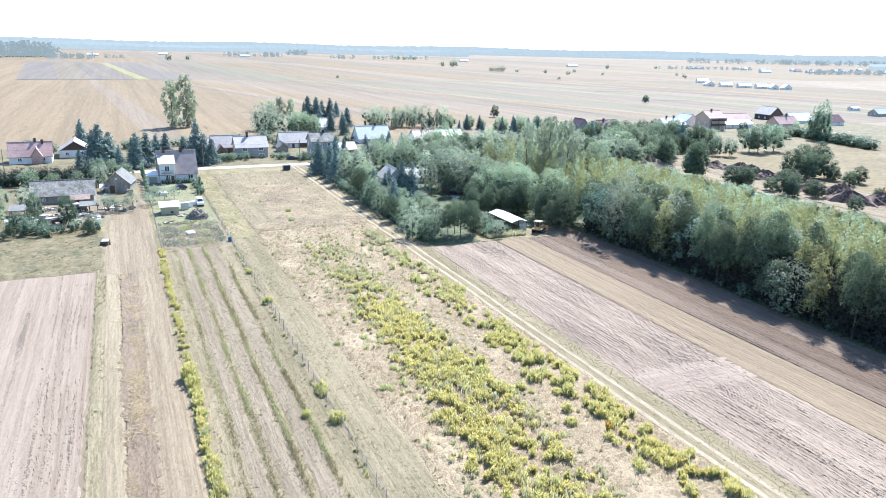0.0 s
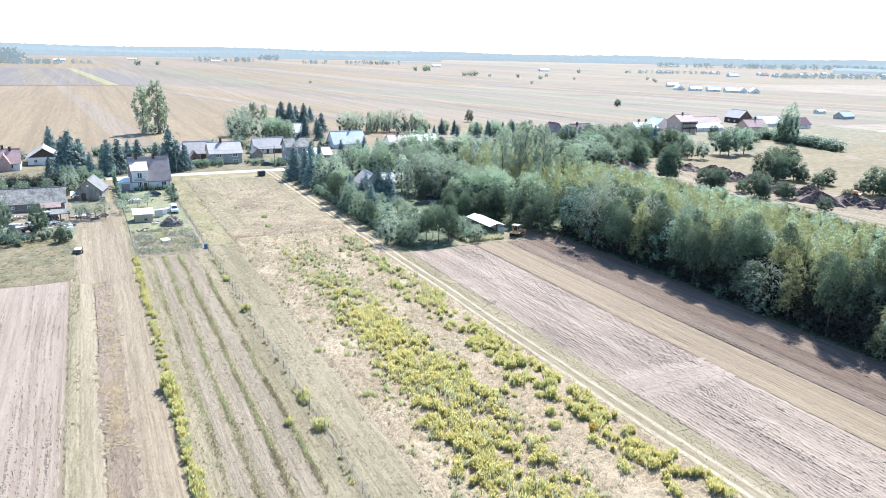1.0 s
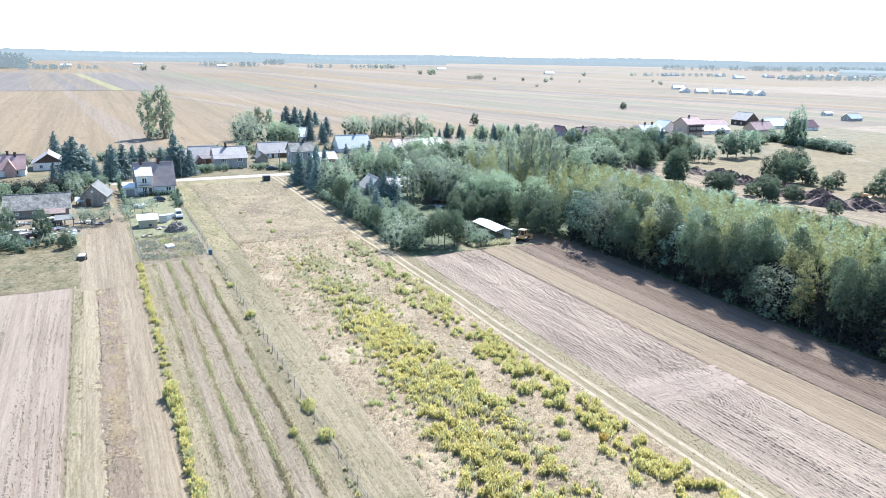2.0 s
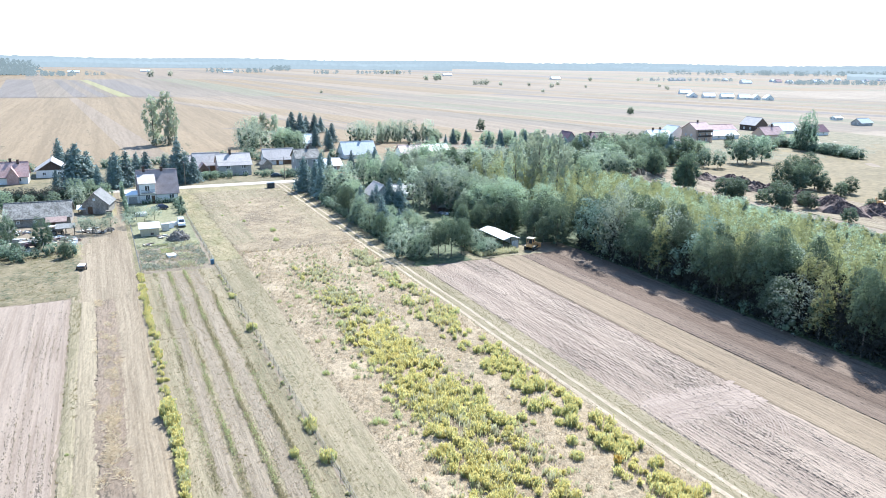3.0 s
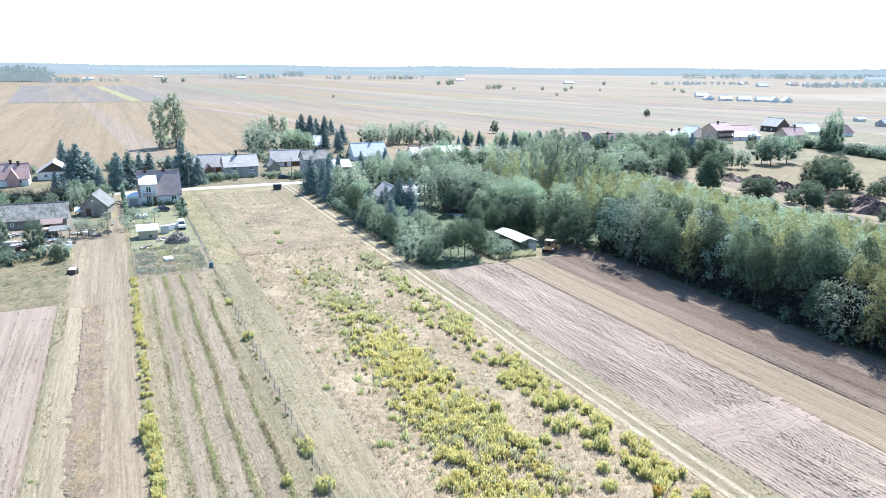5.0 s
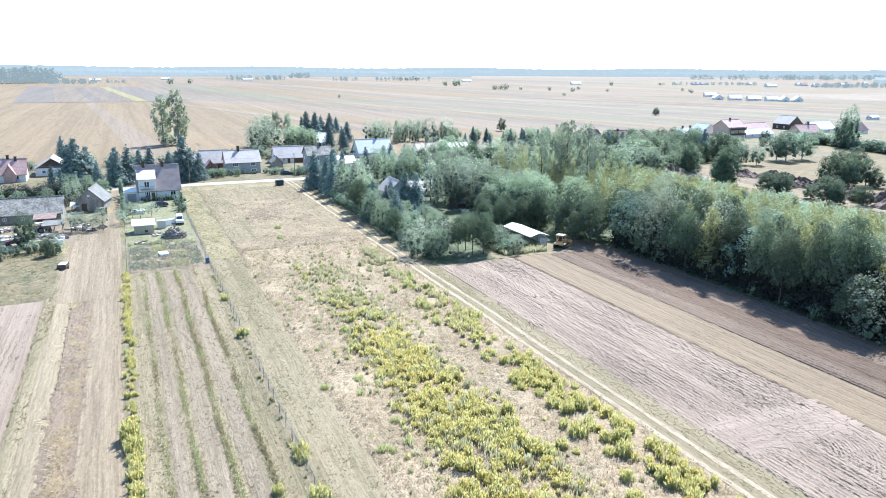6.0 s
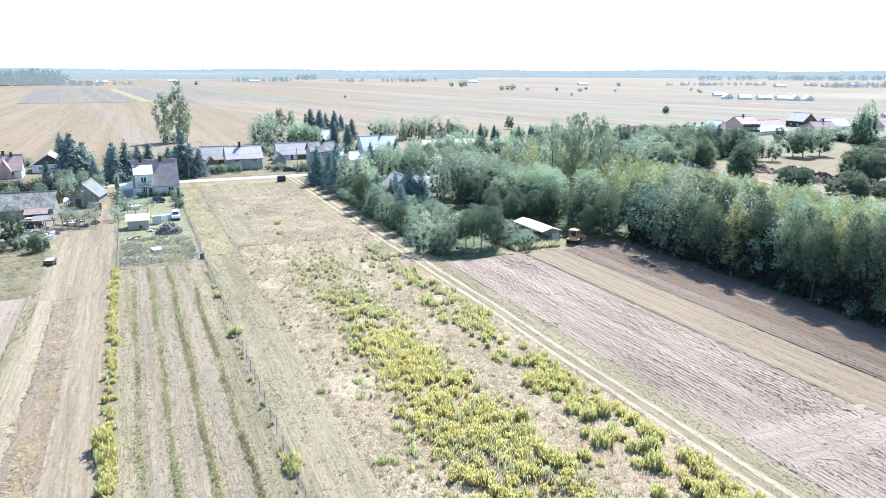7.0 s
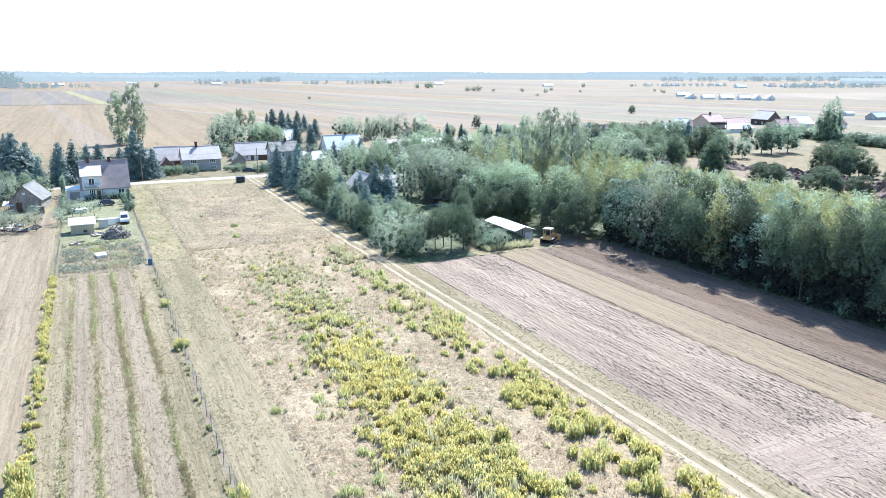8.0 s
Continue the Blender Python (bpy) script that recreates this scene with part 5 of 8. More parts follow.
def building(name, x0, x1, y0, y1, eave, ridge, along, walls, roof, label, category="house", windows=(), doors=(), chimneys=(), over=0.45, turn=0.0, gable=None, group=""):
    """A gabled building. along: 'x' or 'y', the ridge's way. windows: (side, centre 0..1, sill, width, height); doors alike, without a sill."""
    w, d = x1 - x0, y1 - y0
    root = thing(name, pose((x0 + x1) / 2, (y0 + y1) / 2, 0, 0, 0, turn), label, category, group)
    hx, hy = w / 2, d / 2
    sides = {"S": (w, lambda u, q, z: (-hx + u, -hy + q, z)), "N": (w, lambda u, q, z: (hx - u, hy - q, z)),
             "W": (d, lambda u, q, z: (-hx + q, hy - u, z)), "E": (d, lambda u, q, z: (hx - q, -hy + u, z))}
    for s, (length, place) in sides.items():
        holes = [(c * length - ww / 2, c * length + ww / 2, sill, sill + hh) for q, c, sill, ww, hh in windows if q == s and sill + hh < eave - 0.05]
        dholes = [(c * length - ww / 2, c * length + ww / 2, 0.0, hh) for q, c, ww, hh in doors if q == s]
        bm = bmesh.new()
        trim = 0.0 if s in "SN" else 0.3
        off = (lambda pl, tr: (lambda u, q, z: pl(u + tr, q, z)))(place, trim)
        wall_cells(bm, length - 2 * trim, eave, [(a - trim, b - trim, c, e) for a, b, c, e in holes + dholes], off)
        part("wall", bm, walls, root)
        for a, b, c, e in holes:
            window_part(root, place, a, b, c, e, bars=1 if b - a < 1.6 else 2)
        for a, b, c, e in dholes:
            bm = bmesh.new()
            p = [place(u, q, z) for z in (0.02, e) for u, q in ((a, 0.06), (b, 0.06), (b, 0.14), (a, 0.14))]
            v = [bm.verts.new(q) for q in p]
            for f in ((3, 2, 1, 0), (4, 5, 6, 7), (0, 1, 5, 4), (1, 2, 6, 5), (2, 3, 7, 6), (3, 0, 4, 7)):
                bm.faces.new([v[i] for i in f])
            part("door", bm, M_DOOR, root, "brown wooden door")
    # gables
    gm = gable or walls
    for sgn in (-1, 1):
        bm = bmesh.new()
        if along == "x":
            pts = [(sgn * hx, -hy, eave), (sgn * hx, hy, eave), (sgn * hx, 0, ridge - 0.12)]
            inn = [(sgn * (hx - 0.3), p[1], p[2]) for p in pts]
        else:
            pts = [(-hx, sgn * hy, eave), (hx, sgn * hy, eave), (0, sgn * hy, ridge - 0.12)]
            inn = [(p[0], sgn * (hy - 0.3), p[2]) for p in pts]
        a, b = [bm.verts.new(p) for p in pts], [bm.verts.new(p) for p in inn]
        bm.faces.new(a), bm.faces.new(b[::-1])
        for i in range(3):
            bm.faces.new((a[i], b[i], b[(i + 1) % 3], a[(i + 1) % 3]))
        bmesh.ops.recalc_face_normals(bm, faces=bm.faces)
        part("gable", bm, gm, root)
    for q, c, sill, ww, hh in windows:
        if sill + hh >= eave - 0.05:
            length, place = sides[q]
            window_part(root, (lambda pl: (lambda u, k, z: pl(u, k - 0.1, z)))(place), c * length - ww / 2, c * length + ww / 2, sill, sill + hh)
    # roof
    run = (hy if along == "x" else hx)
    drop = (ridge - eave) / run * over
    for sgn in (-1, 1):
        bm = bmesh.new()
        if along == "x":
            e0, e1 = (-hx - over, sgn * (hy + over), eave - drop), (hx + over, sgn * (hy + over), eave - drop)
            r0, r1 = (-hx - over, 0, ridge), (hx + over, 0, ridge)
            ribbed_roof(bm, *((e0, e1, r1, r0) if sgn < 0 else (e1, e0, r0, r1)), rib=0 if roof in (M_R_MAUVE, M_R_RED, M_R_OLD, M_R_MID) else 1.1)
        else:
            e0, e1 = (sgn * (hx + over), -hy - over, eave - drop), (sgn * (hx + over), hy + over, eave - drop)
            r0, r1 = (0, -hy - over, ridge), (0, hy + over, ridge)
            ribbed_roof(bm, *((e0, e1, r1, r0) if sgn > 0 else (e1, e0, r0, r1)), rib=0 if roof in (M_R_MAUVE, M_R_RED, M_R_OLD, M_R_MID) else 1.1)
        part("roof", bm, roof, root)
    bm = bmesh.new()
    if along == "x":
        tube(bm, [(-hx - over, 0, ridge + 0.03), (hx + over, 0, ridge + 0.03)], [0.14, 0.14], 6)
    else:
        tube(bm, [(0, -hy - over, ridge + 0.03), (0, hy + over, ridge + 0.03)], [0.14, 0.14], 6)
    part("ridge_cap", bm, roof, root)
    bm = bmesh.new()
    if along == "x":
        tube(bm, [(-hx - over, -hy - over - 0.06, eave - drop - 0.08), (hx + over, -hy - over - 0.06, eave - drop - 0.08)], [0.08, 0.08], 5)
    else:
        tube(bm, [(-hx - over - 0.06, -hy - over, eave - drop - 0.08), (-hx - over - 0.06, hy + over, eave - drop - 0.08)], [0.08, 0.08], 5)
    part("gutter", bm, M_STEEL, root)
    for cx, cy, top in chimneys:
        bm = bmesh.new()
        box(bm, cx - 0.35, cx + 0.35, cy - 0.35, cy + 0.35, eave, top)
        box(bm, cx - 0.43, cx + 0.43, cy - 0.43, cy + 0.43, top - 0.2, top)
        part("chimney", bm, M_CHIMNEY, root, "sooty brick chimney")
    return root


def lean_roof(root, x0, x1, y0, z0, y1, z1, material, name="roof"):
    bm = bmesh.new()
    ribbed_roof(bm, (x0, y0, z0), (x1, y0, z0), (x1, y1, z1), (x0, y1, z1))
    return part(name, bm, material, root)


def white_house():
    """The white two-storey house with the faded roof, a bay with a balcony and a low annex."""
    root = building("house", 7.4, 17.7, 216, 225, 3.1, 8.9, "x", M_WHITE, M_R_MAUVE, "white two-storey house with faded mauve tiled roof and balcony bay", "house",
                    windows=(("S", 0.83, 0.9, 1.5, 1.4), ("E", 0.3, 0.9, 1.3, 1.4), ("E", 0.7, 0.9, 1.3, 1.4), ("E", 0.5, 4.2, 1.3, 1.3), ("W", 0.5, 4.2, 1.3, 1.3), ("N", 0.3, 0.9, 1.3, 1.4), ("N", 0.7, 0.9, 1.3, 1.4)),
                    chimneys=((-3.4, -0.1, 9.9), (1.4, -0.1, 9.6)))
    # bay on the garden side
    bx0, bx1, by0, by1, top = -5.05, -0.95, -5.0, -4.51, 5.75
    place = lambda u, q, z: (bx0 + u, by0 + q, z)
    bm = bmesh.new()
    holes = [(1.35, 2.75, 0.9, 2.5), (1.35, 2.75, 3.5, 5.2), (3.0, 3.9, 0.0, 2.2)]
    wall_cells(bm, bx1 - bx0, top, holes, place, 0.3)
    box(bm, bx0, bx0 + 0.3, by0 + 0.3, -1.0, 3.1, top)
    box(bm, bx1 - 0.3, bx1, by0 + 0.3, -1.0, 3.1, top)
    box(bm, bx0, bx0 + 0.3, by0 + 0.3, by1, 0, 3.1)
    box(bm, bx1 - 0.3, bx1, by0 + 0.3, by1, 0, 3.1)
    bay = part("bay", bm, M_WHITE, root)
    window_part(root, place, *holes[0], bars=2)
    window_part(root, place, *holes[1], bars=1)
    bm = bmesh.new()
    box(bm, bx0 + 3.0, bx0 + 3.9, by0 + 0.08, by0 + 0.16, 0.02, 2.2)
    part("door", bm, M_DOOR, root, "brown garden door")
    lean_roof(root, bx0 - 0.35, bx1 + 0.35, by0 - 0.5, top + 0.02, -0.9, 7.75, M_R_GREY, "dormer_roof")["label"] = "pale sheet roof over the bay"
    bm = bmesh.new()
    box(bm, bx0 + 0.4, bx1 - 0.2, by0 - 1.2, by0 - 0.003, 3.05, 3.2)
    balcony = part("balcony", bm, M_CONCRETE, root, "small concrete balcony")
    bm = bmesh.new()
    for k in range(14):
        x = bx0 + 0.45 + k * 0.265
        tube(bm, [(x, by0 - 1.15, 3.2), (x, by0 - 1.15, 4.1)], [0.02, 0.02], 4)
    tube(bm, [(bx0 + 0.4, by0 - 1.15, 4.1), (bx1 - 0.2, by0 - 1.15, 4.1)], [0.035, 0.035], 5)
    tube(bm, [(bx0 + 0.42, by0 - 1.15, 4.1), (bx0 + 0.42, by0, 4.1)], [0.035, 0.035], 5)
    tube(bm, [(bx1 - 0.22, by0 - 1.15, 4.1), (bx1 - 0.22, by0, 4.1)], [0.035, 0.035], 5)
    part("railing", bm, M_STEEL, balcony)
    for x in (5.0, -0.8):
        bm = bmesh.new()
        tube(bm, [(x, -4.65, 0), (x, -4.65, 3.0)], [0.06, 0.06], 5)
        part("downpipe", bm, M_STEEL, root)
    # annex
    bm = bmesh.new()
    wall_cells(bm, 3.4, 2.5, [(0.6, 2.8, 0.0, 2.0)], lambda u, q, z: (-8.6 + u, -4.2 + q, z), 0.25)
    box(bm, -8.6, -8.35, -3.95, 1.6, 0, 2.5)
    box(bm, -8.35, -5.2, 1.35, 1.6, 0, 2.5)
    annex = part("annex", bm, M_WHITE, root)
    bm = bmesh.new()
    box(bm, -8.0, -5.8, -4.1, -4.0, 0.02, 2.0)
    part("garage_door", bm, M_GREYWALL, annex)
    bm = bmesh.new()
    slab(bm, ((-8.9, -4.6, 2.55), (-5.16, -4.6, 2.75), (-5.16, 1.9, 2.85), (-8.9, 1.9, 2.65)), 0.14)
    part("flat_roof", bm, M_R_WHITE, annex, "pale flat sheet roof")


white_house()
building("barn", -6.4, 0.0, 205, 213, 2.8, 5.7, "y", M_STONE, M_R_MID, "grey gabled barn with fibre cement roof", "barn", windows=(("S", 0.48, 3.7, 0.6, 0.5),), doors=(("S", 0.3, 1.2, 2.0),), turn=-12)
building("barn", -23.6, -9.4, 194.5, 203.5, 2.4, 5.3, "x", M_STONE, M_R_OLD, "long old barn with mossy grey roof and rubble walls", "barn", windows=(("S", 0.2, 0.9, 0.8, 0.7), ("S", 0.45, 0.9, 0.8, 0.7)), doors=(("S", 0.68, 2.4, 2.0),), turn=-3)
building("house", -36, -23.6, 264, 272, 2.9, 6.9, "x", M_WHITE, M_R_RED, "white house with pinkish red tiled roof", "house", windows=(("S", 0.25, 0.9, 1.3, 1.3), ("S", 0.8, 0.9, 1.4, 1.3), ("E", 0.5, 0.9, 1.3, 1.3)), chimneys=((1.5, 0.2, 8.0), (3.6, -0.4, 7.6)))
building("dormer", -29.4, -26.2, 262.9, 266.5, 2.9, 5.6, "y", M_R_RED, M_R_RED, "reddish gabled dormer on the pinkish roof", "dormer", over=0.3)
building("house", -22.0, -12.2, 275, 286, 2.7, 5.9, "y", M_WHITE, M_R_GREY, "white house with dark boarded gable and pale roof", "house", gable=M_DARKBOARD, windows=(("S", 0.25, 0.9, 1.2, 1.2), ("S", 0.72, 0.9, 1.2, 1.2)), over=0.6)
building("house", 35.5, 46.6, 258, 267, 4.1, 7.5, "x", M_GREYWALL, M_R_GREY, "two-storey grey house with pale roof and white windows", "house",
         windows=(("S", 0.27, 2.5, 2.0, 1.4), ("S", 0.78, 2.5, 1.9, 1.4), ("S", 0.28, 0.6, 1.8, 1.0), ("S", 0.8, 0.6, 1.8, 1.0), ("E", 0.3, 2.5, 1.2, 1.3), ("E", 0.7, 2.5, 1.2, 1.3), ("W", 0.5, 2.5, 1.2, 1.3)), chimneys=((-1.0, -0.2, 8.9),))
building("barn", 28.6, 37.5, 268.5, 276.5, 3.1, 6.8, "x", M_GREYWALL, M_R_GREY, "grey barn with pale roof behind the houses", "barn", doors=(("S", 0.7, 2.0, 2.4),), gable=M_DARKBOARD)
building("shed", 29.4, 32.8, 264.2, 268.0, 2.2, 4.2, "y", M_BRICK, M_R_RED, "small brick shed with a red gable", "shed", doors=(("S", 0.5, 1.0, 1.9),), over=0.25)
building("shed", 24.6, 29.0, 277.5, 282, 3.2, 5.2, "x", M_GREYWALL, M_R_GREY, "small grey outbuilding with pale roof", "shed", over=0.3)
building("barn", 56.0, 67.6, 280, 288, 2.4, 6.0, "x", M_WHITE, M_R_GREY, "long white farm building with pale roof and dark doors", "barn", windows=(("S", 0.25, 0.9, 1.0, 1.0), ("W", 0.5, 0.9, 1.0, 1.0)), doors=(("S", 0.75, 3.6, 2.2), ("S", 0.42, 1.0, 2.0)), chimneys=())
building("house", 63.0, 71.6, 258, 266, 5.4, 8.1, "x", M_GREYWALL, M_R_OLD, "tall grey house with weathered roof", "house", windows=(("S", 0.4, 3.2, 1.3, 1.4), ("S", 0.75, 3.2, 1.3, 1.4), ("S", 0.4, 0.8, 1.3, 1.3), ("W", 0.35, 3.2, 1.0, 1.2), ("W", 0.7, 0.8, 1.0, 1.2)), chimneys=((1.0, 0, 9.0),))
building("house", 70.5, 79.0, 254.5, 262, 2.6, 4.6, "x", M_ORANGE, M_R_WHITE, "low house with pale pinkish sheet roof", "house", windows=(("S", 0.3, 0.8, 1.2, 1.2), ("S", 0.7, 0.8, 1.2, 1.2)), chimneys=((0.8, -0.3, 5.8),))
building("shed", 52.6, 56.2, 268, 274, 2.2, 3.9, "y", M_STONE, M_R_OLD, "small rubble shed with old roof", "shed", over=0.25)
building("house", 90.2, 104.2, 286, 296, 2.2, 6.9, "x", M_WHITE, M_R_BLUE, "white house with large bluish sheet metal roof", "house", windows=(("S", 0.3, 0.7, 1.2, 1.1), ("S", 0.7, 0.7, 1.2, 1.1)), chimneys=((1.6, 0.2, 7.9),))
building("cottage", 84, 90, 330, 338, 2.6, 6.2, "x", M_WHITE, M_R_WHITE, "white cottage with pale hipped roof among trees", "house", windows=(("S", 0.5, 0.8, 1.2, 1.1),))
building("house", 115, 126, 284, 292, 2.0, 4.9, "x", M_WHITE, M_R_RED, "low white house with red tiled roof", "house", windows=(("S", 0.25, 0.6, 1.1, 1.1), ("S", 0.55, 0.6, 1.1, 1.1), ("S", 0.85, 0.6, 1.1, 1.1)), chimneys=((-0.5, 0.2, 5.9),))
building("barn", 129, 139.5, 288, 296, 1.9, 4.2, "x", M_WHITE, M_R_WHITE, "white farm building with pale roof", "barn", windows=(("S", 0.5, 0.6, 1.0, 1.0),))
building("cottage", 67.2, 73.0, 187, 195, 3.4, 6.1, "y", M_GREYWALL, M_R_GREY, "grey cottage hidden among garden trees", "house", windows=(("S", 0.5, 1.0, 1.2, 1.2),))
building("cottage", 76.5, 83.5, 193, 200, 2.2, 4.4, "x", M_STONE, M_R_GREY, "low outbuilding with pale roof among trees", "shed", windows=(("S", 0.5, 0.8, 1.0, 0.9),))
building("shed", 80.5, 86.5, 172.5, 177.5, 2.0, 3.4, "x", M_DARKBOARD, M_R_OLD, "dark board shed under the garden trees", "shed", doors=(("S", 0.5, 1.2, 1.8),))
# houses beyond the wood
for spec in (("house", 212, 224, 283, 292, 3.5, 7.3, "x", M_ORANGE, M_R_MAROON, "yellowish house with maroon sheet roof", ((-2.0, 0, 8.0),)),
             ("house", 205, 211, 292, 300, 4, 7.4, "y", M_GREYWALL, M_R_MAROON, "grey house with dark maroon roof", ()),
             ("house", 266, 280, 300, 309, 2.6, 5.6, "x", M_WHITE, M_R_WHITE, "white house with pale roof and two chimneys", ((-3, 0, 6.8), (2, 0, 6.8))),
             ("house", 281.5, 290.5, 302, 311, 4.2, 7.4, "y", M_WHITE, M_R_BLUE, "white house with blue-grey gabled roof", ()),
             ("house", 284, 295, 287, 297.5, 7.0, 10.2, "x", M_ORANGE, M_R_RED, "tall apricot house with red roof and balconies", ((0, 0, 11.2),)),
             ("barn", 319, 341, 312, 322, 2.8, 5.9, "x", M_BRICK, M_R_RED, "long brick barn with dull red roof", ()),
             ("barn", 303, 323, 294, 302, 2.4, 4.8, "x", M_WHITE, M_R_WHITE, "long white barn with pale sheet roof", ()),
             ("house", 371, 382, 326, 338, 3.8, 8.2, "y", M_DARKBOARD, M_R_GREY, "dark gabled barn with faded roof", ()),
             ("barn", 366, 383, 304, 314, 2.4, 6.6, "x", M_WHITE, M_R_WHITE, "white barn with bright pale roof", ()),
             ("house", 332, 347, 284, 293, 3.2, 6.8, "x", M_ORANGE, M_R_RED, "house with red tiled roof beside the barn", ((2, 0, 8.2),)),
             ("house", 379, 393, 291, 300, 2.6, 6.0, "x", M_WHITE, M_R_MAROON, "white house with dark maroon roof", ()),
             ("house", 478, 490, 330, 338, 2.2, 5.0, "x", M_GREYWALL, M_R_BLUE, "grey house with blue-grey roof on the plain", ()),
             ("barn", 508, 516, 372, 377, 2.0, 3.2, "x", M_WHITE, M_R_WHITE, "small white barn on the plain", ()),
             ("cottage", 246, 254, 262, 270, 2.6, 5.4, "x", M_WHITE, M_R_RED, "white cottage with red roof behind trees", ())):
    nm, x0, x1, y0, y1, e, r, al, wm, rm, lb, ch = spec
    building(nm, x0, x1, y0, y1, e, r, al, wm, rm, lb, "barn" if nm == "barn" else "house", windows=(("S", 0.25, 0.9, 1.3, 1.2), ("S", 0.7, 0.9, 1.3, 1.2), ("W", 0.3, 0.9, 1.2, 1.2), ("W", 0.7, 0.9, 1.2, 1.2)) + ((("S", 0.25, 3.2, 1.3, 1.3), ("S", 0.7, 3.2, 1.3, 1.3), ("W", 0.3, 3.2, 1.2, 1.2), ("W", 0.7, 3.2, 1.2, 1.2)) if e > 5 else ()), chimneys=ch, group="houses beyond the wood")
balconies = thing("balcony_rack", pose(289.5, 287, 0), "two long dark balconies before the apricot house", "balcony")
for z in (2.7, 5.2):
    bm = bmesh.new()
    box(bm, -5.2, 5.2, -1.3, -0.01, z, z + 0.16)
    deck = part("deck", bm, M_CONCRETE, balconies)
    bm = bmesh.new()
    box(bm, -5.2, 5.2, -1.3, -1.24, z + 0.2, z + 1.1)
    part("railing", bm, M_DARKBOARD, deck)
for x in (-5.1, 0.0, 5.1):
    bm = bmesh.new()
    box(bm, x - 0.09, x + 0.09, -1.22, -1.04, 0.0, 6.9)
    part("post", bm, M_DARKBOARD, balconies)
# pale barns far out on the plain
for k, (x, y, w, al) in enumerate(((668, 690, 11, "y"), (676, 672, 14, "x"), (688, 655, 15, "x"), (697, 636, 13, "x"), (703, 622, 9, "y"), (714, 614, 10, "y"), (728, 768, 15, "x"))):
    building("barn", x, x + w, y, y + 10, 2.6, 6.4, al, M_WHITE, M_R_WHITE, "pale farm building far out on the plain", "barn", windows=(("S", 0.5, 1.0, 2.0, 1.2),), group="far farm barns", turn=-25)
farm = random.Random(9)
for k in range(26):
    x, y = farm.uniform(1150, 2100), farm.uniform(1100, 1420)
    building("farmhouse", x, x + farm.uniform(10, 24), y, y + 10, 3.0, 7.5, "x", M_WHITE, farm.choice((M_R_WHITE, M_R_WHITE, M_R_RED, M_R_GREY)), "distant pale farmhouse on the plain", "house", group="distant farmhouses")
for x, y in ((-60, 2050), (120, 2300), (330, 2150), (900, 1900), (1000, 1500)):
    building("farmhouse", x, x + 26, y, y + 10, 3.0, 7.0, "x", M_WHITE, M_R_WHITE, "distant pale farmhouse on the plain", "house", group="distant farmhouses")

# ---- field plants ----
def blades(P, h, lean, width, rng, spread=0.25):
    """Upright tapering blades, one quad each, from the points P up."""
    n = len(P)
    a = rng.uniform(0, math.tau, n)
    U = np.stack([np.cos(a), np.sin(a), 0 * a], 1)
    hh = (h * rng.uniform(0.7, 1.2, n))[:, None]
    top = P + np.concatenate([rng.normal(0, lean, (n, 2)) * hh, hh], 1)
    w = width * rng.uniform(0.7, 1.3, (n, 1))
    V = np.stack([P - U * w, P + U * w, top + U * w * spread, top - U * w * spread], 1).reshape(-1, 3)
    return V, np.arange(n * 4).reshape(n, 4), top


def joined(lots):
    off, VV, FF = 0, [], []
    for V, F in lots:
        VV.append(V)
        FF.append(F + off)
        off += len(V)
    return np.concatenate(VV), np.concatenate(FF)


def clump_parts(rng, r, h, stems, bloom, bloom_size=0.13):
    """Upright slender stems, leaves and nodding plumes of one goldenrod clump."""
    stems = int(stems * 1.7)
    d = np.sqrt(rng.uniform(0, 1, stems)) * r * (0.8 + 0.35 * np.sin(rng.uniform(0, math.tau)))
    a = rng.uniform(0, math.tau, stems)
    P = np.stack([np.cos(a) * d, np.sin(a) * d * rng.uniform(0.75, 1.3), 0 * d], 1)
    hh = h * (1 - 0.35 * np.clip(d / r, 0, 1.2) ** 2) * rng.uniform(0.75, 1.15, stems)
    V, F, top = blades(P, hh, 0.13, 0.040, rng, 0.8)
    k2 = rng.choice(stems, int(stems * 0.7), replace=False)
    low = P[k2] + (top[k2] - P[k2]) * rng.uniform(0.25, 0.9, (len(k2), 1))
    V2, F2 = leaf_soup(low, np.stack([np.cos(a[k2]), np.sin(a[k2]), 0.6 + 0 * k2], 1), 0.085, rng, 0.45, 0.6)
    green = joined([(V, F), (V2, F2)])
    k = rng.choice(stems, int(stems * bloom), replace=False)
    B = np.repeat(top[k], 3, 0) + rng.normal(0, 0.06, (3 * len(k), 3)) - [0, 0, 0.12]
    V3, F3, _ = blades(B, np.full(len(B), 0.20 * bloom_size / 0.13), 0.3, 0.036 * bloom_size / 0.13, rng, 0.6)
    return green, (V3, F3)


ROD = []
for k in range(5):
    g, b = clump_parts(np.random.default_rng(100 + k), (0.75, 0.6, 0.9, 0.65, 0.8)[k], (1.25, 1.1, 1.35, 1.0, 1.2)[k], (85, 60, 105, 70, 90)[k], (0.7, 0.55, 0.65, 0.04, 0.7)[k])
    ROD.append((soup("foliage", *g, M_WEED), soup("bloom", *b, M_GOLD)))


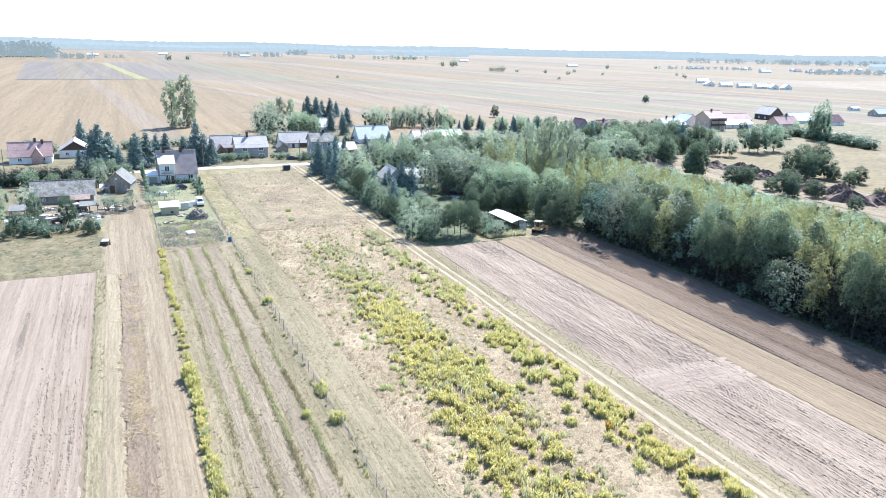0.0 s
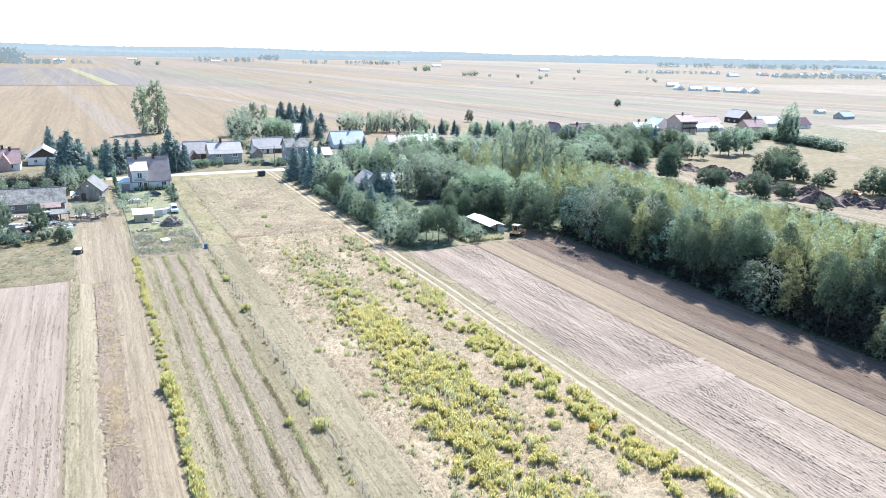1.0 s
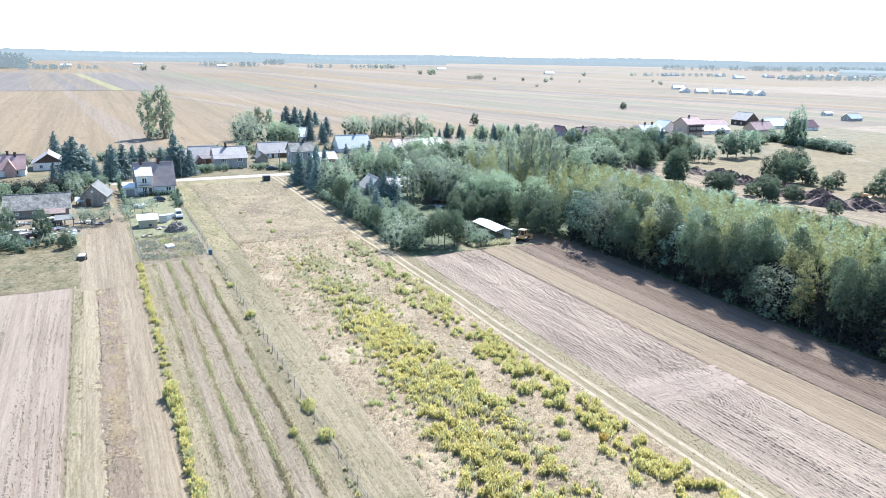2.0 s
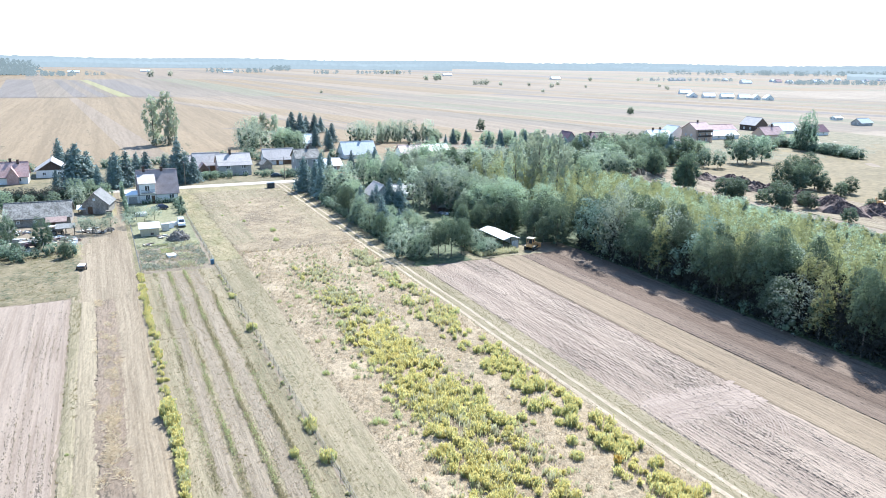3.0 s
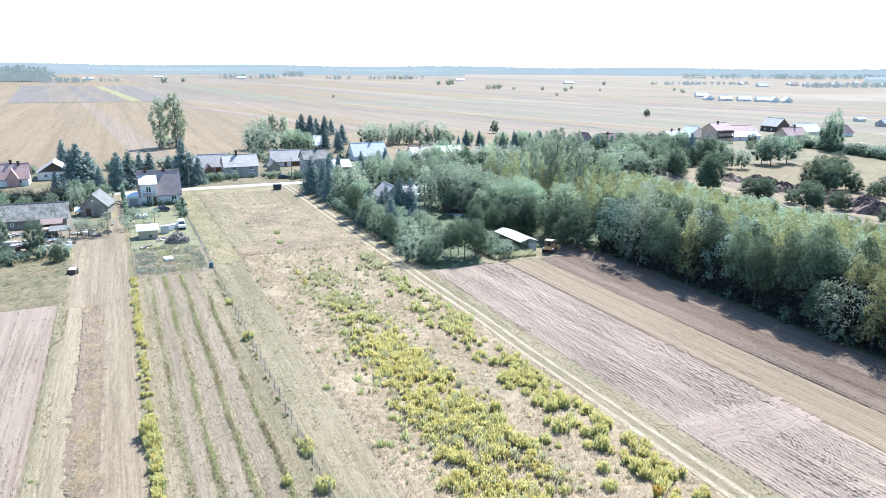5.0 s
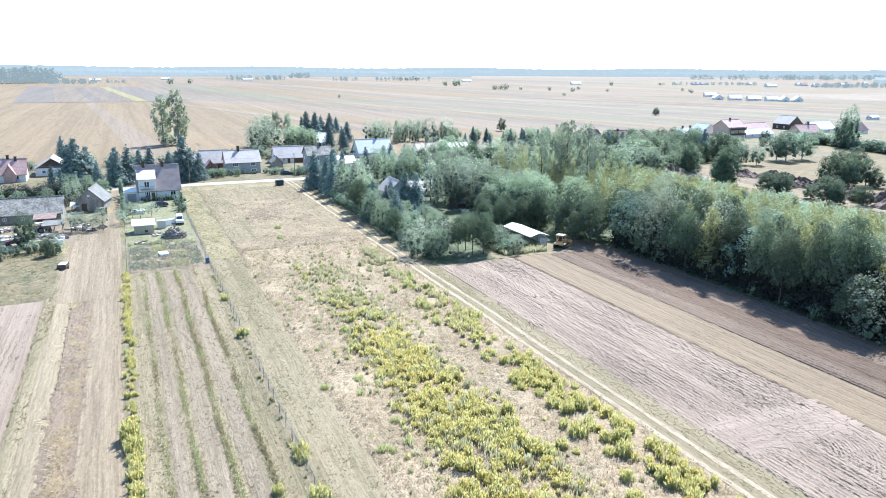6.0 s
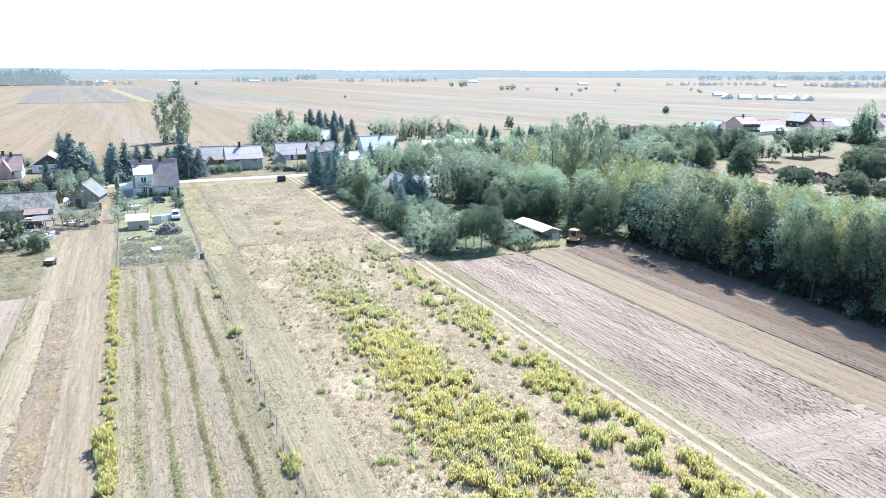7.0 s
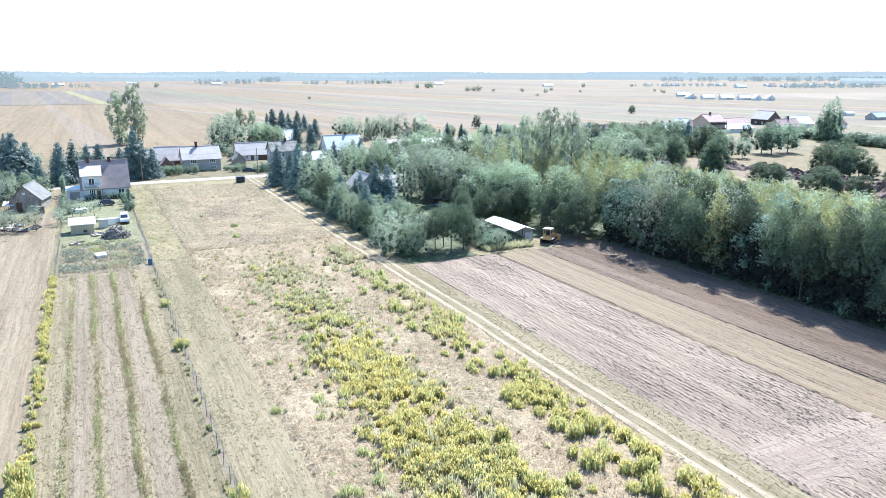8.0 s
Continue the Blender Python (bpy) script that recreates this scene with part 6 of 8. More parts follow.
def goldenrod(x, y, k, s=1.0, label="", group="goldenrod clumps in the meadow"):
    ob = thing("goldenrod", pose(x, y, 0.03, 0, 0, (x * 131 + y * 57) % 360) @ Matrix.Diagonal((s, s, s, 1)), label or "bushy goldenrod clump with yellow blooms", "plant", group)
    part("foliage", ROD[k][0], None, ob)
    tagged(part("bloom", ROD[k][1], None, ob, "yellow bloom"), kind="stuff")


# single clumps that stand apart
for n, (x, y, s) in enumerate(((43.3, 76.9, 1.0), (44.6, 75.9, 0.9), (46.4, 75.4, 0.8), (44.0, 72.8, 0.7), (44.0, 70.0, 1.0), (44.5, 68.2, 0.9), (42.9, 63.8, 1.15), (40.1, 62.4, 0.95), (37.4, 63.2, 1.0), (38.0, 61.7, 1.0), (40.7, 60.9, 0.6), (44.7, 59.0, 1.0), (43.5, 59.6, 0.7), (44.7, 61.8, 1.0), (46.3, 68.3, 1.0), (48.1, 66.2, 0.8), (47.6, 63.8, 0.8),
                               (38.7, 70.4, 0.9), (37.7, 67.9, 1.0), (44.7, 82.1, 1.0), (46.6, 81.1, 0.9), (44.8, 77.2, 0.8), (45.6, 69.4, 0.9), (46.0, 61.2, 1.0), (48.0, 59.0, 0.9), (42.3, 55.5, 1.0), (45.2, 54.3, 0.9), (47.0, 52.0, 0.9), (41.0, 52.8, 0.8),
                               (3.1, 79.9, 1.3), (3.3, 77.8, 1.1), (17.4, 71.0, 1.1), (17.2, 63.3, 1.0), (17.3, 69.9, 0.7), (14.2, 65.5, 0.8), (17.0, 103.8, 0.8), (17.1, 120.6, 0.7), (17.6, 104.1, 0.8))):
    goldenrod(x, y, n % 3 if n % 4 else 4, s)
flower = thing("flower_clump", pose(43.9, 49.8, 0.03), "bushy clump with orange-yellow flowers in dry grass", "plant")
g, b = clump_parts(np.random.default_rng(140), 0.6, 1.05, 80, 0.8, 0.16)
part("foliage", soup("foliage", *g, M_WEED), None, flower)
tagged(part("bloom", soup("bloom", *b, M_MARIGOLD), None, flower, "orange bloom"), kind="stuff")
# small dull weeds
for n, (x, y, s) in enumerate(((24.5, 68.4, 0.8), (25.3, 68.0, 0.6), (27.2, 68.9, 0.7), (24.3, 71.2, 0.4), (27.0, 83.9, 0.6), (26.2, 80.6, 0.6), (29.6, 74.3, 0.6), (27.5, 73.2, 0.7), (29.6, 94.2, 0.5), (23.6, 131.4, 0.5), (23.9, 114.9, 0.55), (27.4, 115.9, 0.7), (25.1, 111.7, 0.5), (27.3, 105.1, 0.5), (30.1, 100.1, 0.9), (27.1, 102.2, 0.45), (25.0, 94.9, 0.5), (27.7, 90.7, 0.6), (23.0, 83.7, 0.6),
                               (27.1, 84.4, 0.6), (39.0, 111.2, 0.7), (-7.3, 75.1, 0.3), (33, 158, 0.9), (34.5, 168, 0.9), (30, 181, 0.6), (40, 176, 0.5), (26, 190, 0.5), (43, 196, 0.5), (36, 205, 0.5))):
    goldenrod(x, y, 3, s, "low grey-green weed tuft in dry grass", "weed tufts in the meadow")


def goldenrod_mass():
    """The dense stand in the meadow and the strip along the track."""
    rng = np.random.default_rng(21)
    ys = [20, 45, 50, 60, 72, 86, 105, 121, 133]
    left = [25.5, 26.2, 26.6, 27.2, 28.6, 28.4, 30.6, 29.8, 30.8]
    right = [37.5, 37.5, 38.0, 38.0, 37.8, 38.3, 37.6, 37.8, 37.0]
    greens, golds, pale = [], [], []

    def add(x, y, s, bloom, stems):
        g, b = clump_parts(rng, 0.75 * s, 1.15 * s, stems, bloom, 0.145)
        (greens if bloom > 0.35 or (bloom > 0.06 and rng.random() < 0.5) else pale).append((g[0] + [x, y, 0.02], g[1]))
        if len(b[0]):
            golds.append((b[0] + [x, y, 0.02], b[1]))
    n = 0
    while n < 1150:
        y = rng.uniform(35, 134)
        a, b = np.interp(y, ys, left), np.interp(y, ys, right)
        x = rng.uniform(a, b)
        edge = min(x - a, b - x) / (b - a) * 2
        gap = noise.noise(Vector((x * 0.22, y * 0.12, 3))) + 0.7 * noise.noise(Vector((x * 0.55, y * 0.3, 13)))
        far = max(0.0, (y - 85) / 50)
        if rng.random() > (0.2 + edge) * (0.85 + 0.9 * gap - 0.75 * far):
            continue
        yellow = noise.noise(Vector((x * 0.15, y * 0.1, 9))) * 0.8 + 0.78 - far * 0.85
        add(x, y, rng.uniform(0.45, 1.0) * (1 - 0.25 * far), 0.04 if rng.random() < 0.3 + 0.4 * far else float(np.clip(yellow + 0.12, 0.15, 0.95)), 24)
        n += 1
    n = 0
    while n < 430:
        y = rng.uniform(35, 142)
        x = rng.triangular(41.5, 47.4, 49.4)
        if rng.random() > 0.4 + 1.2 * noise.noise(Vector((x * 0.4, y * 0.14, 5))):
            continue
        add(x, y, rng.uniform(0.5, 0.95), float(np.clip(0.62 - (y - 60) / 115, 0.03, 0.9)), 30)
        n += 1
    # paler growth at the ragged margin of the stand
    for _ in range(520):
        y = rng.uniform(38, 142)
        a, b = np.interp(y, ys, left), np.interp(y, ys, right)
        add((a if rng.random() < 0.45 else b) + rng.normal(0, 1.3), y, rng.uniform(0.3, 0.7), 0.25 if rng.random() < 0.4 and y < 110 else 0.02, 14)
    # sparse weeds over the rest of the meadow
    n = 0
    while n < 420:
        y, x = rng.uniform(40, 150), rng.uniform(23.5, 47)
        if noise.noise(Vector((x * 0.2, y * 0.1, 15))) < 0.0 and y < 100:
            continue
        add(x, y, rng.uniform(0.25, 0.5), 0.0 if y < 120 else 0.06, 14)
        n += 1
    # the yellow row beside the lane, thin in its middle, and tufts along the wire fence
    n = 0
    while n < 420:
        y = rng.uniform(38, 141)
        if rng.random() > (0.18 if 84 < y < 97 else 0.9) * (0.75 + 0.9 * noise.noise(Vector((1.3, y * 0.22, 2)))):
            continue
        add(3.35 + rng.normal(0, 0.24), y, rng.uniform(0.3, 0.62) * (1.25 if y < 83 else 0.95), 0.6 if rng.random() < 0.6 else 0.1, 18)
        n += 1
    for _ in range(150):
        y = rng.uniform(40, 140)
        if noise.noise(Vector((7.3, y * 0.2, 2))) > -0.05:
            add(16.95 + rng.normal(0, 0.22), y, rng.uniform(0.2, 0.42), 0.15 if rng.random() < 0.3 else 0.02, 12)
    for name, lots, m, lb in (("goldenrod_stand", greens, M_WEED, "dense stand of green goldenrod stems"), ("goldenrod_blooms", golds, M_GOLD, "yellow bloom of the goldenrod stand"), ("dry_weeds", pale, M_PALEWEED, "pale dry weeds between the goldenrod")):
        ob = new(name, soup(name, *joined(lots), m))
        tagged(ob, lb, "plants", kind="stuff")


goldenrod_mass()


def grass(name, label, material, n, area, h, width, seed, keep=None, lean=0.35, base=0.02):
    rng = np.random.default_rng(seed)
    x0, x1, y0, y1 = area
    x, y = rng.uniform(x0, x1, n), rng.uniform(y0, y1, n)
    if keep is not None:
        ok = np.array([keep(a, b) for a, b in zip(x, y)])
        x, y = x[ok], y[ok]
    P = np.repeat(np.stack([x, y, 0 * x + base], 1), 3, 0) + np.concatenate([rng.normal(0, width * 1.4, (len(x) * 3, 2)), np.zeros((len(x) * 3, 1))], 1)
    hh = np.repeat(h * rng.uniform(0.6, 1.3, len(x)), 3)
    V, F, _ = blades(P, hh, lean, width, rng, 0.5)
    ob = new(name, soup(name, V, F, material))
    return tagged(ob, label, "grass", kind="stuff")


grass("dry_grass", "tall buff dry grass of the meadow", M_STRAW, 36000, (23.3, 49.6, 40, 152), 0.34, 0.028, 31, lambda a, b: noise.noise(Vector((a * 0.25, b * 0.15, 1))) > -0.25)
grass("dry_grass", "short parched grass of the upper meadow", M_STRAW, 4000, (23.3, 49.6, 152, 226), 0.22, 0.06, 32)
grass("dry_grass", "withered grass lying in tufts beside the lane", M_BLOND, 15000, (-4.6, -1.5, 30, 128), 0.24, 0.035, 33, lambda a, b: noise.noise(Vector((a * 0.5, b * 0.09, 4))) + 0.9 * noise.noise(Vector((a * 0.9, b * 0.4, 6))) > 0.38, 1.5)
grass("withered_grass", "blond withered grass fallen in heaps beside the lane", M_BLOND, 14000, (-4.2, -1.8, 44, 127), 0.15, 0.03, 44, lambda a, b: noise.noise(Vector((a * 0.35, b * 0.07, 24))) + 0.8 * noise.noise(Vector((a * 0.8, b * 0.3, 9))) > 0.24, 1.3, 0.06)
grass("mown_grass", "short mown grass between the fence and meadow", M_CROP, 9000, (17.2, 23.2, 45, 230), 0.12, 0.045, 34, lambda a, b: noise.noise(Vector((a * 0.5, b * 0.2, 4))) > -0.15)
grass("cut_grass", "cut grass lying between the crop rows", M_STRAW, 12000, (2.5, 17.0, 40, 141), 0.06, 0.05, 35, lambda a, b: noise.noise(Vector((a * 1.2, b * 0.3, 4))) > -0.2, 1.0, 0.05)
grass("green_grass", "green grass strip along the harrowed field", M_CROP, 4200, (-8.1, -6.5, 30, 138), 0.12, 0.04, 36, lambda a, b: noise.noise(Vector((a * 0.5, b * 0.07, 14))) + 0.5 * noise.noise(Vector((a * 1.5, b * 0.6, 2))) > 0.08)
grass("meadow_grass", "green grass round the parched upper meadow", M_CROP, 9000, (23.2, 49.4, 180, 227), 0.16, 0.07, 45, lambda a, b: noise.noise(Vector((a * 0.12, b * 0.06, 3))) + 0.9 * (abs(a - 37) / 13) ** 2 + 0.8 * max(0, b - 212) / 14 > 0.42)
grass("verge_grass", "grass between and beside the wheel ruts", M_CROP, 9000, (49.6, 54.8, 30, 234), 0.08, 0.04, 37, lambda a, b: (a < 50.3 or a > 52.25) or (50.65 < a < 51.85 and noise.noise(Vector((a, b * 0.3, 8))) > 0.0))
grass("weeds", "rough weeds in the patch by the farm yard", M_CROP, 9000, (-60, -8.4, 131, 168), 0.2, 0.06, 38, lambda a, b: noise.noise(Vector((a * 0.12, b * 0.15, 6))) > -0.05)
grass("weeds", "green weeds beside the end of the lane", M_HEDGE, 800, (-13, -8.0, 139, 152), 0.16, 0.06, 46, lambda a, b: noise.noise(Vector((a * 0.4, b * 0.3, 6))) > 0.0)
grass("yard_grass", "rough grass at the corner beside the shed", M_PALEWEED, 3200, (69.5, 79.5, 127.6, 137), 0.8, 0.06, 39, lambda a, b: noise.noise(Vector((a * 0.3, b * 0.3, 2))) > -0.15)


grass("straw_litter", "straw and small weeds on the bare strips", M_STRAW, 5200, (6.5, 14.3, 40, 140), 0.05, 0.05, 41, lambda a, b: noise.noise(Vector((a * 1.5, b * 0.5, 4))) > -0.05, 1.2, 0.105)
grass("low_weeds", "small green weeds on the bare strips", M_CROP, 3000, (2.6, 16.9, 40, 140), 0.08, 0.05, 42, lambda a, b: noise.noise(Vector((a * 1.2, b * 0.25, 9))) > 0.05, 0.5, 0.09)


def garden_greens():
    """Untidy growth over the kitchen garden and the plot edges."""
    rng = np.random.default_rng(90)
    for name, material, n, seed, label in (("garden_greens", M_PALEWEED, 1500, 3, "pale straggling greens in the kitchen garden"), ("garden_greens", M_CROP, 1500, 8, "green straggling leaves in the kitchen garden"), ("garden_greens", M_CABBAGE, 2200, 12, "grey-green leafy clumps in the kitchen garden")):
        x, y = rng.uniform(3.9, 16.6, n * 3), rng.uniform(142.4, 165, n * 3)
        v = np.array([noise.noise(Vector((a * 0.45, b * 0.45, seed))) for a, b in zip(x, y)])
        ok = np.where(v > 0.08)[0][:n]
        P = np.stack([x[ok], y[ok], 0.08 + v[ok] * rng.uniform(0.2, 1.6, len(ok))], 1)
        V, F = leaf_soup(P, np.tile([0, 0, 1.0], (len(ok), 1)), 0.12, rng, 0.7, 0.7)
        tagged(new(name, soup(name, V, F, material)), label, "plants", kind="stuff")


garden_greens()


def crop_row(x, seed, h, dense):
    rng = np.random.default_rng(seed)
    ys = rng.uniform(30, 141, int(111 * dense * 2.2))
    vigour = np.array([noise.noise(Vector((x, y * 0.13, seed))) + 0.6 * noise.noise(Vector((x, y * 0.9, seed))) for y in ys])
    ok = vigour > rng.uniform(-0.9, 0.35, len(ys)) + np.clip((ys - 95) / 120, 0, 0.4)
    ys, vigour = ys[ok], vigour[ok]
    n = len(ys)
    P = np.stack([x + rng.normal(0, 0.17, n) + 0.1 * np.sin(ys * 0.21), ys, 0.04 + rng.uniform(0, 1, n) * h * (1.0 + 0.8 * np.clip(vigour, -0.5, 1))], 1)
    V, F = leaf_soup(P, np.tile([0, 0, 0.9], (n, 1)), 0.085, rng, 0.7, 0.8)
    B = P[::3].copy()
    B[:, 2] = 0.02
    V2, F2, _ = blades(B, h * 1.3, 0.3, 0.03, rng, 0.6)
    green = np.array([noise.noise(Vector((x * 3, y * 0.09, 7))) + 0.25 * noise.noise(Vector((x, y * 1.3, 7))) for y in ys]) > 0.05
    root = thing("crop_row", pose(0, 0, 0), "row of low half-withered berry plants", "crop row", "crop rows in the plot")
    for keep, m in ((green, M_WEED), (~green, M_CROP)):
        Q = V.reshape(-1, 4, 3)[keep].reshape(-1, 3)
        tagged(part("foliage", soup("foliage", Q, np.arange(len(Q)).reshape(-1, 4), m), None, root), kind="stuff")
    tagged(part("stalk", soup("stalk", V2, F2, M_CROP), None, root), kind="stuff")


for k, x in enumerate((5.95, 8.5, 11.3, 14.35)):
    crop_row(x, k + 50, (0.22, 0.3, 0.38, 0.36)[k], (14, 20, 24, 22)[k])


def clods(x0, x1, n, gap, material, label, seed):
    """Clods turned up along the furrows of a field."""
    rng = np.random.default_rng(seed)
    x, y = rng.uniform(x0, x1, n * 3), rng.uniform(30, 125, n * 3)
    keep = np.array([noise.noise(Vector((a * 0.25, b * 0.06, 4))) + 0.6 * noise.noise(Vector((a * 0.9, b * 0.2, 8))) for a, b in zip(x, y)]) > rng.uniform(-0.45, 0.6, n * 3)
    x, y = x[keep][:n], y[keep][:n]
    n = len(x)
    x = np.round(x / gap) * gap + rng.normal(0, 0.1, n) + 0.35 * np.sin(y * 0.11)
    s = 0.025 + 0.085 * rng.random(n) ** 2.2
    O = np.array([(0.8, 0, 0), (-0.8, 0, 0), (0, 3.0, 0), (0, -3.0, 0), (0, 0, 0.8), (0, 0, -0.8)], float)
    V = (O[None] * s[:, None, None] * rng.uniform(0.6, 1.3, (n, 6, 1)) + np.stack([x, y, 0 * x + 0.09], 1)[:, None]).reshape(-1, 3)
    T = np.array([(0, 2, 4), (2, 1, 4), (1, 3, 4), (3, 0, 4), (2, 0, 5), (1, 2, 5), (3, 1, 5), (0, 3, 5)])
    F = (T[None] + (np.arange(n) * 6)[:, None, None]).reshape(-1, 3)
    ob = new("earth_clods", soup("earth_clods", V, F, material))
    tagged(ob, label, "earth", kind="stuff")


clods(55, 70, 9000, 0.56, M_PLOUGH, "dry earth clods on the ploughed field", 61)
clods(-13.5, -8.7, 2600, 0.75, M_GREYSOIL, "small dark clods along the edge of the harrowed field", 62)


sheet("turning_place", 55.6, 70.6, 54.2, 60.4, 0.105, M_TURNED, "smooth trampled place where machines turned", "field", (0.5, 0.25), 0.9, None, 70)


def turning_marks():
    """Low curved ridges where the machines turned across the field."""
    rng = random.Random(77)

    def ridge(pts, r):
        bm = bmesh.new()
        n = len(pts) - 1
        tube(bm, [(x, y, 0.0) for x, y in pts], [0.02 + 2.0 * r * math.sin(math.pi * i / n) for i in range(n + 1)], 6)
        bm.transform(Matrix.Translation((0, 0, 0.110)) @ Matrix.Diagonal((1, 1, 0.24, 1)))
        solid("soil_ridge", bm, M_TURNED, "curved ridge of turned soil on the ploughed field", "soil ridge", "turning marks on the field")
    for k in range(48):
        x0 = rng.uniform(56, 66)
        y0 = 57.5 + rng.uniform(-2.6, 2.8) - (x0 - 56) * 0.1
        turn, bow, length = math.radians(rng.uniform(-38, 30)) + (y0 - 57) * 0.12, rng.uniform(-0.12, 0.12), rng.uniform(1.2, 4.2)
        pts, x, y = [], x0, y0
        for i in range(9):
            pts.append((x, y))
            x, y, turn = x + math.cos(turn) * length / 8, y + math.sin(turn) * length / 8, turn + bow
        ridge(pts, rng.uniform(0.03, 0.075))
    for k in range(16):
        r, a0, span = 6.5 + k * 0.36, math.radians(-rng.uniform(5, 25)), math.radians(-rng.uniform(25, 60))
        ridge([(58 + r * math.cos(a0 + span * i / 12), 56 + r * math.sin(a0 + span * i / 12)) for i in range(13)], rng.uniform(0.03, 0.06))


turning_marks()


def wire_fence(name, pts, post_h, gap, label, wires=(0.5, 0.95, 1.4), brace=0, thick=0.027):
    """Posts along a line of points, with wires."""
    root = thing(name, pose(0, 0, 0), label, "fence")
    rng = random.Random(len(pts) * 7 + int(post_h * 10))
    tops = []
    for a, b in zip(pts, pts[1:]):
        a, b = Vector((*a, 0)), Vector((*b, 0))
        n = max(1, round((b - a).length / gap))
        for k in range(n + 1):
            if k == 0 and tops:
                continue
            p = a.lerp(b, k / n)
            h = post_h * rng.uniform(0.9, 1.08)
            lean = Vector((rng.uniform(-0.06, 0.06), rng.uniform(-0.06, 0.06), h))
            bm = bmesh.new()
            tube(bm, [p - Vector((0, 0, 0.05)), p + lean], [thick, thick * 0.85], 6)
            if brace and k % brace == 0:
                tube(bm, [p + Vector((0.1, 0.9, 0.0)), p + lean * 0.7], [thick * 0.7, thick * 0.6], 5)
            part("post", bm, M_POST, root)
            tops.append(p)
    for z in wires:
        bm = bmesh.new()
        tube(bm, [p + Vector((0, 0, z)) for p in tops], [0.012] * len(tops), 3)
        part("wire", bm, M_WIRE, root)
    return root


wire_fence("wire_fence", [(17.2, 44), (17.2, 142)], 1.6, 3.0, "old wire fence of thin grey posts along the plot", brace=2)
wire_fence("garden_fence", [(17.3, 142.5), (17.3, 162), (17.3, 208)], 1.5, 2.4, "dark wire mesh fence beside the garden", wires=(0.2, 0.45, 0.7, 0.95, 1.2, 1.4))
wire_fence("garden_fence", [(3.5, 142.5), (3.5, 178), (3.5, 200)], 1.4, 2.6, "wire mesh fence along the lane", wires=(0.2, 0.5, 0.8, 1.1, 1.3))
wire_fence("wire_fence", [(3.3, 80), (3.3, 140)], 1.2, 5.0, "sparse low posts among the yellow row", wires=())

# ---- vehicles ----
def wheel(root, x, y, r, w, axis="y"):
    bm = bmesh.new()
    d = Vector((0, w / 2, 0)) if axis == "y" else Vector((w / 2, 0, 0))
    c = Vector((x, y, r))
    tube(bm, [c - d, c - d * 0.8, c + d * 0.8, c + d], [r * 0.9, r, r, r * 0.9], 14)
    tyre = part("wheel", bm, M_RUBBER, root)
    bm = bmesh.new()
    tube(bm, [c - d * 1.04, c + d * 1.04], [r * 0.58, r * 0.58], 10)
    part("rim", bm, M_STEEL, tyre)


def profile_body(pts, half, inset=0.0):
    """A body from a side outline (x, z), with flanks that lean in towards the top by inset."""
    bm = bmesh.new()
    zs = [p[1] for p in pts]
    lo, hi = min(zs), max(zs)
    ring = []
    for sgn in (-1, 1):
        ring.append([bm.verts.new((x, sgn * (half - inset * ((z - lo) / (hi - lo)) ** 2), z)) for x, z in pts])
    bm.faces.new(ring[0])
    bm.faces.new(ring[1][::-1])
    n = len(pts)
    for i in range(n):
        j = (i + 1) % n
        bm.faces.new((ring[0][i], ring[1][i], ring[1][j], ring[0][j]))
    bmesh.ops.recalc_face_normals(bm, faces=bm.faces)
    bmesh.ops.bevel(bm, geom=list(bm.edges), offset=0.04, segments=2, affect="EDGES")
    return bm


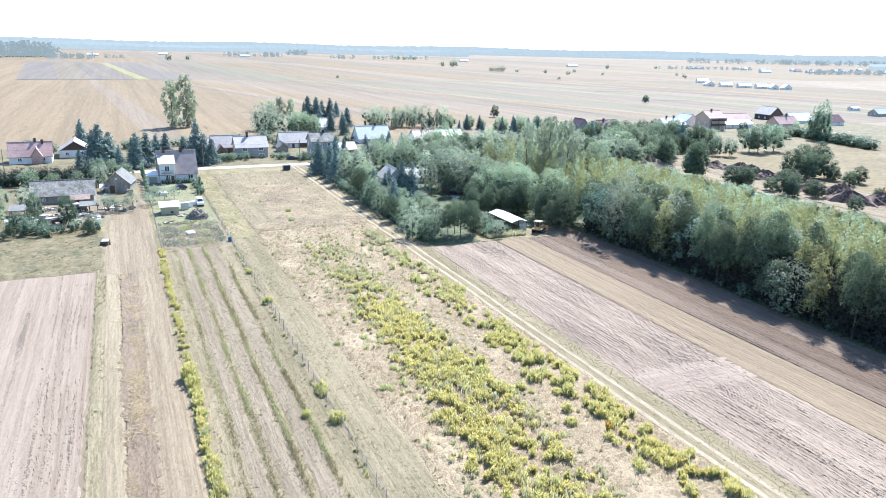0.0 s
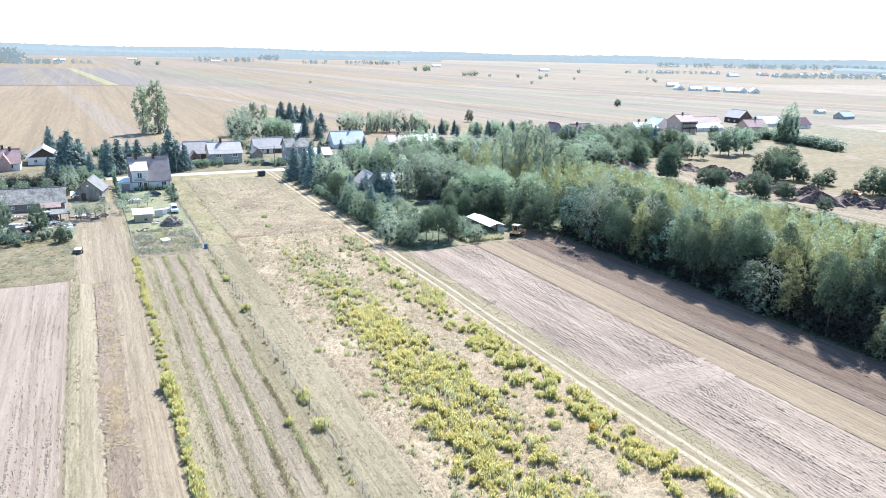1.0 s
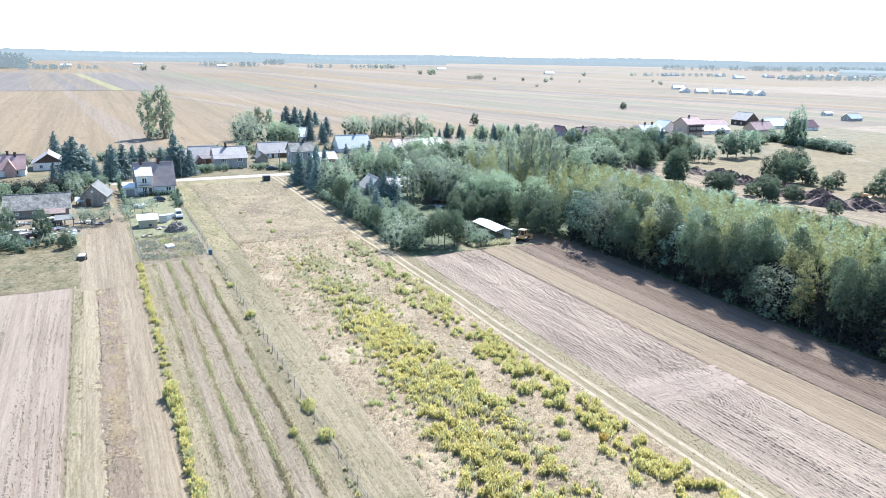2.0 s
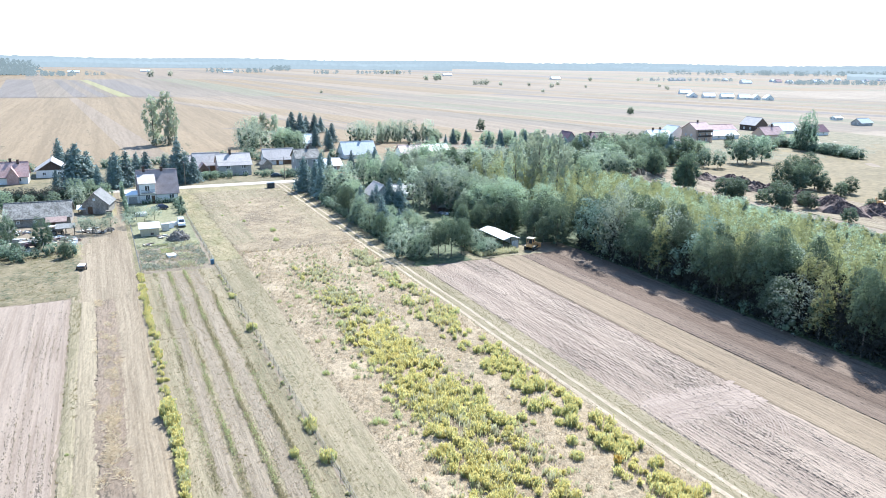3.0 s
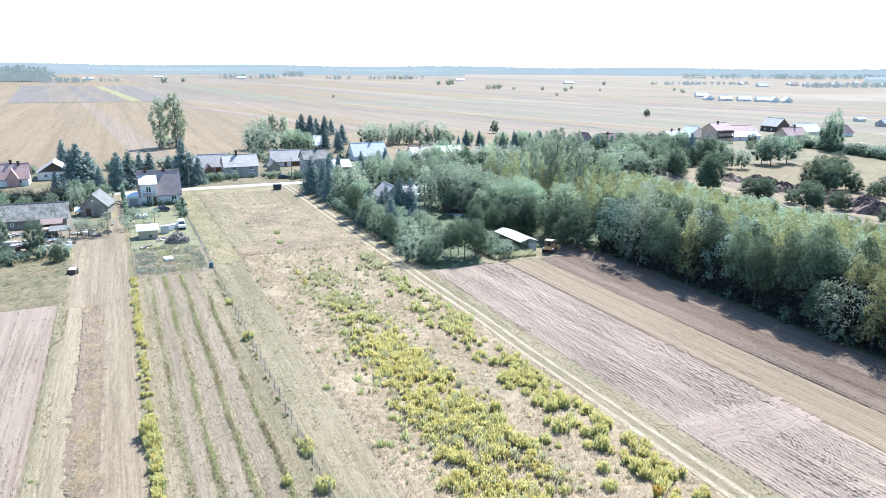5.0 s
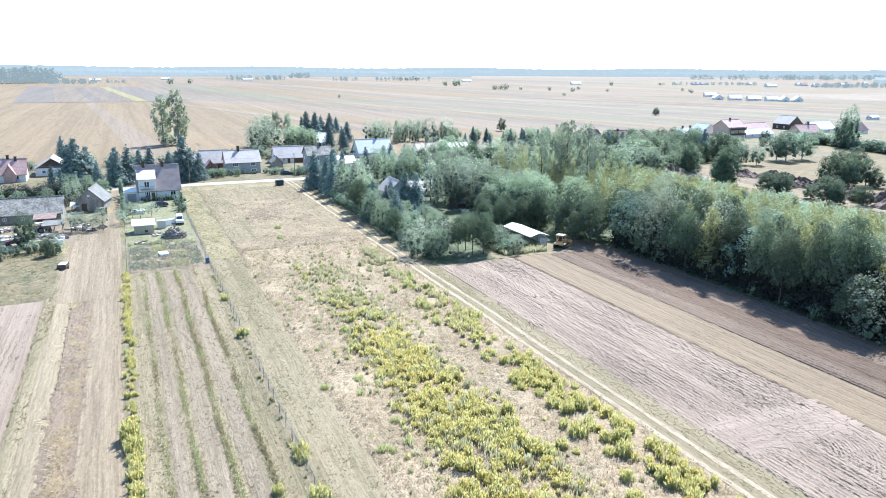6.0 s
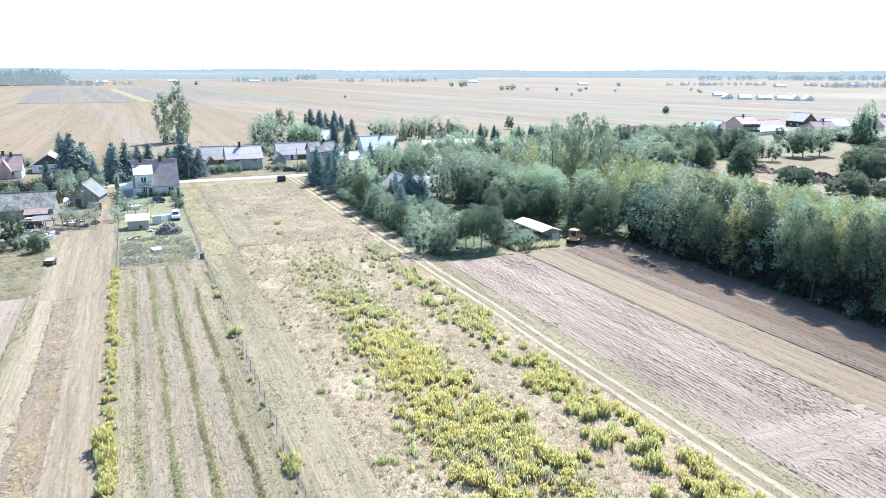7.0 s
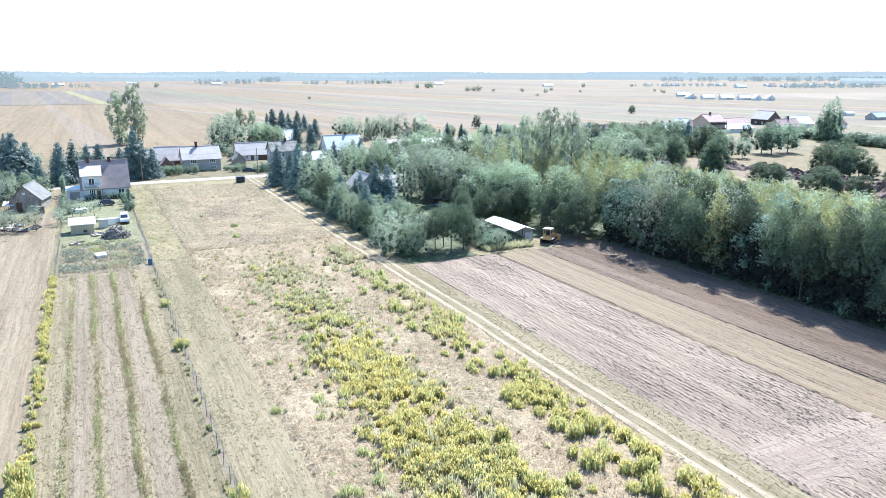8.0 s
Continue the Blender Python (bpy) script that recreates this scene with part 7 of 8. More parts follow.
def car(name, m, paint, label, van=False):
    """A car along its own x axis."""
    root = thing(name, m, label, "van" if van else "car")
    if van:
        low = [(-2.1, 0.35), (2.05, 0.35), (2.1, 0.8), (1.95, 1.05), (1.15, 1.2), (-2.1, 1.2)]
        cab = [(-2.08, 1.18), (1.2, 1.18), (0.55, 1.85), (0.3, 1.92), (-2.0, 1.95)]
        glass = [(1.14, 1.25), (0.58, 1.8)]
    else:
        low = [(-2.1, 0.35), (2.05, 0.35), (2.12, 0.65), (1.9, 0.82), (1.05, 0.92), (-2.0, 0.95), (-2.15, 0.7)]
        cab = [(-1.75, 0.93), (1.1, 0.91), (0.3, 1.4), (-0.2, 1.46), (-1.0, 1.43)]
        glass = [(1.0, 0.97), (0.36, 1.36)]
    part("body", profile_body(low, 0.85, 0.05), paint, root)
    part("cabin", profile_body(cab, 0.78, 0.14), paint, root)
    (x0, z0), (x1, z1) = glass
    bm = bmesh.new()
    slab(bm, ((x0 + 0.03, -0.66, z0), (x0 + 0.03, 0.66, z0), (x1 + 0.03, 0.58, z1), (x1 + 0.03, -0.58, z1)), 0.02)
    part("windscreen", bm, M_GLASS, root)
    for sgn in (-1, 1):
        for a, b in (((-1.2, -0.1), (0.0, 0.75)) if not van else ((0.0, 0.7),)):
            bm = bmesh.new()
            h0, h1 = (1.0, 1.33) if not van else (1.28, 1.75)
            q = [(a, sgn * 0.785, h0), (b, sgn * 0.785, h0), (b - 0.22, sgn * 0.71, h1), (a + 0.04, sgn * 0.71, h1)]
            slab(bm, q if sgn < 0 else q[::-1], 0.02)
            part("side_window", bm, M_GLASS, root)
        bm = bmesh.new()
        box(bm, 2.04, 2.13, sgn * 0.62 - 0.16, sgn * 0.62 + 0.16, 0.62, 0.78)
        part("headlight", bm, M_FRAME, root)
        bm = bmesh.new()
        box(bm, 0.72, 0.9, sgn * 0.95 - 0.08, sgn * 0.95 + 0.08, 1.0, 1.14)
        part("mirror", bm, paint, root)
        for x in (-1.3, 1.35):
            wheel(root, x, sgn * 0.78, 0.32, 0.2)
    bm = bmesh.new()
    box(bm, 2.06, 2.16, -0.8, 0.8, 0.38, 0.56)
    part("bumper", bm, M_RUBBER, root)


car("car", pose(11.8, 205.2, 0.03, 0, 0, 185), M_BLUECAR, "dark blue parked car beside the white house")
car("van", pose(15.0, 182.0, 0.03, 0, 0, -92), M_WHITECAR, "white parked van on the yard lawn", van=True)
car("car", pose(53.8, 250.0, 0.03, 0, 0, -12), M_CONTAINER, "dark parked car beside the village road")
car("car", pose(-12.0, 207.5, 0.03, 0, 0, 80), M_WHITECAR, "pale parked car in the farm yard")


def bulldozer(m):
    """A small yellow tracked dozer with a cab."""
    root = thing("bulldozer", m, "worn yellow tracked dozer parked at the wood's edge", "bulldozer")
    for sgn in (-1, 1):
        bm = bmesh.new()
        pts = [(-1.6, 0.45), (-1.35, 0.08), (1.35, 0.08), (1.6, 0.45), (1.35, 0.8), (-1.35, 0.8)]
        a = [bm.verts.new((x, sgn * 0.75, z)) for x, z in pts]
        b = [bm.verts.new((x, sgn * 1.15, z)) for x, z in pts]
        bm.faces.new(a), bm.faces.new(b[::-1])
        for i in range(6):
            bm.faces.new((a[i], b[i], b[(i + 1) % 6], a[(i + 1) % 6]))
        bmesh.ops.recalc_face_normals(bm, faces=bm.faces)
        track = part("track", bm, M_RUBBER, root)
        for x in (-1.0, -0.33, 0.33, 1.0):
            bm = bmesh.new()
            tube(bm, [(x, sgn * 1.1, 0.4), (x, sgn * 1.18, 0.4)], [0.24, 0.24], 10)
            part("roller", bm, M_STEEL, track)
    part("body", profile_body([(-1.5, 0.75), (1.7, 0.75), (1.75, 1.5), (0.3, 1.6), (-1.5, 1.45)], 0.74), M_YELLOW, root)
    bm = bmesh.new()
    box(bm, -1.45, 0.2, -1.15, 1.15, 0.86, 1.02)
    part("fender", bm, M_CREAM, root)
    for x, y in ((-1.2, -0.65), (-1.2, 0.65), (0.15, -0.65), (0.15, 0.65)):
        bm = bmesh.new()
        box(bm, x - 0.05, x + 0.05, y - 0.05, y + 0.05, 1.45, 2.6)
        part("cab_post", bm, M_YELLOW, root)
    bm = bmesh.new()
    box(bm, -1.4, 0.35, -0.85, 0.85, 2.6, 2.74)
    bmesh.ops.bevel(bm, geom=list(bm.edges), offset=0.04, segments=2, affect="EDGES")
    part("cab_roof", bm, M_CREAM, root, "cream cab roof")
    bm = bmesh.new()
    slab(bm, ((0.2, -0.6, 1.6), (0.2, 0.6, 1.6), (0.2, 0.6, 2.6), (0.2, -0.6, 2.6)), 0.02)
    part("windscreen", bm, M_GLASS, root)
    bm = bmesh.new()
    box(bm, -0.9, -0.3, -0.35, 0.35, 1.45, 1.95)
    part("driver_seat", bm, M_RUBBER, root)
    bm = bmesh.new()
    tube(bm, [(1.0, 0.3, 1.5), (1.0, 0.3, 2.3)], [0.06, 0.06], 7)
    part("exhaust", bm, M_STEEL, root)
    bm = bmesh.new()
    slab(bm, ((2.4, -1.5, 0.1), (2.4, 1.5, 0.1), (2.15, 1.5, 0.95), (2.15, -1.5, 0.95)), 0.1)
    slab(bm, ((2.15, -1.5, 0.95), (2.15, 1.5, 0.95), (2.35, 1.5, 1.2), (2.35, -1.5, 1.2)), 0.1)
    part("blade", bm, M_YELLOW, root)
    for sgn in (-1, 1):
        bm = bmesh.new()
        tube(bm, [(0.0, sgn * 1.24, 0.5), (2.1, sgn * 1.24, 0.45)], [0.08, 0.08], 6)
        part("push_arm", bm, M_YELLOW, root)


bulldozer(pose(83.2, 129.2, 0.04, 0, 0, 38))


def excavator(m):
    root = thing("excavator", m, "small orange-yellow excavator beside the spoil heaps", "excavator")
    for sgn in (-1, 1):
        bm = bmesh.new()
        box(bm, -1.6, 1.6, sgn * 1.0 - 0.25, sgn * 1.0 + 0.25, 0.0, 0.8)
        bmesh.ops.bevel(bm, geom=list(bm.edges), offset=0.15, segments=2, affect="EDGES")
        part("track", bm, M_RUBBER, root)
    part("body", profile_body([(-1.9, 0.85), (1.2, 0.85), (1.2, 1.5), (-1.9, 1.8)], 1.2), M_YELLOW, root)
    part("cab", profile_body([(-0.2, 1.4), (1.2, 1.4), (1.0, 2.6), (-0.2, 2.6)], 0.6), M_YELLOW, root)
    bm = bmesh.new()
    tube(bm, [(1.1, -0.7, 1.5), (3.0, -0.7, 3.6), (5.0, -0.7, 2.6), (5.2, -0.7, 0.8)], [0.25, 0.25, 0.18, 0.14], 6)
    part("boom", bm, M_YELLOW, root)
    bm = bmesh.new()
    box(bm, 4.7, 5.6, -1.1, -0.3, 0.2, 0.9)
    part("bucket", bm, M_STEEL, root)


excavator(pose(202, 129, 0.2, 0, 0, 200))


def trailer(m, label):
    root = thing("trailer", m, label, "trailer")
    bm = bmesh.new()
    box(bm, -1.1, 1.1, -0.7, 0.7, 0.5, 0.58)
    part("bed", bm, M_BOARD, root)
    for a in ((-1.1, 1.1, -0.72, -0.68), (-1.1, 1.1, 0.68, 0.72), (-1.12, -1.08, -0.66, 0.66), (1.08, 1.12, -0.66, 0.66)):
        bm = bmesh.new()
        box(bm, *a, 0.582, 0.95)
        part("side_board", bm, M_DARKBOARD, root)
    for sgn in (-1, 1):
        wheel(root, -0.2, sgn * 0.85, 0.33, 0.2)
    bm = bmesh.new()
    tube(bm, [(1.1, 0, 0.52), (2.2, 0, 0.4)], [0.05, 0.05], 6)
    part("drawbar", bm, M_STEEL, root)
    bm = bmesh.new()
    for k in range(5):
        slab(bm, ((-0.9 + 0.36 * k, -0.6, 1.0 + 0.03 * (k % 2)), (-0.6 + 0.36 * k, -0.6, 1.02), (-0.6 + 0.36 * k, 0.6, 1.04), (-0.9 + 0.36 * k, 0.6, 1.0)), 0.42)
    part("load", bm, M_R_WHITE, root, "pale sacks")


trailer(pose(-6.7, 149.6, 0.03, 0, 0, 80), "small two-wheeled trailer with pale load in the grass")


def old_tractor(m, paint, label):
    root = thing("tractor", m, label, "tractor")
    for sgn in (-1, 1):
        wheel(root, -0.8, sgn * 0.75, 0.7, 0.35)
        wheel(root, 1.3, sgn * 0.65, 0.4, 0.22)
    part("hood", profile_body([(-0.2, 0.7), (1.7, 0.7), (1.75, 1.25), (-0.2, 1.4)], 0.35), paint, root)
    bm = bmesh.new()
    box(bm, -1.2, -0.3, -0.5, 0.5, 0.6, 1.2)
    part("chassis", bm, M_STEEL, root)
    for x, y in ((-1.15, -0.5), (-1.15, 0.5), (-0.15, -0.5), (-0.15, 0.5)):
        bm = bmesh.new()
        tube(bm, [(x, y, 1.1), (x, y, 2.2)], [0.04, 0.04], 5)
        part("cab_post", bm, paint, root)
    bm = bmesh.new()
    slab(bm, ((-1.3, -0.65, 2.28), (0, -0.65, 2.28), (0, 0.65, 2.28), (-1.3, 0.65, 2.28)), 0.08)
    part("cab_roof", bm, M_R_WHITE, root)
    bm = bmesh.new()
    tube(bm, [(1.0, 0.15, 1.2), (1.0, 0.15, 2.0)], [0.04, 0.04], 6)
    part("exhaust", bm, M_STEEL, root)


old_tractor(pose(-16.3, 171.3, 0.03, 0, 0, 200), M_R_MAROON, "old dark red tractor among yard clutter")
old_tractor(pose(-12.6, 183.2, 0.03, 0, 0, 30), M_STEEL, "grey tractor under the yard lean-to")


# ---- yard things ----
def canopy_shed():
    """The pale-roofed shelter beside the wood."""
    m = pose(79.4, 136.9, 0.03, 0, 0, 0)
    root = thing("shelter", m, "open timber shelter with a long pale sheet roof", "shed")
    hx, hy = 1.9, 5.3
    for x in (-hx, hx):
        for y in (-hy, -1.9, 1.9, hy):
            bm = bmesh.new()
            box(bm, x - 0.06, x + 0.06, y - 0.06, y + 0.06, -0.03, 2.3)
            part("post", bm, M_POST, root)
    for sgn in (-1, 1):
        bm = bmesh.new()
        e0, e1, r0, r1 = (sgn * (hx + 0.3), -hy - 0.4, 2.2), (sgn * (hx + 0.3), hy + 0.4, 2.2), (0, -hy - 0.4, 2.85), (0, hy + 0.4, 2.85)
        ribbed_roof(bm, *((e0, e1, r1, r0) if sgn > 0 else (e1, e0, r0, r1)), thick=0.06, rib=1.0)
        part("roof", bm, M_R_WHITE, root)
    for x in (-hx, hx):
        bm = bmesh.new()
        box(bm, x - 0.05, x + 0.05, -hy, hy, 2.08, 2.18)
        part("beam", bm, M_POST, root)
    for y in (-hy,):
        bm = bmesh.new()
        tube(bm, [(-hx, y, 0.1), (hx, y, 2.0)], [0.04, 0.04], 5)
        part("brace", bm, M_POST, root)
    for k in range(5):
        bm = bmesh.new()
        box(bm, 0.2 + k * 0.36, 0.5 + k * 0.36, -hy - 0.04, -hy + 0.0, 0.0, 1.7)
        part("board", bm, M_R_BLUE, root)
    for k in range(10):
        bm = bmesh.new()
        box(bm, hx + 0.07, hx + 0.11, -hy + k * 1.1, -hy + k * 1.1 + 1.05, 0.0, 2.0)
        part("board", bm, M_R_WHITE, root)


canopy_shed()


def garden_shed():
    root = thing("garden_shed", pose(7.3, 175.4, 0.03), "cream boarded garden shed with sloping pale roof", "shed")
    hx, hy = 2.0, 1.7
    for x0, x1, y0, y1, z in ((-hx, hx, -hy, -hy + 0.1, 1.9), (-hx, hx, hy - 0.1, hy, 2.4), (-hx, -hx + 0.1, -hy + 0.1, hy - 0.1, 2.0), (hx - 0.1, hx, -hy + 0.1, hy - 0.1, 2.0)):
        bm = bmesh.new()
        box(bm, x0, x1, y0, y1, 0, z)
        part("wall", bm, M_CREAM, root)
    for k in range(14):
        bm = bmesh.new()
        box(bm, -hx + 0.02 + k * 0.285, -hx + 0.27 + k * 0.285, -hy - 0.03, -hy - 0.002, 0.02, 1.88)
        part("plank", bm, M_CREAM, root)
    bm = bmesh.new()
    box(bm, 0.1, 0.75, -hy - 0.06, -hy - 0.032, 0.3, 0.8)
    part("hatch", bm, M_DARKBOARD, root)
    lean_roof(root, -hx - 0.35, hx + 0.35, -hy - 0.4, 1.95, hy + 0.3, 2.6, M_R_WHITE)
    bm = bmesh.new()
    box(bm, -2.1, 2.6, -2.9, -1.76, -0.02, 0.03)
    part("paving_slab", bm, M_CONCRETE, root)


garden_shed()


def wood_pile(x, y, r, h, n, seed, label):
    """A heap of cut logs."""
    rng = random.Random(seed)
    root = thing("wood_pile", pose(x, y, 0.03), label, "wood pile")
    for k in range(n):
        a, d = rng.uniform(0, math.tau), math.sqrt(rng.random()) * r
        z = h * (1 - (d / r) ** 1.5) * rng.uniform(0.3, 1.0) + 0.08
        q, el = rng.uniform(0, math.tau), rng.uniform(-0.5, 0.9)
        u = Vector((math.cos(q) * math.cos(el), math.sin(q) * math.cos(el), math.sin(el))) * rng.uniform(0.25, 0.6)
        c = Vector((math.cos(a) * d, math.sin(a) * d, max(z, abs(u.z) + 0.05)))
        bm = bmesh.new()
        tube(bm, [c - u, c + u], [rng.uniform(0.07, 0.13)] * 2, 6)
        part("log", bm, M_WOODCUT, root)
    bm = bmesh.new()
    tube(bm, [(0, 0, 0), (0, 0, h * 0.3), (0, 0, h * 0.6)], [r * 0.9, r * 0.65, r * 0.15], 12)
    part("heap_core", bm, M_WOODCUT, root)


wood_pile(12.9, 168.2, 2.4, 2.4, 280, 3, "big heap of split firewood in the yard")
wood_pile(-4.5, 182.2, 1.2, 0.8, 40, 4, "low pile of old timber under the yard trees")
wood_pile(-1.0, 183.0, 1.0, 0.7, 30, 5, "low pile of old timber under the yard trees")


def crate(name, x, y, sx, sy, sz, material, label, category, rz=0.0):
    """A lidded box with rounded edges."""
    root = thing(name, pose(x, y, 0.03, 0, 0, rz), label, category)
    bm = bmesh.new()
    box(bm, -sx, sx, -sy, sy, 0, sz)
    bmesh.ops.bevel(bm, geom=list(bm.edges), offset=min(sx, sy, sz) * 0.12, segments=2, affect="EDGES")
    part("body", bm, material, root)
    bm = bmesh.new()
    box(bm, -sx * 1.06, sx * 1.06, -sy * 1.06, sy * 1.06, sz + 0.002, sz + 0.07)
    part("lid", bm, material, root)


crate("water_tank", 11.0, 178.3, 0.85, 0.7, 1.7, M_R_BLUE, "pale grey-blue water tank in the yard", "tank")
crate("water_tank", 12.4, 180.8, 0.6, 0.6, 1.3, M_R_WHITE, "white plastic tank beside the grey tank", "tank", 12)
crate("storage_box", 13.2, 183.0, 0.8, 0.5, 0.9, M_FRAME, "white storage box behind the van", "box", 30)
crate("water_barrel", 17.0, 144.0, 0.32, 0.32, 0.95, M_BLUE, "blue plastic water barrel at the garden corner", "barrel")
crate("cold_frame", 10.0, 152.6, 0.75, 1.1, 0.55, M_R_WHITE, "white covered cold frame among garden beds", "cold frame", 8)
crate("garden_table", 6.4, 198.4, 1.7, 1.2, 0.75, M_R_WHITE, "pale covered table stack on the lawn", "table", 4)
crate("waste_container", 46.9, 228.0, 1.1, 0.8, 1.7, M_CONTAINER, "dark lidded waste container beside the track's end", "container", 4)
crate("storage_box", -8.5, 170.5, 0.4, 0.4, 0.8, M_FRAME, "white box at the yard edge", "box", 20)
crate("storage_box", -8.2, 172.8, 0.35, 0.35, 0.9, M_FRAME, "pale box at the yard edge", "box", 50)
crate("storage_box", -18.2, 174.2, 1.0, 0.7, 0.9, M_CONCRETE, "pale covered crate among yard clutter", "box", 25)
crate("storage_box", -20.5, 177.0, 1.4, 0.8, 1.1, M_CONCRETE, "pale covered crate among yard clutter", "box", -15)
crate("storage_box", -0.9, 200.3, 0.7, 0.5, 1.6, M_BOARD, "small board hutch beside the grey barn", "hutch", 0)
crate("dog_kennel", -15.0, 187.0, 0.8, 0.8, 1.0, M_RUST, "rusty sheet box in the farm yard", "box", 10)


def lean_to(x0, x1, y0, y1, h0, h1, roofm, label):
    root = thing("lean_to", pose((x0 + x1) / 2, (y0 + y1) / 2, 0.03), label, "shelter")
    hx, hy = (x1 - x0) / 2, (y1 - y0) / 2
    for x in (-hx, 0, hx):
        for y, h in ((-hy, h0), (hy, h1)):
            bm = bmesh.new()
            box(bm, x - 0.06, x + 0.06, y - 0.06, y + 0.06, -0.03, h)
            part("post", bm, M_POST, root)
    lean_roof(root, -hx - 0.3, hx + 0.3, -hy - 0.3, h0 + 0.05, hy + 0.2, h1 + 0.1, roofm)


lean_to(-12.2, -8.6, 181.0, 184.0, 1.9, 2.3, M_R_MID, "open lean-to with grey sheet roof in the farm yard")
lean_to(-14.6, -10.6, 189.0, 192.5, 1.9, 2.4, M_RUST, "lean-to with rusty pinkish sheet roof by the barn")
lean_to(-27, -21, 181.5, 185, 1.6, 2.2, M_R_MID, "low shelter with pale sheet roof in the yard")
lean_to(-8.2, -6.6, 205.5, 209.5, 1.5, 1.8, M_R_WHITE, "narrow shelter beside the grey barn")


def junk_heap(x, y, r, n, seed, label):
    """A scatter of boards, sheets and scrap, each piece on its own."""
    rng = random.Random(seed)
    root = thing("scrap_heap", pose(x, y, 0.03), label, "scrap heap")
    for k in range(n):
        a, d = rng.uniform(0, math.tau), math.sqrt(rng.random()) * r
        sx, sy, sz = rng.uniform(0.2, 0.9), rng.uniform(0.1, 0.5), rng.uniform(0.05, 0.35)
        bm = bmesh.new()
        box(bm, -sx, sx, -sy, sy, 0, sz)
        bm.transform(pose(math.cos(a) * d, math.sin(a) * d, rng.uniform(0.02, 0.25), rng.uniform(-15, 15), rng.uniform(-15, 15), rng.uniform(0, 360)))
        part("scrap", bm, rng.choice((M_BOARD, M_R_WHITE, M_RUST, M_STEEL, M_DARKBOARD, M_CONCRETE, M_CREAM)), root)


for k, (x, y, r, n) in enumerate(((-17.5, 178.5, 3.0, 34), (-13.8, 174.8, 2.2, 24), (-10.2, 177.4, 1.6, 18), (-22, 172.5, 3.0, 26), (-6.8, 183.6, 1.5, 14), (-2.8, 182.0, 1.6, 16), (13.6, 185.5, 1.8, 16), (6.2, 164.8, 1.2, 10), (9.8, 171.4, 1.0, 8), (81, 171, 2.2, 18), (-26, 176, 2.2, 18))):
    junk_heap(x, y, r, n, 70 + k, "scattered boards, sheets and scrap on the yard")


def garden_bed(x, y, w, d, material, seed, label):
    rng = np.random.default_rng(seed)
    root = thing("garden_bed", pose(x, y, 0.03), label, "garden bed", "kitchen garden beds")
    bm = bmesh.new()
    box(bm, -w / 2, w / 2, -d / 2, d / 2, -0.02, 0.1)
    bmesh.ops.bevel(bm, geom=list(bm.edges), offset=0.04, segments=1, affect="EDGES")
    part("soil", bm, M_LANE if seed % 3 else M_DARKSOIL, root)
    n = int(w * d * 24)
    P = np.stack([rng.uniform(-w / 2, w / 2, n), np.round(rng.uniform(-d / 2, d / 2, n) / 0.5) * 0.5 + rng.normal(0, 0.06, n), rng.uniform(0.12, 0.42, n)], 1)
    V, F = leaf_soup(P, np.tile([0, 0, 1.0], (n, 1)), 0.15, rng, 0.7, 0.7)
    tagged(part("greenery", soup("greenery", V, F, material), None, root), kind="stuff")


for k, (x, y, w, d, m) in enumerate(((5.6, 146, 3.2, 4.6, M_CABBAGE), (8.4, 145.5, 1.8, 5, M_CABBAGE), (12.2, 146.2, 3.4, 3.6, M_PALEWEED), (15.4, 147, 2.0, 5, M_CABBAGE), (5.8, 151.8, 3.4, 3.4, M_CABBAGE), (12.6, 152.6, 2.4, 4.6, M_PALEWEED), (15.4, 153.5, 2.0, 5, M_CABBAGE), (6.0, 157.4, 3.4, 4.2, M_CABBAGE), (9.4, 157.6, 2.2, 3.6, M_WEED), (12.8, 158.6, 3.0, 3.0, M_CABBAGE), (8.6, 163.4, 3.4, 1.6, M_WEED))):
    garden_bed(x, y, w, d, m, 80 + k, "bed of grey-green vegetables in the kitchen garden")
# shrubs and hedges round the plots
shr = random.Random(31)
for x, y, h in ((16.6, 196, 1.8), (16.8, 199, 2.1), (16.7, 202.5, 1.9), (16.9, 206, 2.3), (17.1, 209.5, 2.2), (17.3, 212.5, 1.9), (8.3, 214.2, 1.4), (10, 214.3, 1.5), (12.2, 214.5, 1.6), (14, 214.5, 1.5), (15.8, 214.6, 1.5), (4.2, 201, 2.2), (4.0, 197, 2.4), (-11.5, 165.5, 2.4), (-13.2, 164, 2.2), (-15.5, 163, 2.0), (-18.5, 162.5, 2.4), (-22, 163, 2.6), (-26, 162, 2.8), (-30, 165, 3.0), (-34, 163, 3), (-38, 168, 3), (-20.5, 168, 2.2), (-25, 168.5, 2.6),
                (74, 132, 1.8), (76, 131, 1.5), (75.5, 134.5, 2.2), (73, 136, 3.2), (77, 132.8, 1.6), (71.5, 134, 2.6), (72, 139, 3.5), (74.5, 140, 3),
                (34, 255, 2.4), (32, 254, 2.6), (36.2, 254.6, 2.3), (30.5, 252.5, 2.8), (49.5, 251.5, 2.2), (58.3, 247.8, 3.0), (60.2, 248.5, 2.8), (65, 249.5, 3.0), (38.5, 255.5, 1.6), (41, 255.8, 1.4), (44, 255.6, 1.5), (48, 256, 1.8), (50, 255, 2), (53, 255, 2), (30, 256, 2), (28, 255, 2.2), (56.5, 247, 2.2), (58.5, 246.5, 1.8)):
    tree("shrub", x, y, h, 1.1, seed=shr.randrange(3), label="bushy green garden shrub", group="garden shrubs")
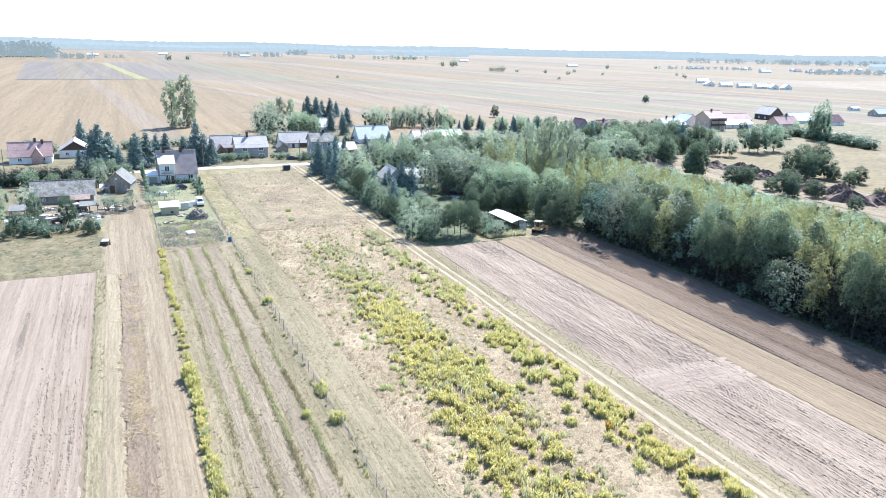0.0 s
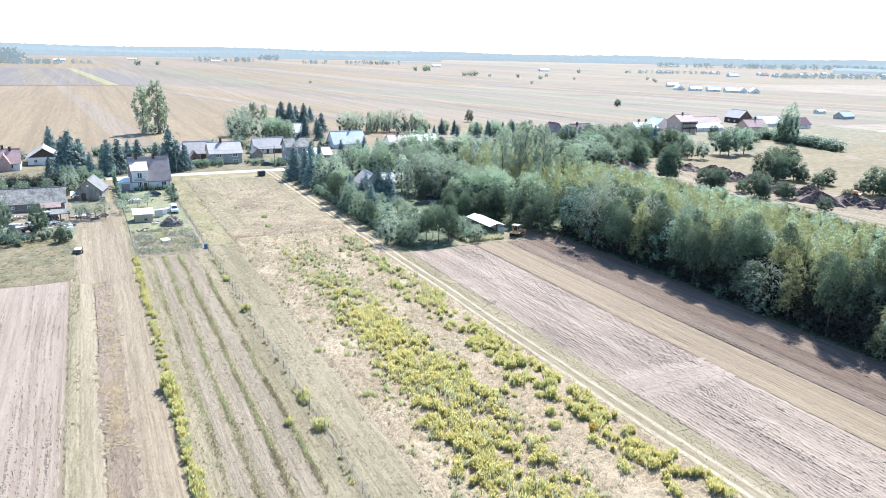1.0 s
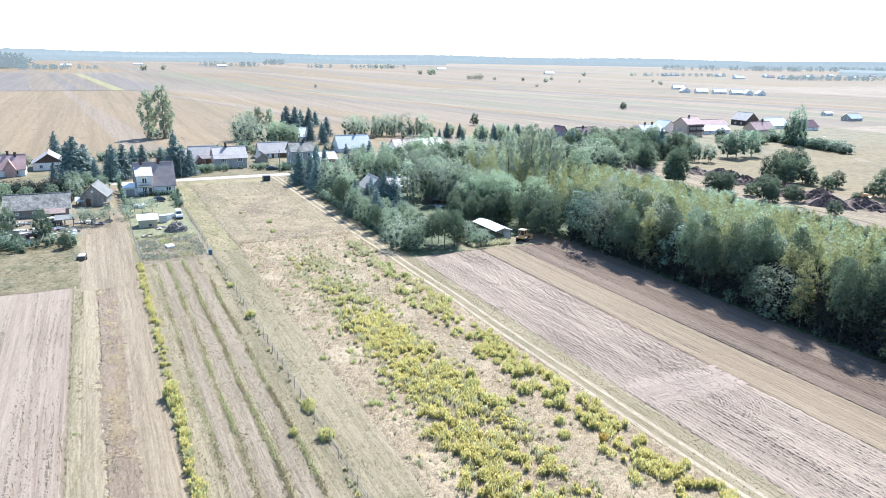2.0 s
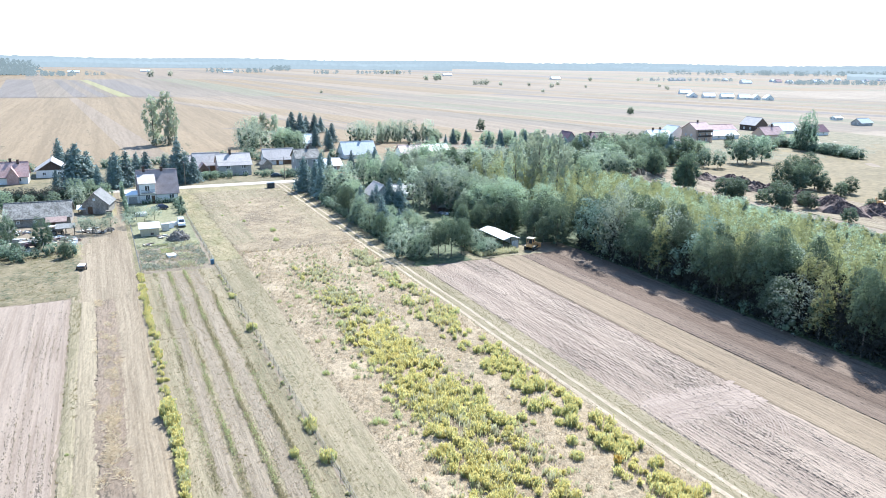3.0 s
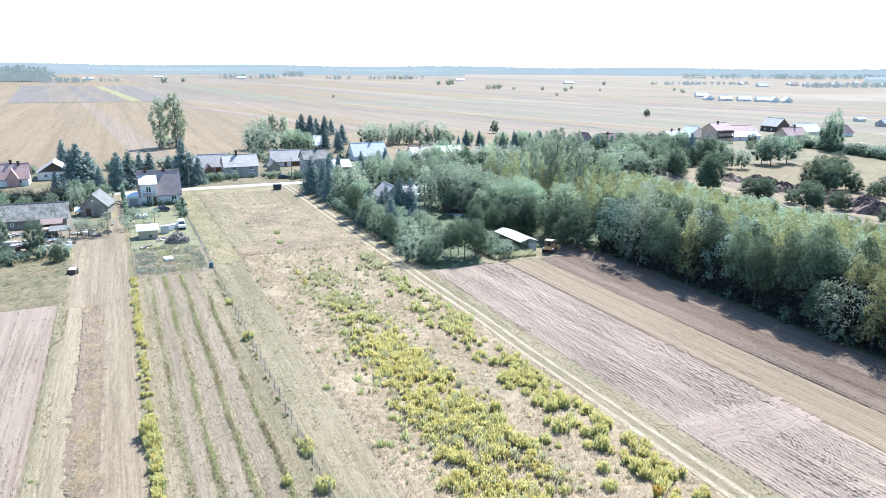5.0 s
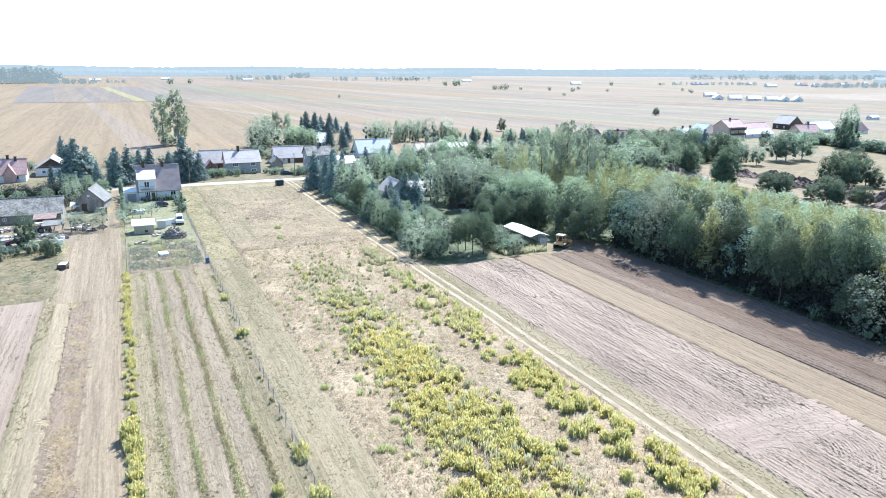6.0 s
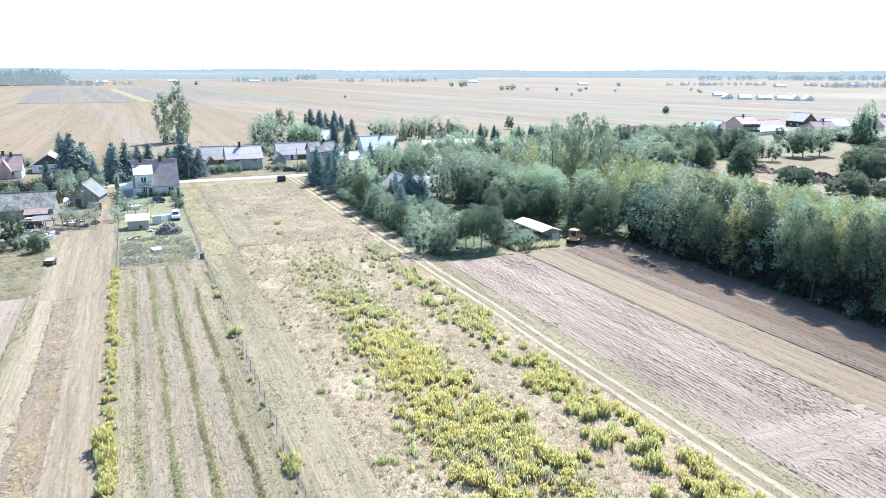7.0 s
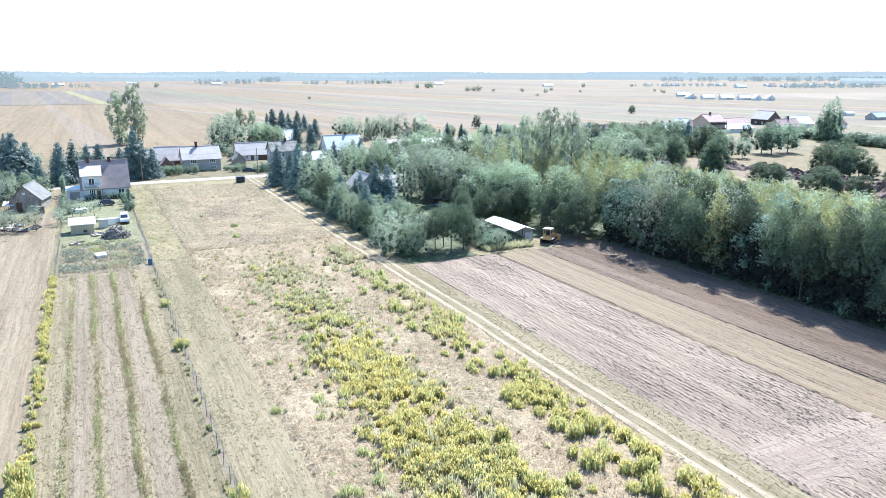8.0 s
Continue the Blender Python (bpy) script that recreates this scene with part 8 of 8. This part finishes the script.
for y in (221, 223.5, 226):
    tree("thuja", 3.1, y, 5.4, 1.0, seed=0, label="narrow tall clipped green thuja", group="thujas by the lane")
tree("thuja", 16.9, 200, 4.6, 1.0, seed=1, label="narrow tall clipped green thuja", group="thujas by the lane")
tree("thuja", 58.9, 136.2, 5.2, 1.5, seed=2, label="dark slender cypress among the grove", group="thujas by the lane")


def board_fence(x, y0, y1, label):
    root = thing("board_fence", pose(x, y0, 0.03), label, "fence")
    n = round((y1 - y0) / 2.2)
    for k in range(n + 1):
        bm = bmesh.new()
        box(bm, -0.07, 0.07, k * 2.2 - 0.07, k * 2.2 + 0.07, -0.03, 1.35)
        part("post", bm, M_DARKBOARD, root)
        if k < n:
            for q in range(5):
                bm = bmesh.new()
                box(bm, -0.03, 0.03, k * 2.2 + 0.1, k * 2.2 + 2.1, 0.1 + q * 0.24, 0.31 + q * 0.24)
                part("plank", bm, M_DARKBOARD, root)


board_fence(56.3, 205, 234, "dark low board fence beside the field track")
for k in range(30):
    tree("shrub", 55.8 + shr.uniform(-0.5, 1.2), 139 + k * 2.1, shr.uniform(1.4, 3.0), 1.1, seed=k % 3, label="leafy hedge shrub along the field track", group="hedge along the field track")


def spoil_heap(x, y, r, h, seed):
    """A heap of dug earth with an uneven surface."""
    rng = np.random.default_rng(seed)
    rings, seg = 7, 26
    V, F = [(0, 0, h)], []
    for i in range(1, rings + 1):
        t = i / rings
        for k in range(seg):
            a = k * math.tau / seg
            rr = r * t * (1 + 0.22 * math.sin(a * 3 + seed) + 0.12 * math.sin(a * 7 + seed * 2))
            z = h * (1 - t) ** 0.8 * (1 + rng.uniform(-0.3, 0.3)) if i < rings else -0.05
            V.append((math.cos(a) * rr, math.sin(a) * rr * 1.5, z))
    for k in range(seg):
        F.append((0, 1 + k, 1 + (k + 1) % seg))
    for i in range(rings - 1):
        for k in range(seg):
            a, b = 1 + i * seg + k, 1 + i * seg + (k + 1) % seg
            F.append((a, a + seg, b + seg, b))
    ob = new("soil_mound", soup("soil_mound", np.array(V), F, M_TANSOIL if y > 195 else M_SPOIL))
    ob.matrix_basis = pose(x, y, 0.03)
    tagged(ob, "mound of tan dug earth beyond the wood" if y > 195 else "mound of dark dug earth beside the sandy track", "soil mound", "soil mounds beside the track")


for k, (x, y, r, h) in enumerate(((187, 130, 4.5, 2.6), (191, 137, 4, 2.2), (188, 145, 3.5, 2.0), (194, 150, 4, 2.2), (197, 158, 4, 2.4), (193, 166, 4.5, 2.4), (196, 174, 4.5, 2.6), (199, 182, 4, 2.2), (195, 190, 4, 2.0), (174, 201, 5, 2.6), (169, 214, 6, 3.0), (180, 207, 5, 2.4), (193, 124, 4.5, 2.6), (198, 117, 4, 2.4), (201, 143, 3, 1.6), (203, 166, 3.2, 1.8))):
    spoil_heap(x, y, r * 1.1, h * 1.25, k)


def power_pole(x, y, h):
    root = thing("power_pole", pose(x, y, 0), "slim grey wooden power pole with crossarm", "pole", "power poles along the road")
    bm = bmesh.new()
    tube(bm, [(0, 0, -0.1), (0, 0, h)], [0.14, 0.09], 8)
    part("pole", bm, M_POST, root)
    bm = bmesh.new()
    box(bm, -0.06, 0.06, -0.8, 0.8, h - 0.6, h - 0.48)
    part("crossarm", bm, M_POST, root)
    for y2 in (-0.7, 0, 0.7):
        bm = bmesh.new()
        tube(bm, [(0, y2, h - 0.48), (0, y2, h - 0.3)], [0.05, 0.03], 6)
        part("insulator", bm, M_FRAME, root)


POLES = (-35, 22.5, 55, 86)
for x in POLES:
    power_pole(x, 243.4, 8.0)
for a, b in zip(POLES, POLES[1:]):
    for y2 in (-0.7, 0, 0.7):
        bm = bmesh.new()
        tube(bm, [(a + (b - a) * t / 10, 243.4 + y2, 7.72 - 0.9 * (1 - (t / 5 - 1) ** 2)) for t in range(11)], [0.012] * 11, 3)
        solid("power_cable", bm, M_STEEL, "thin slack cable between the road's power poles", "cable", "power cables")
for x, y, h in ((56.2, 139.5, 2.6), (57.0, 142, 2.4), (70.5, 137, 2.8), (72.5, 139, 2.6), (57.5, 148, 2.6), (57.0, 155, 2.8), (57.8, 160, 2.6), (57.5, 167, 2.8), (58, 172, 2.6), (55.8, 186, 2.2), (55.8, 189, 2.2), (55.9, 192, 2.2), (55.9, 195, 2.0)):
    tree("shrub", x, y, h, 1.3, label="dense green bush under the trees by the track", group="bushes by the track")
for k, (x, y, r, n) in enumerate(((-20.5, 187.5, 2.4, 26), (-12.5, 179.0, 1.8, 20), (-8.4, 175.6, 1.6, 18), (-18.5, 168.5, 2.2, 24), (-5.2, 186.5, 1.8, 16), (-24.5, 178, 2.2, 22), (8.6, 184.5, 1.2, 10))):
    junk_heap(x, y, r, n, 170 + k, "scattered pale sheets, boards and scrap in the yard")
for x, y, h, kind in ((-9.9, 160.5, 3.4, "alder"), (-8.6, 161.6, 2.8, "shrub"), (-18.5, 160.1, 3.4, "shrub"), (-21.3, 164, 4.0, "shrub"), (-24.5, 160, 3.6, "alder"), (-21.5, 171, 4.6, "alder"), (-2.9, 181.0, 3.8, "fruit"), (-6.2, 181.2, 3.8, "fruit"), (3.2, 187, 3.4, "fruit"), (3.4, 184, 3.0, "fruit"), (-9, 222, 7.5, "broad"), (-5, 226, 6.5, "broad"), (-11, 226, 7.0, "conifer")):
    tree(kind, x, y, h, 1.1, label="bushy green tree at the farm yard's edge", group="trees round the farm yard")
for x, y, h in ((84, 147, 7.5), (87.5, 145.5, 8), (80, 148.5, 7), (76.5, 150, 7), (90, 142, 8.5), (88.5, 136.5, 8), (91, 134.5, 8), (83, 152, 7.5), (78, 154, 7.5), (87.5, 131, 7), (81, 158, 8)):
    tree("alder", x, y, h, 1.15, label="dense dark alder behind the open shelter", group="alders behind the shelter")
for k in range(16):
    tree("shrub", belt.uniform(69.8, 75.5), belt.uniform(129.5, 134.5), belt.uniform(1.6, 2.6), 1.15, label="untidy pale green bush before the shelter", group="bushes before the shelter")
for k in range(8):
    tree("thuja", 3.3 + 0.1 * (k % 3), 199.5 + 2.5 * k, 2.9 + 0.2 * (k % 2), 1.7, seed=k % 3, label="low dense thuja of the hedge by the lane", group="thuja hedge by the lane")
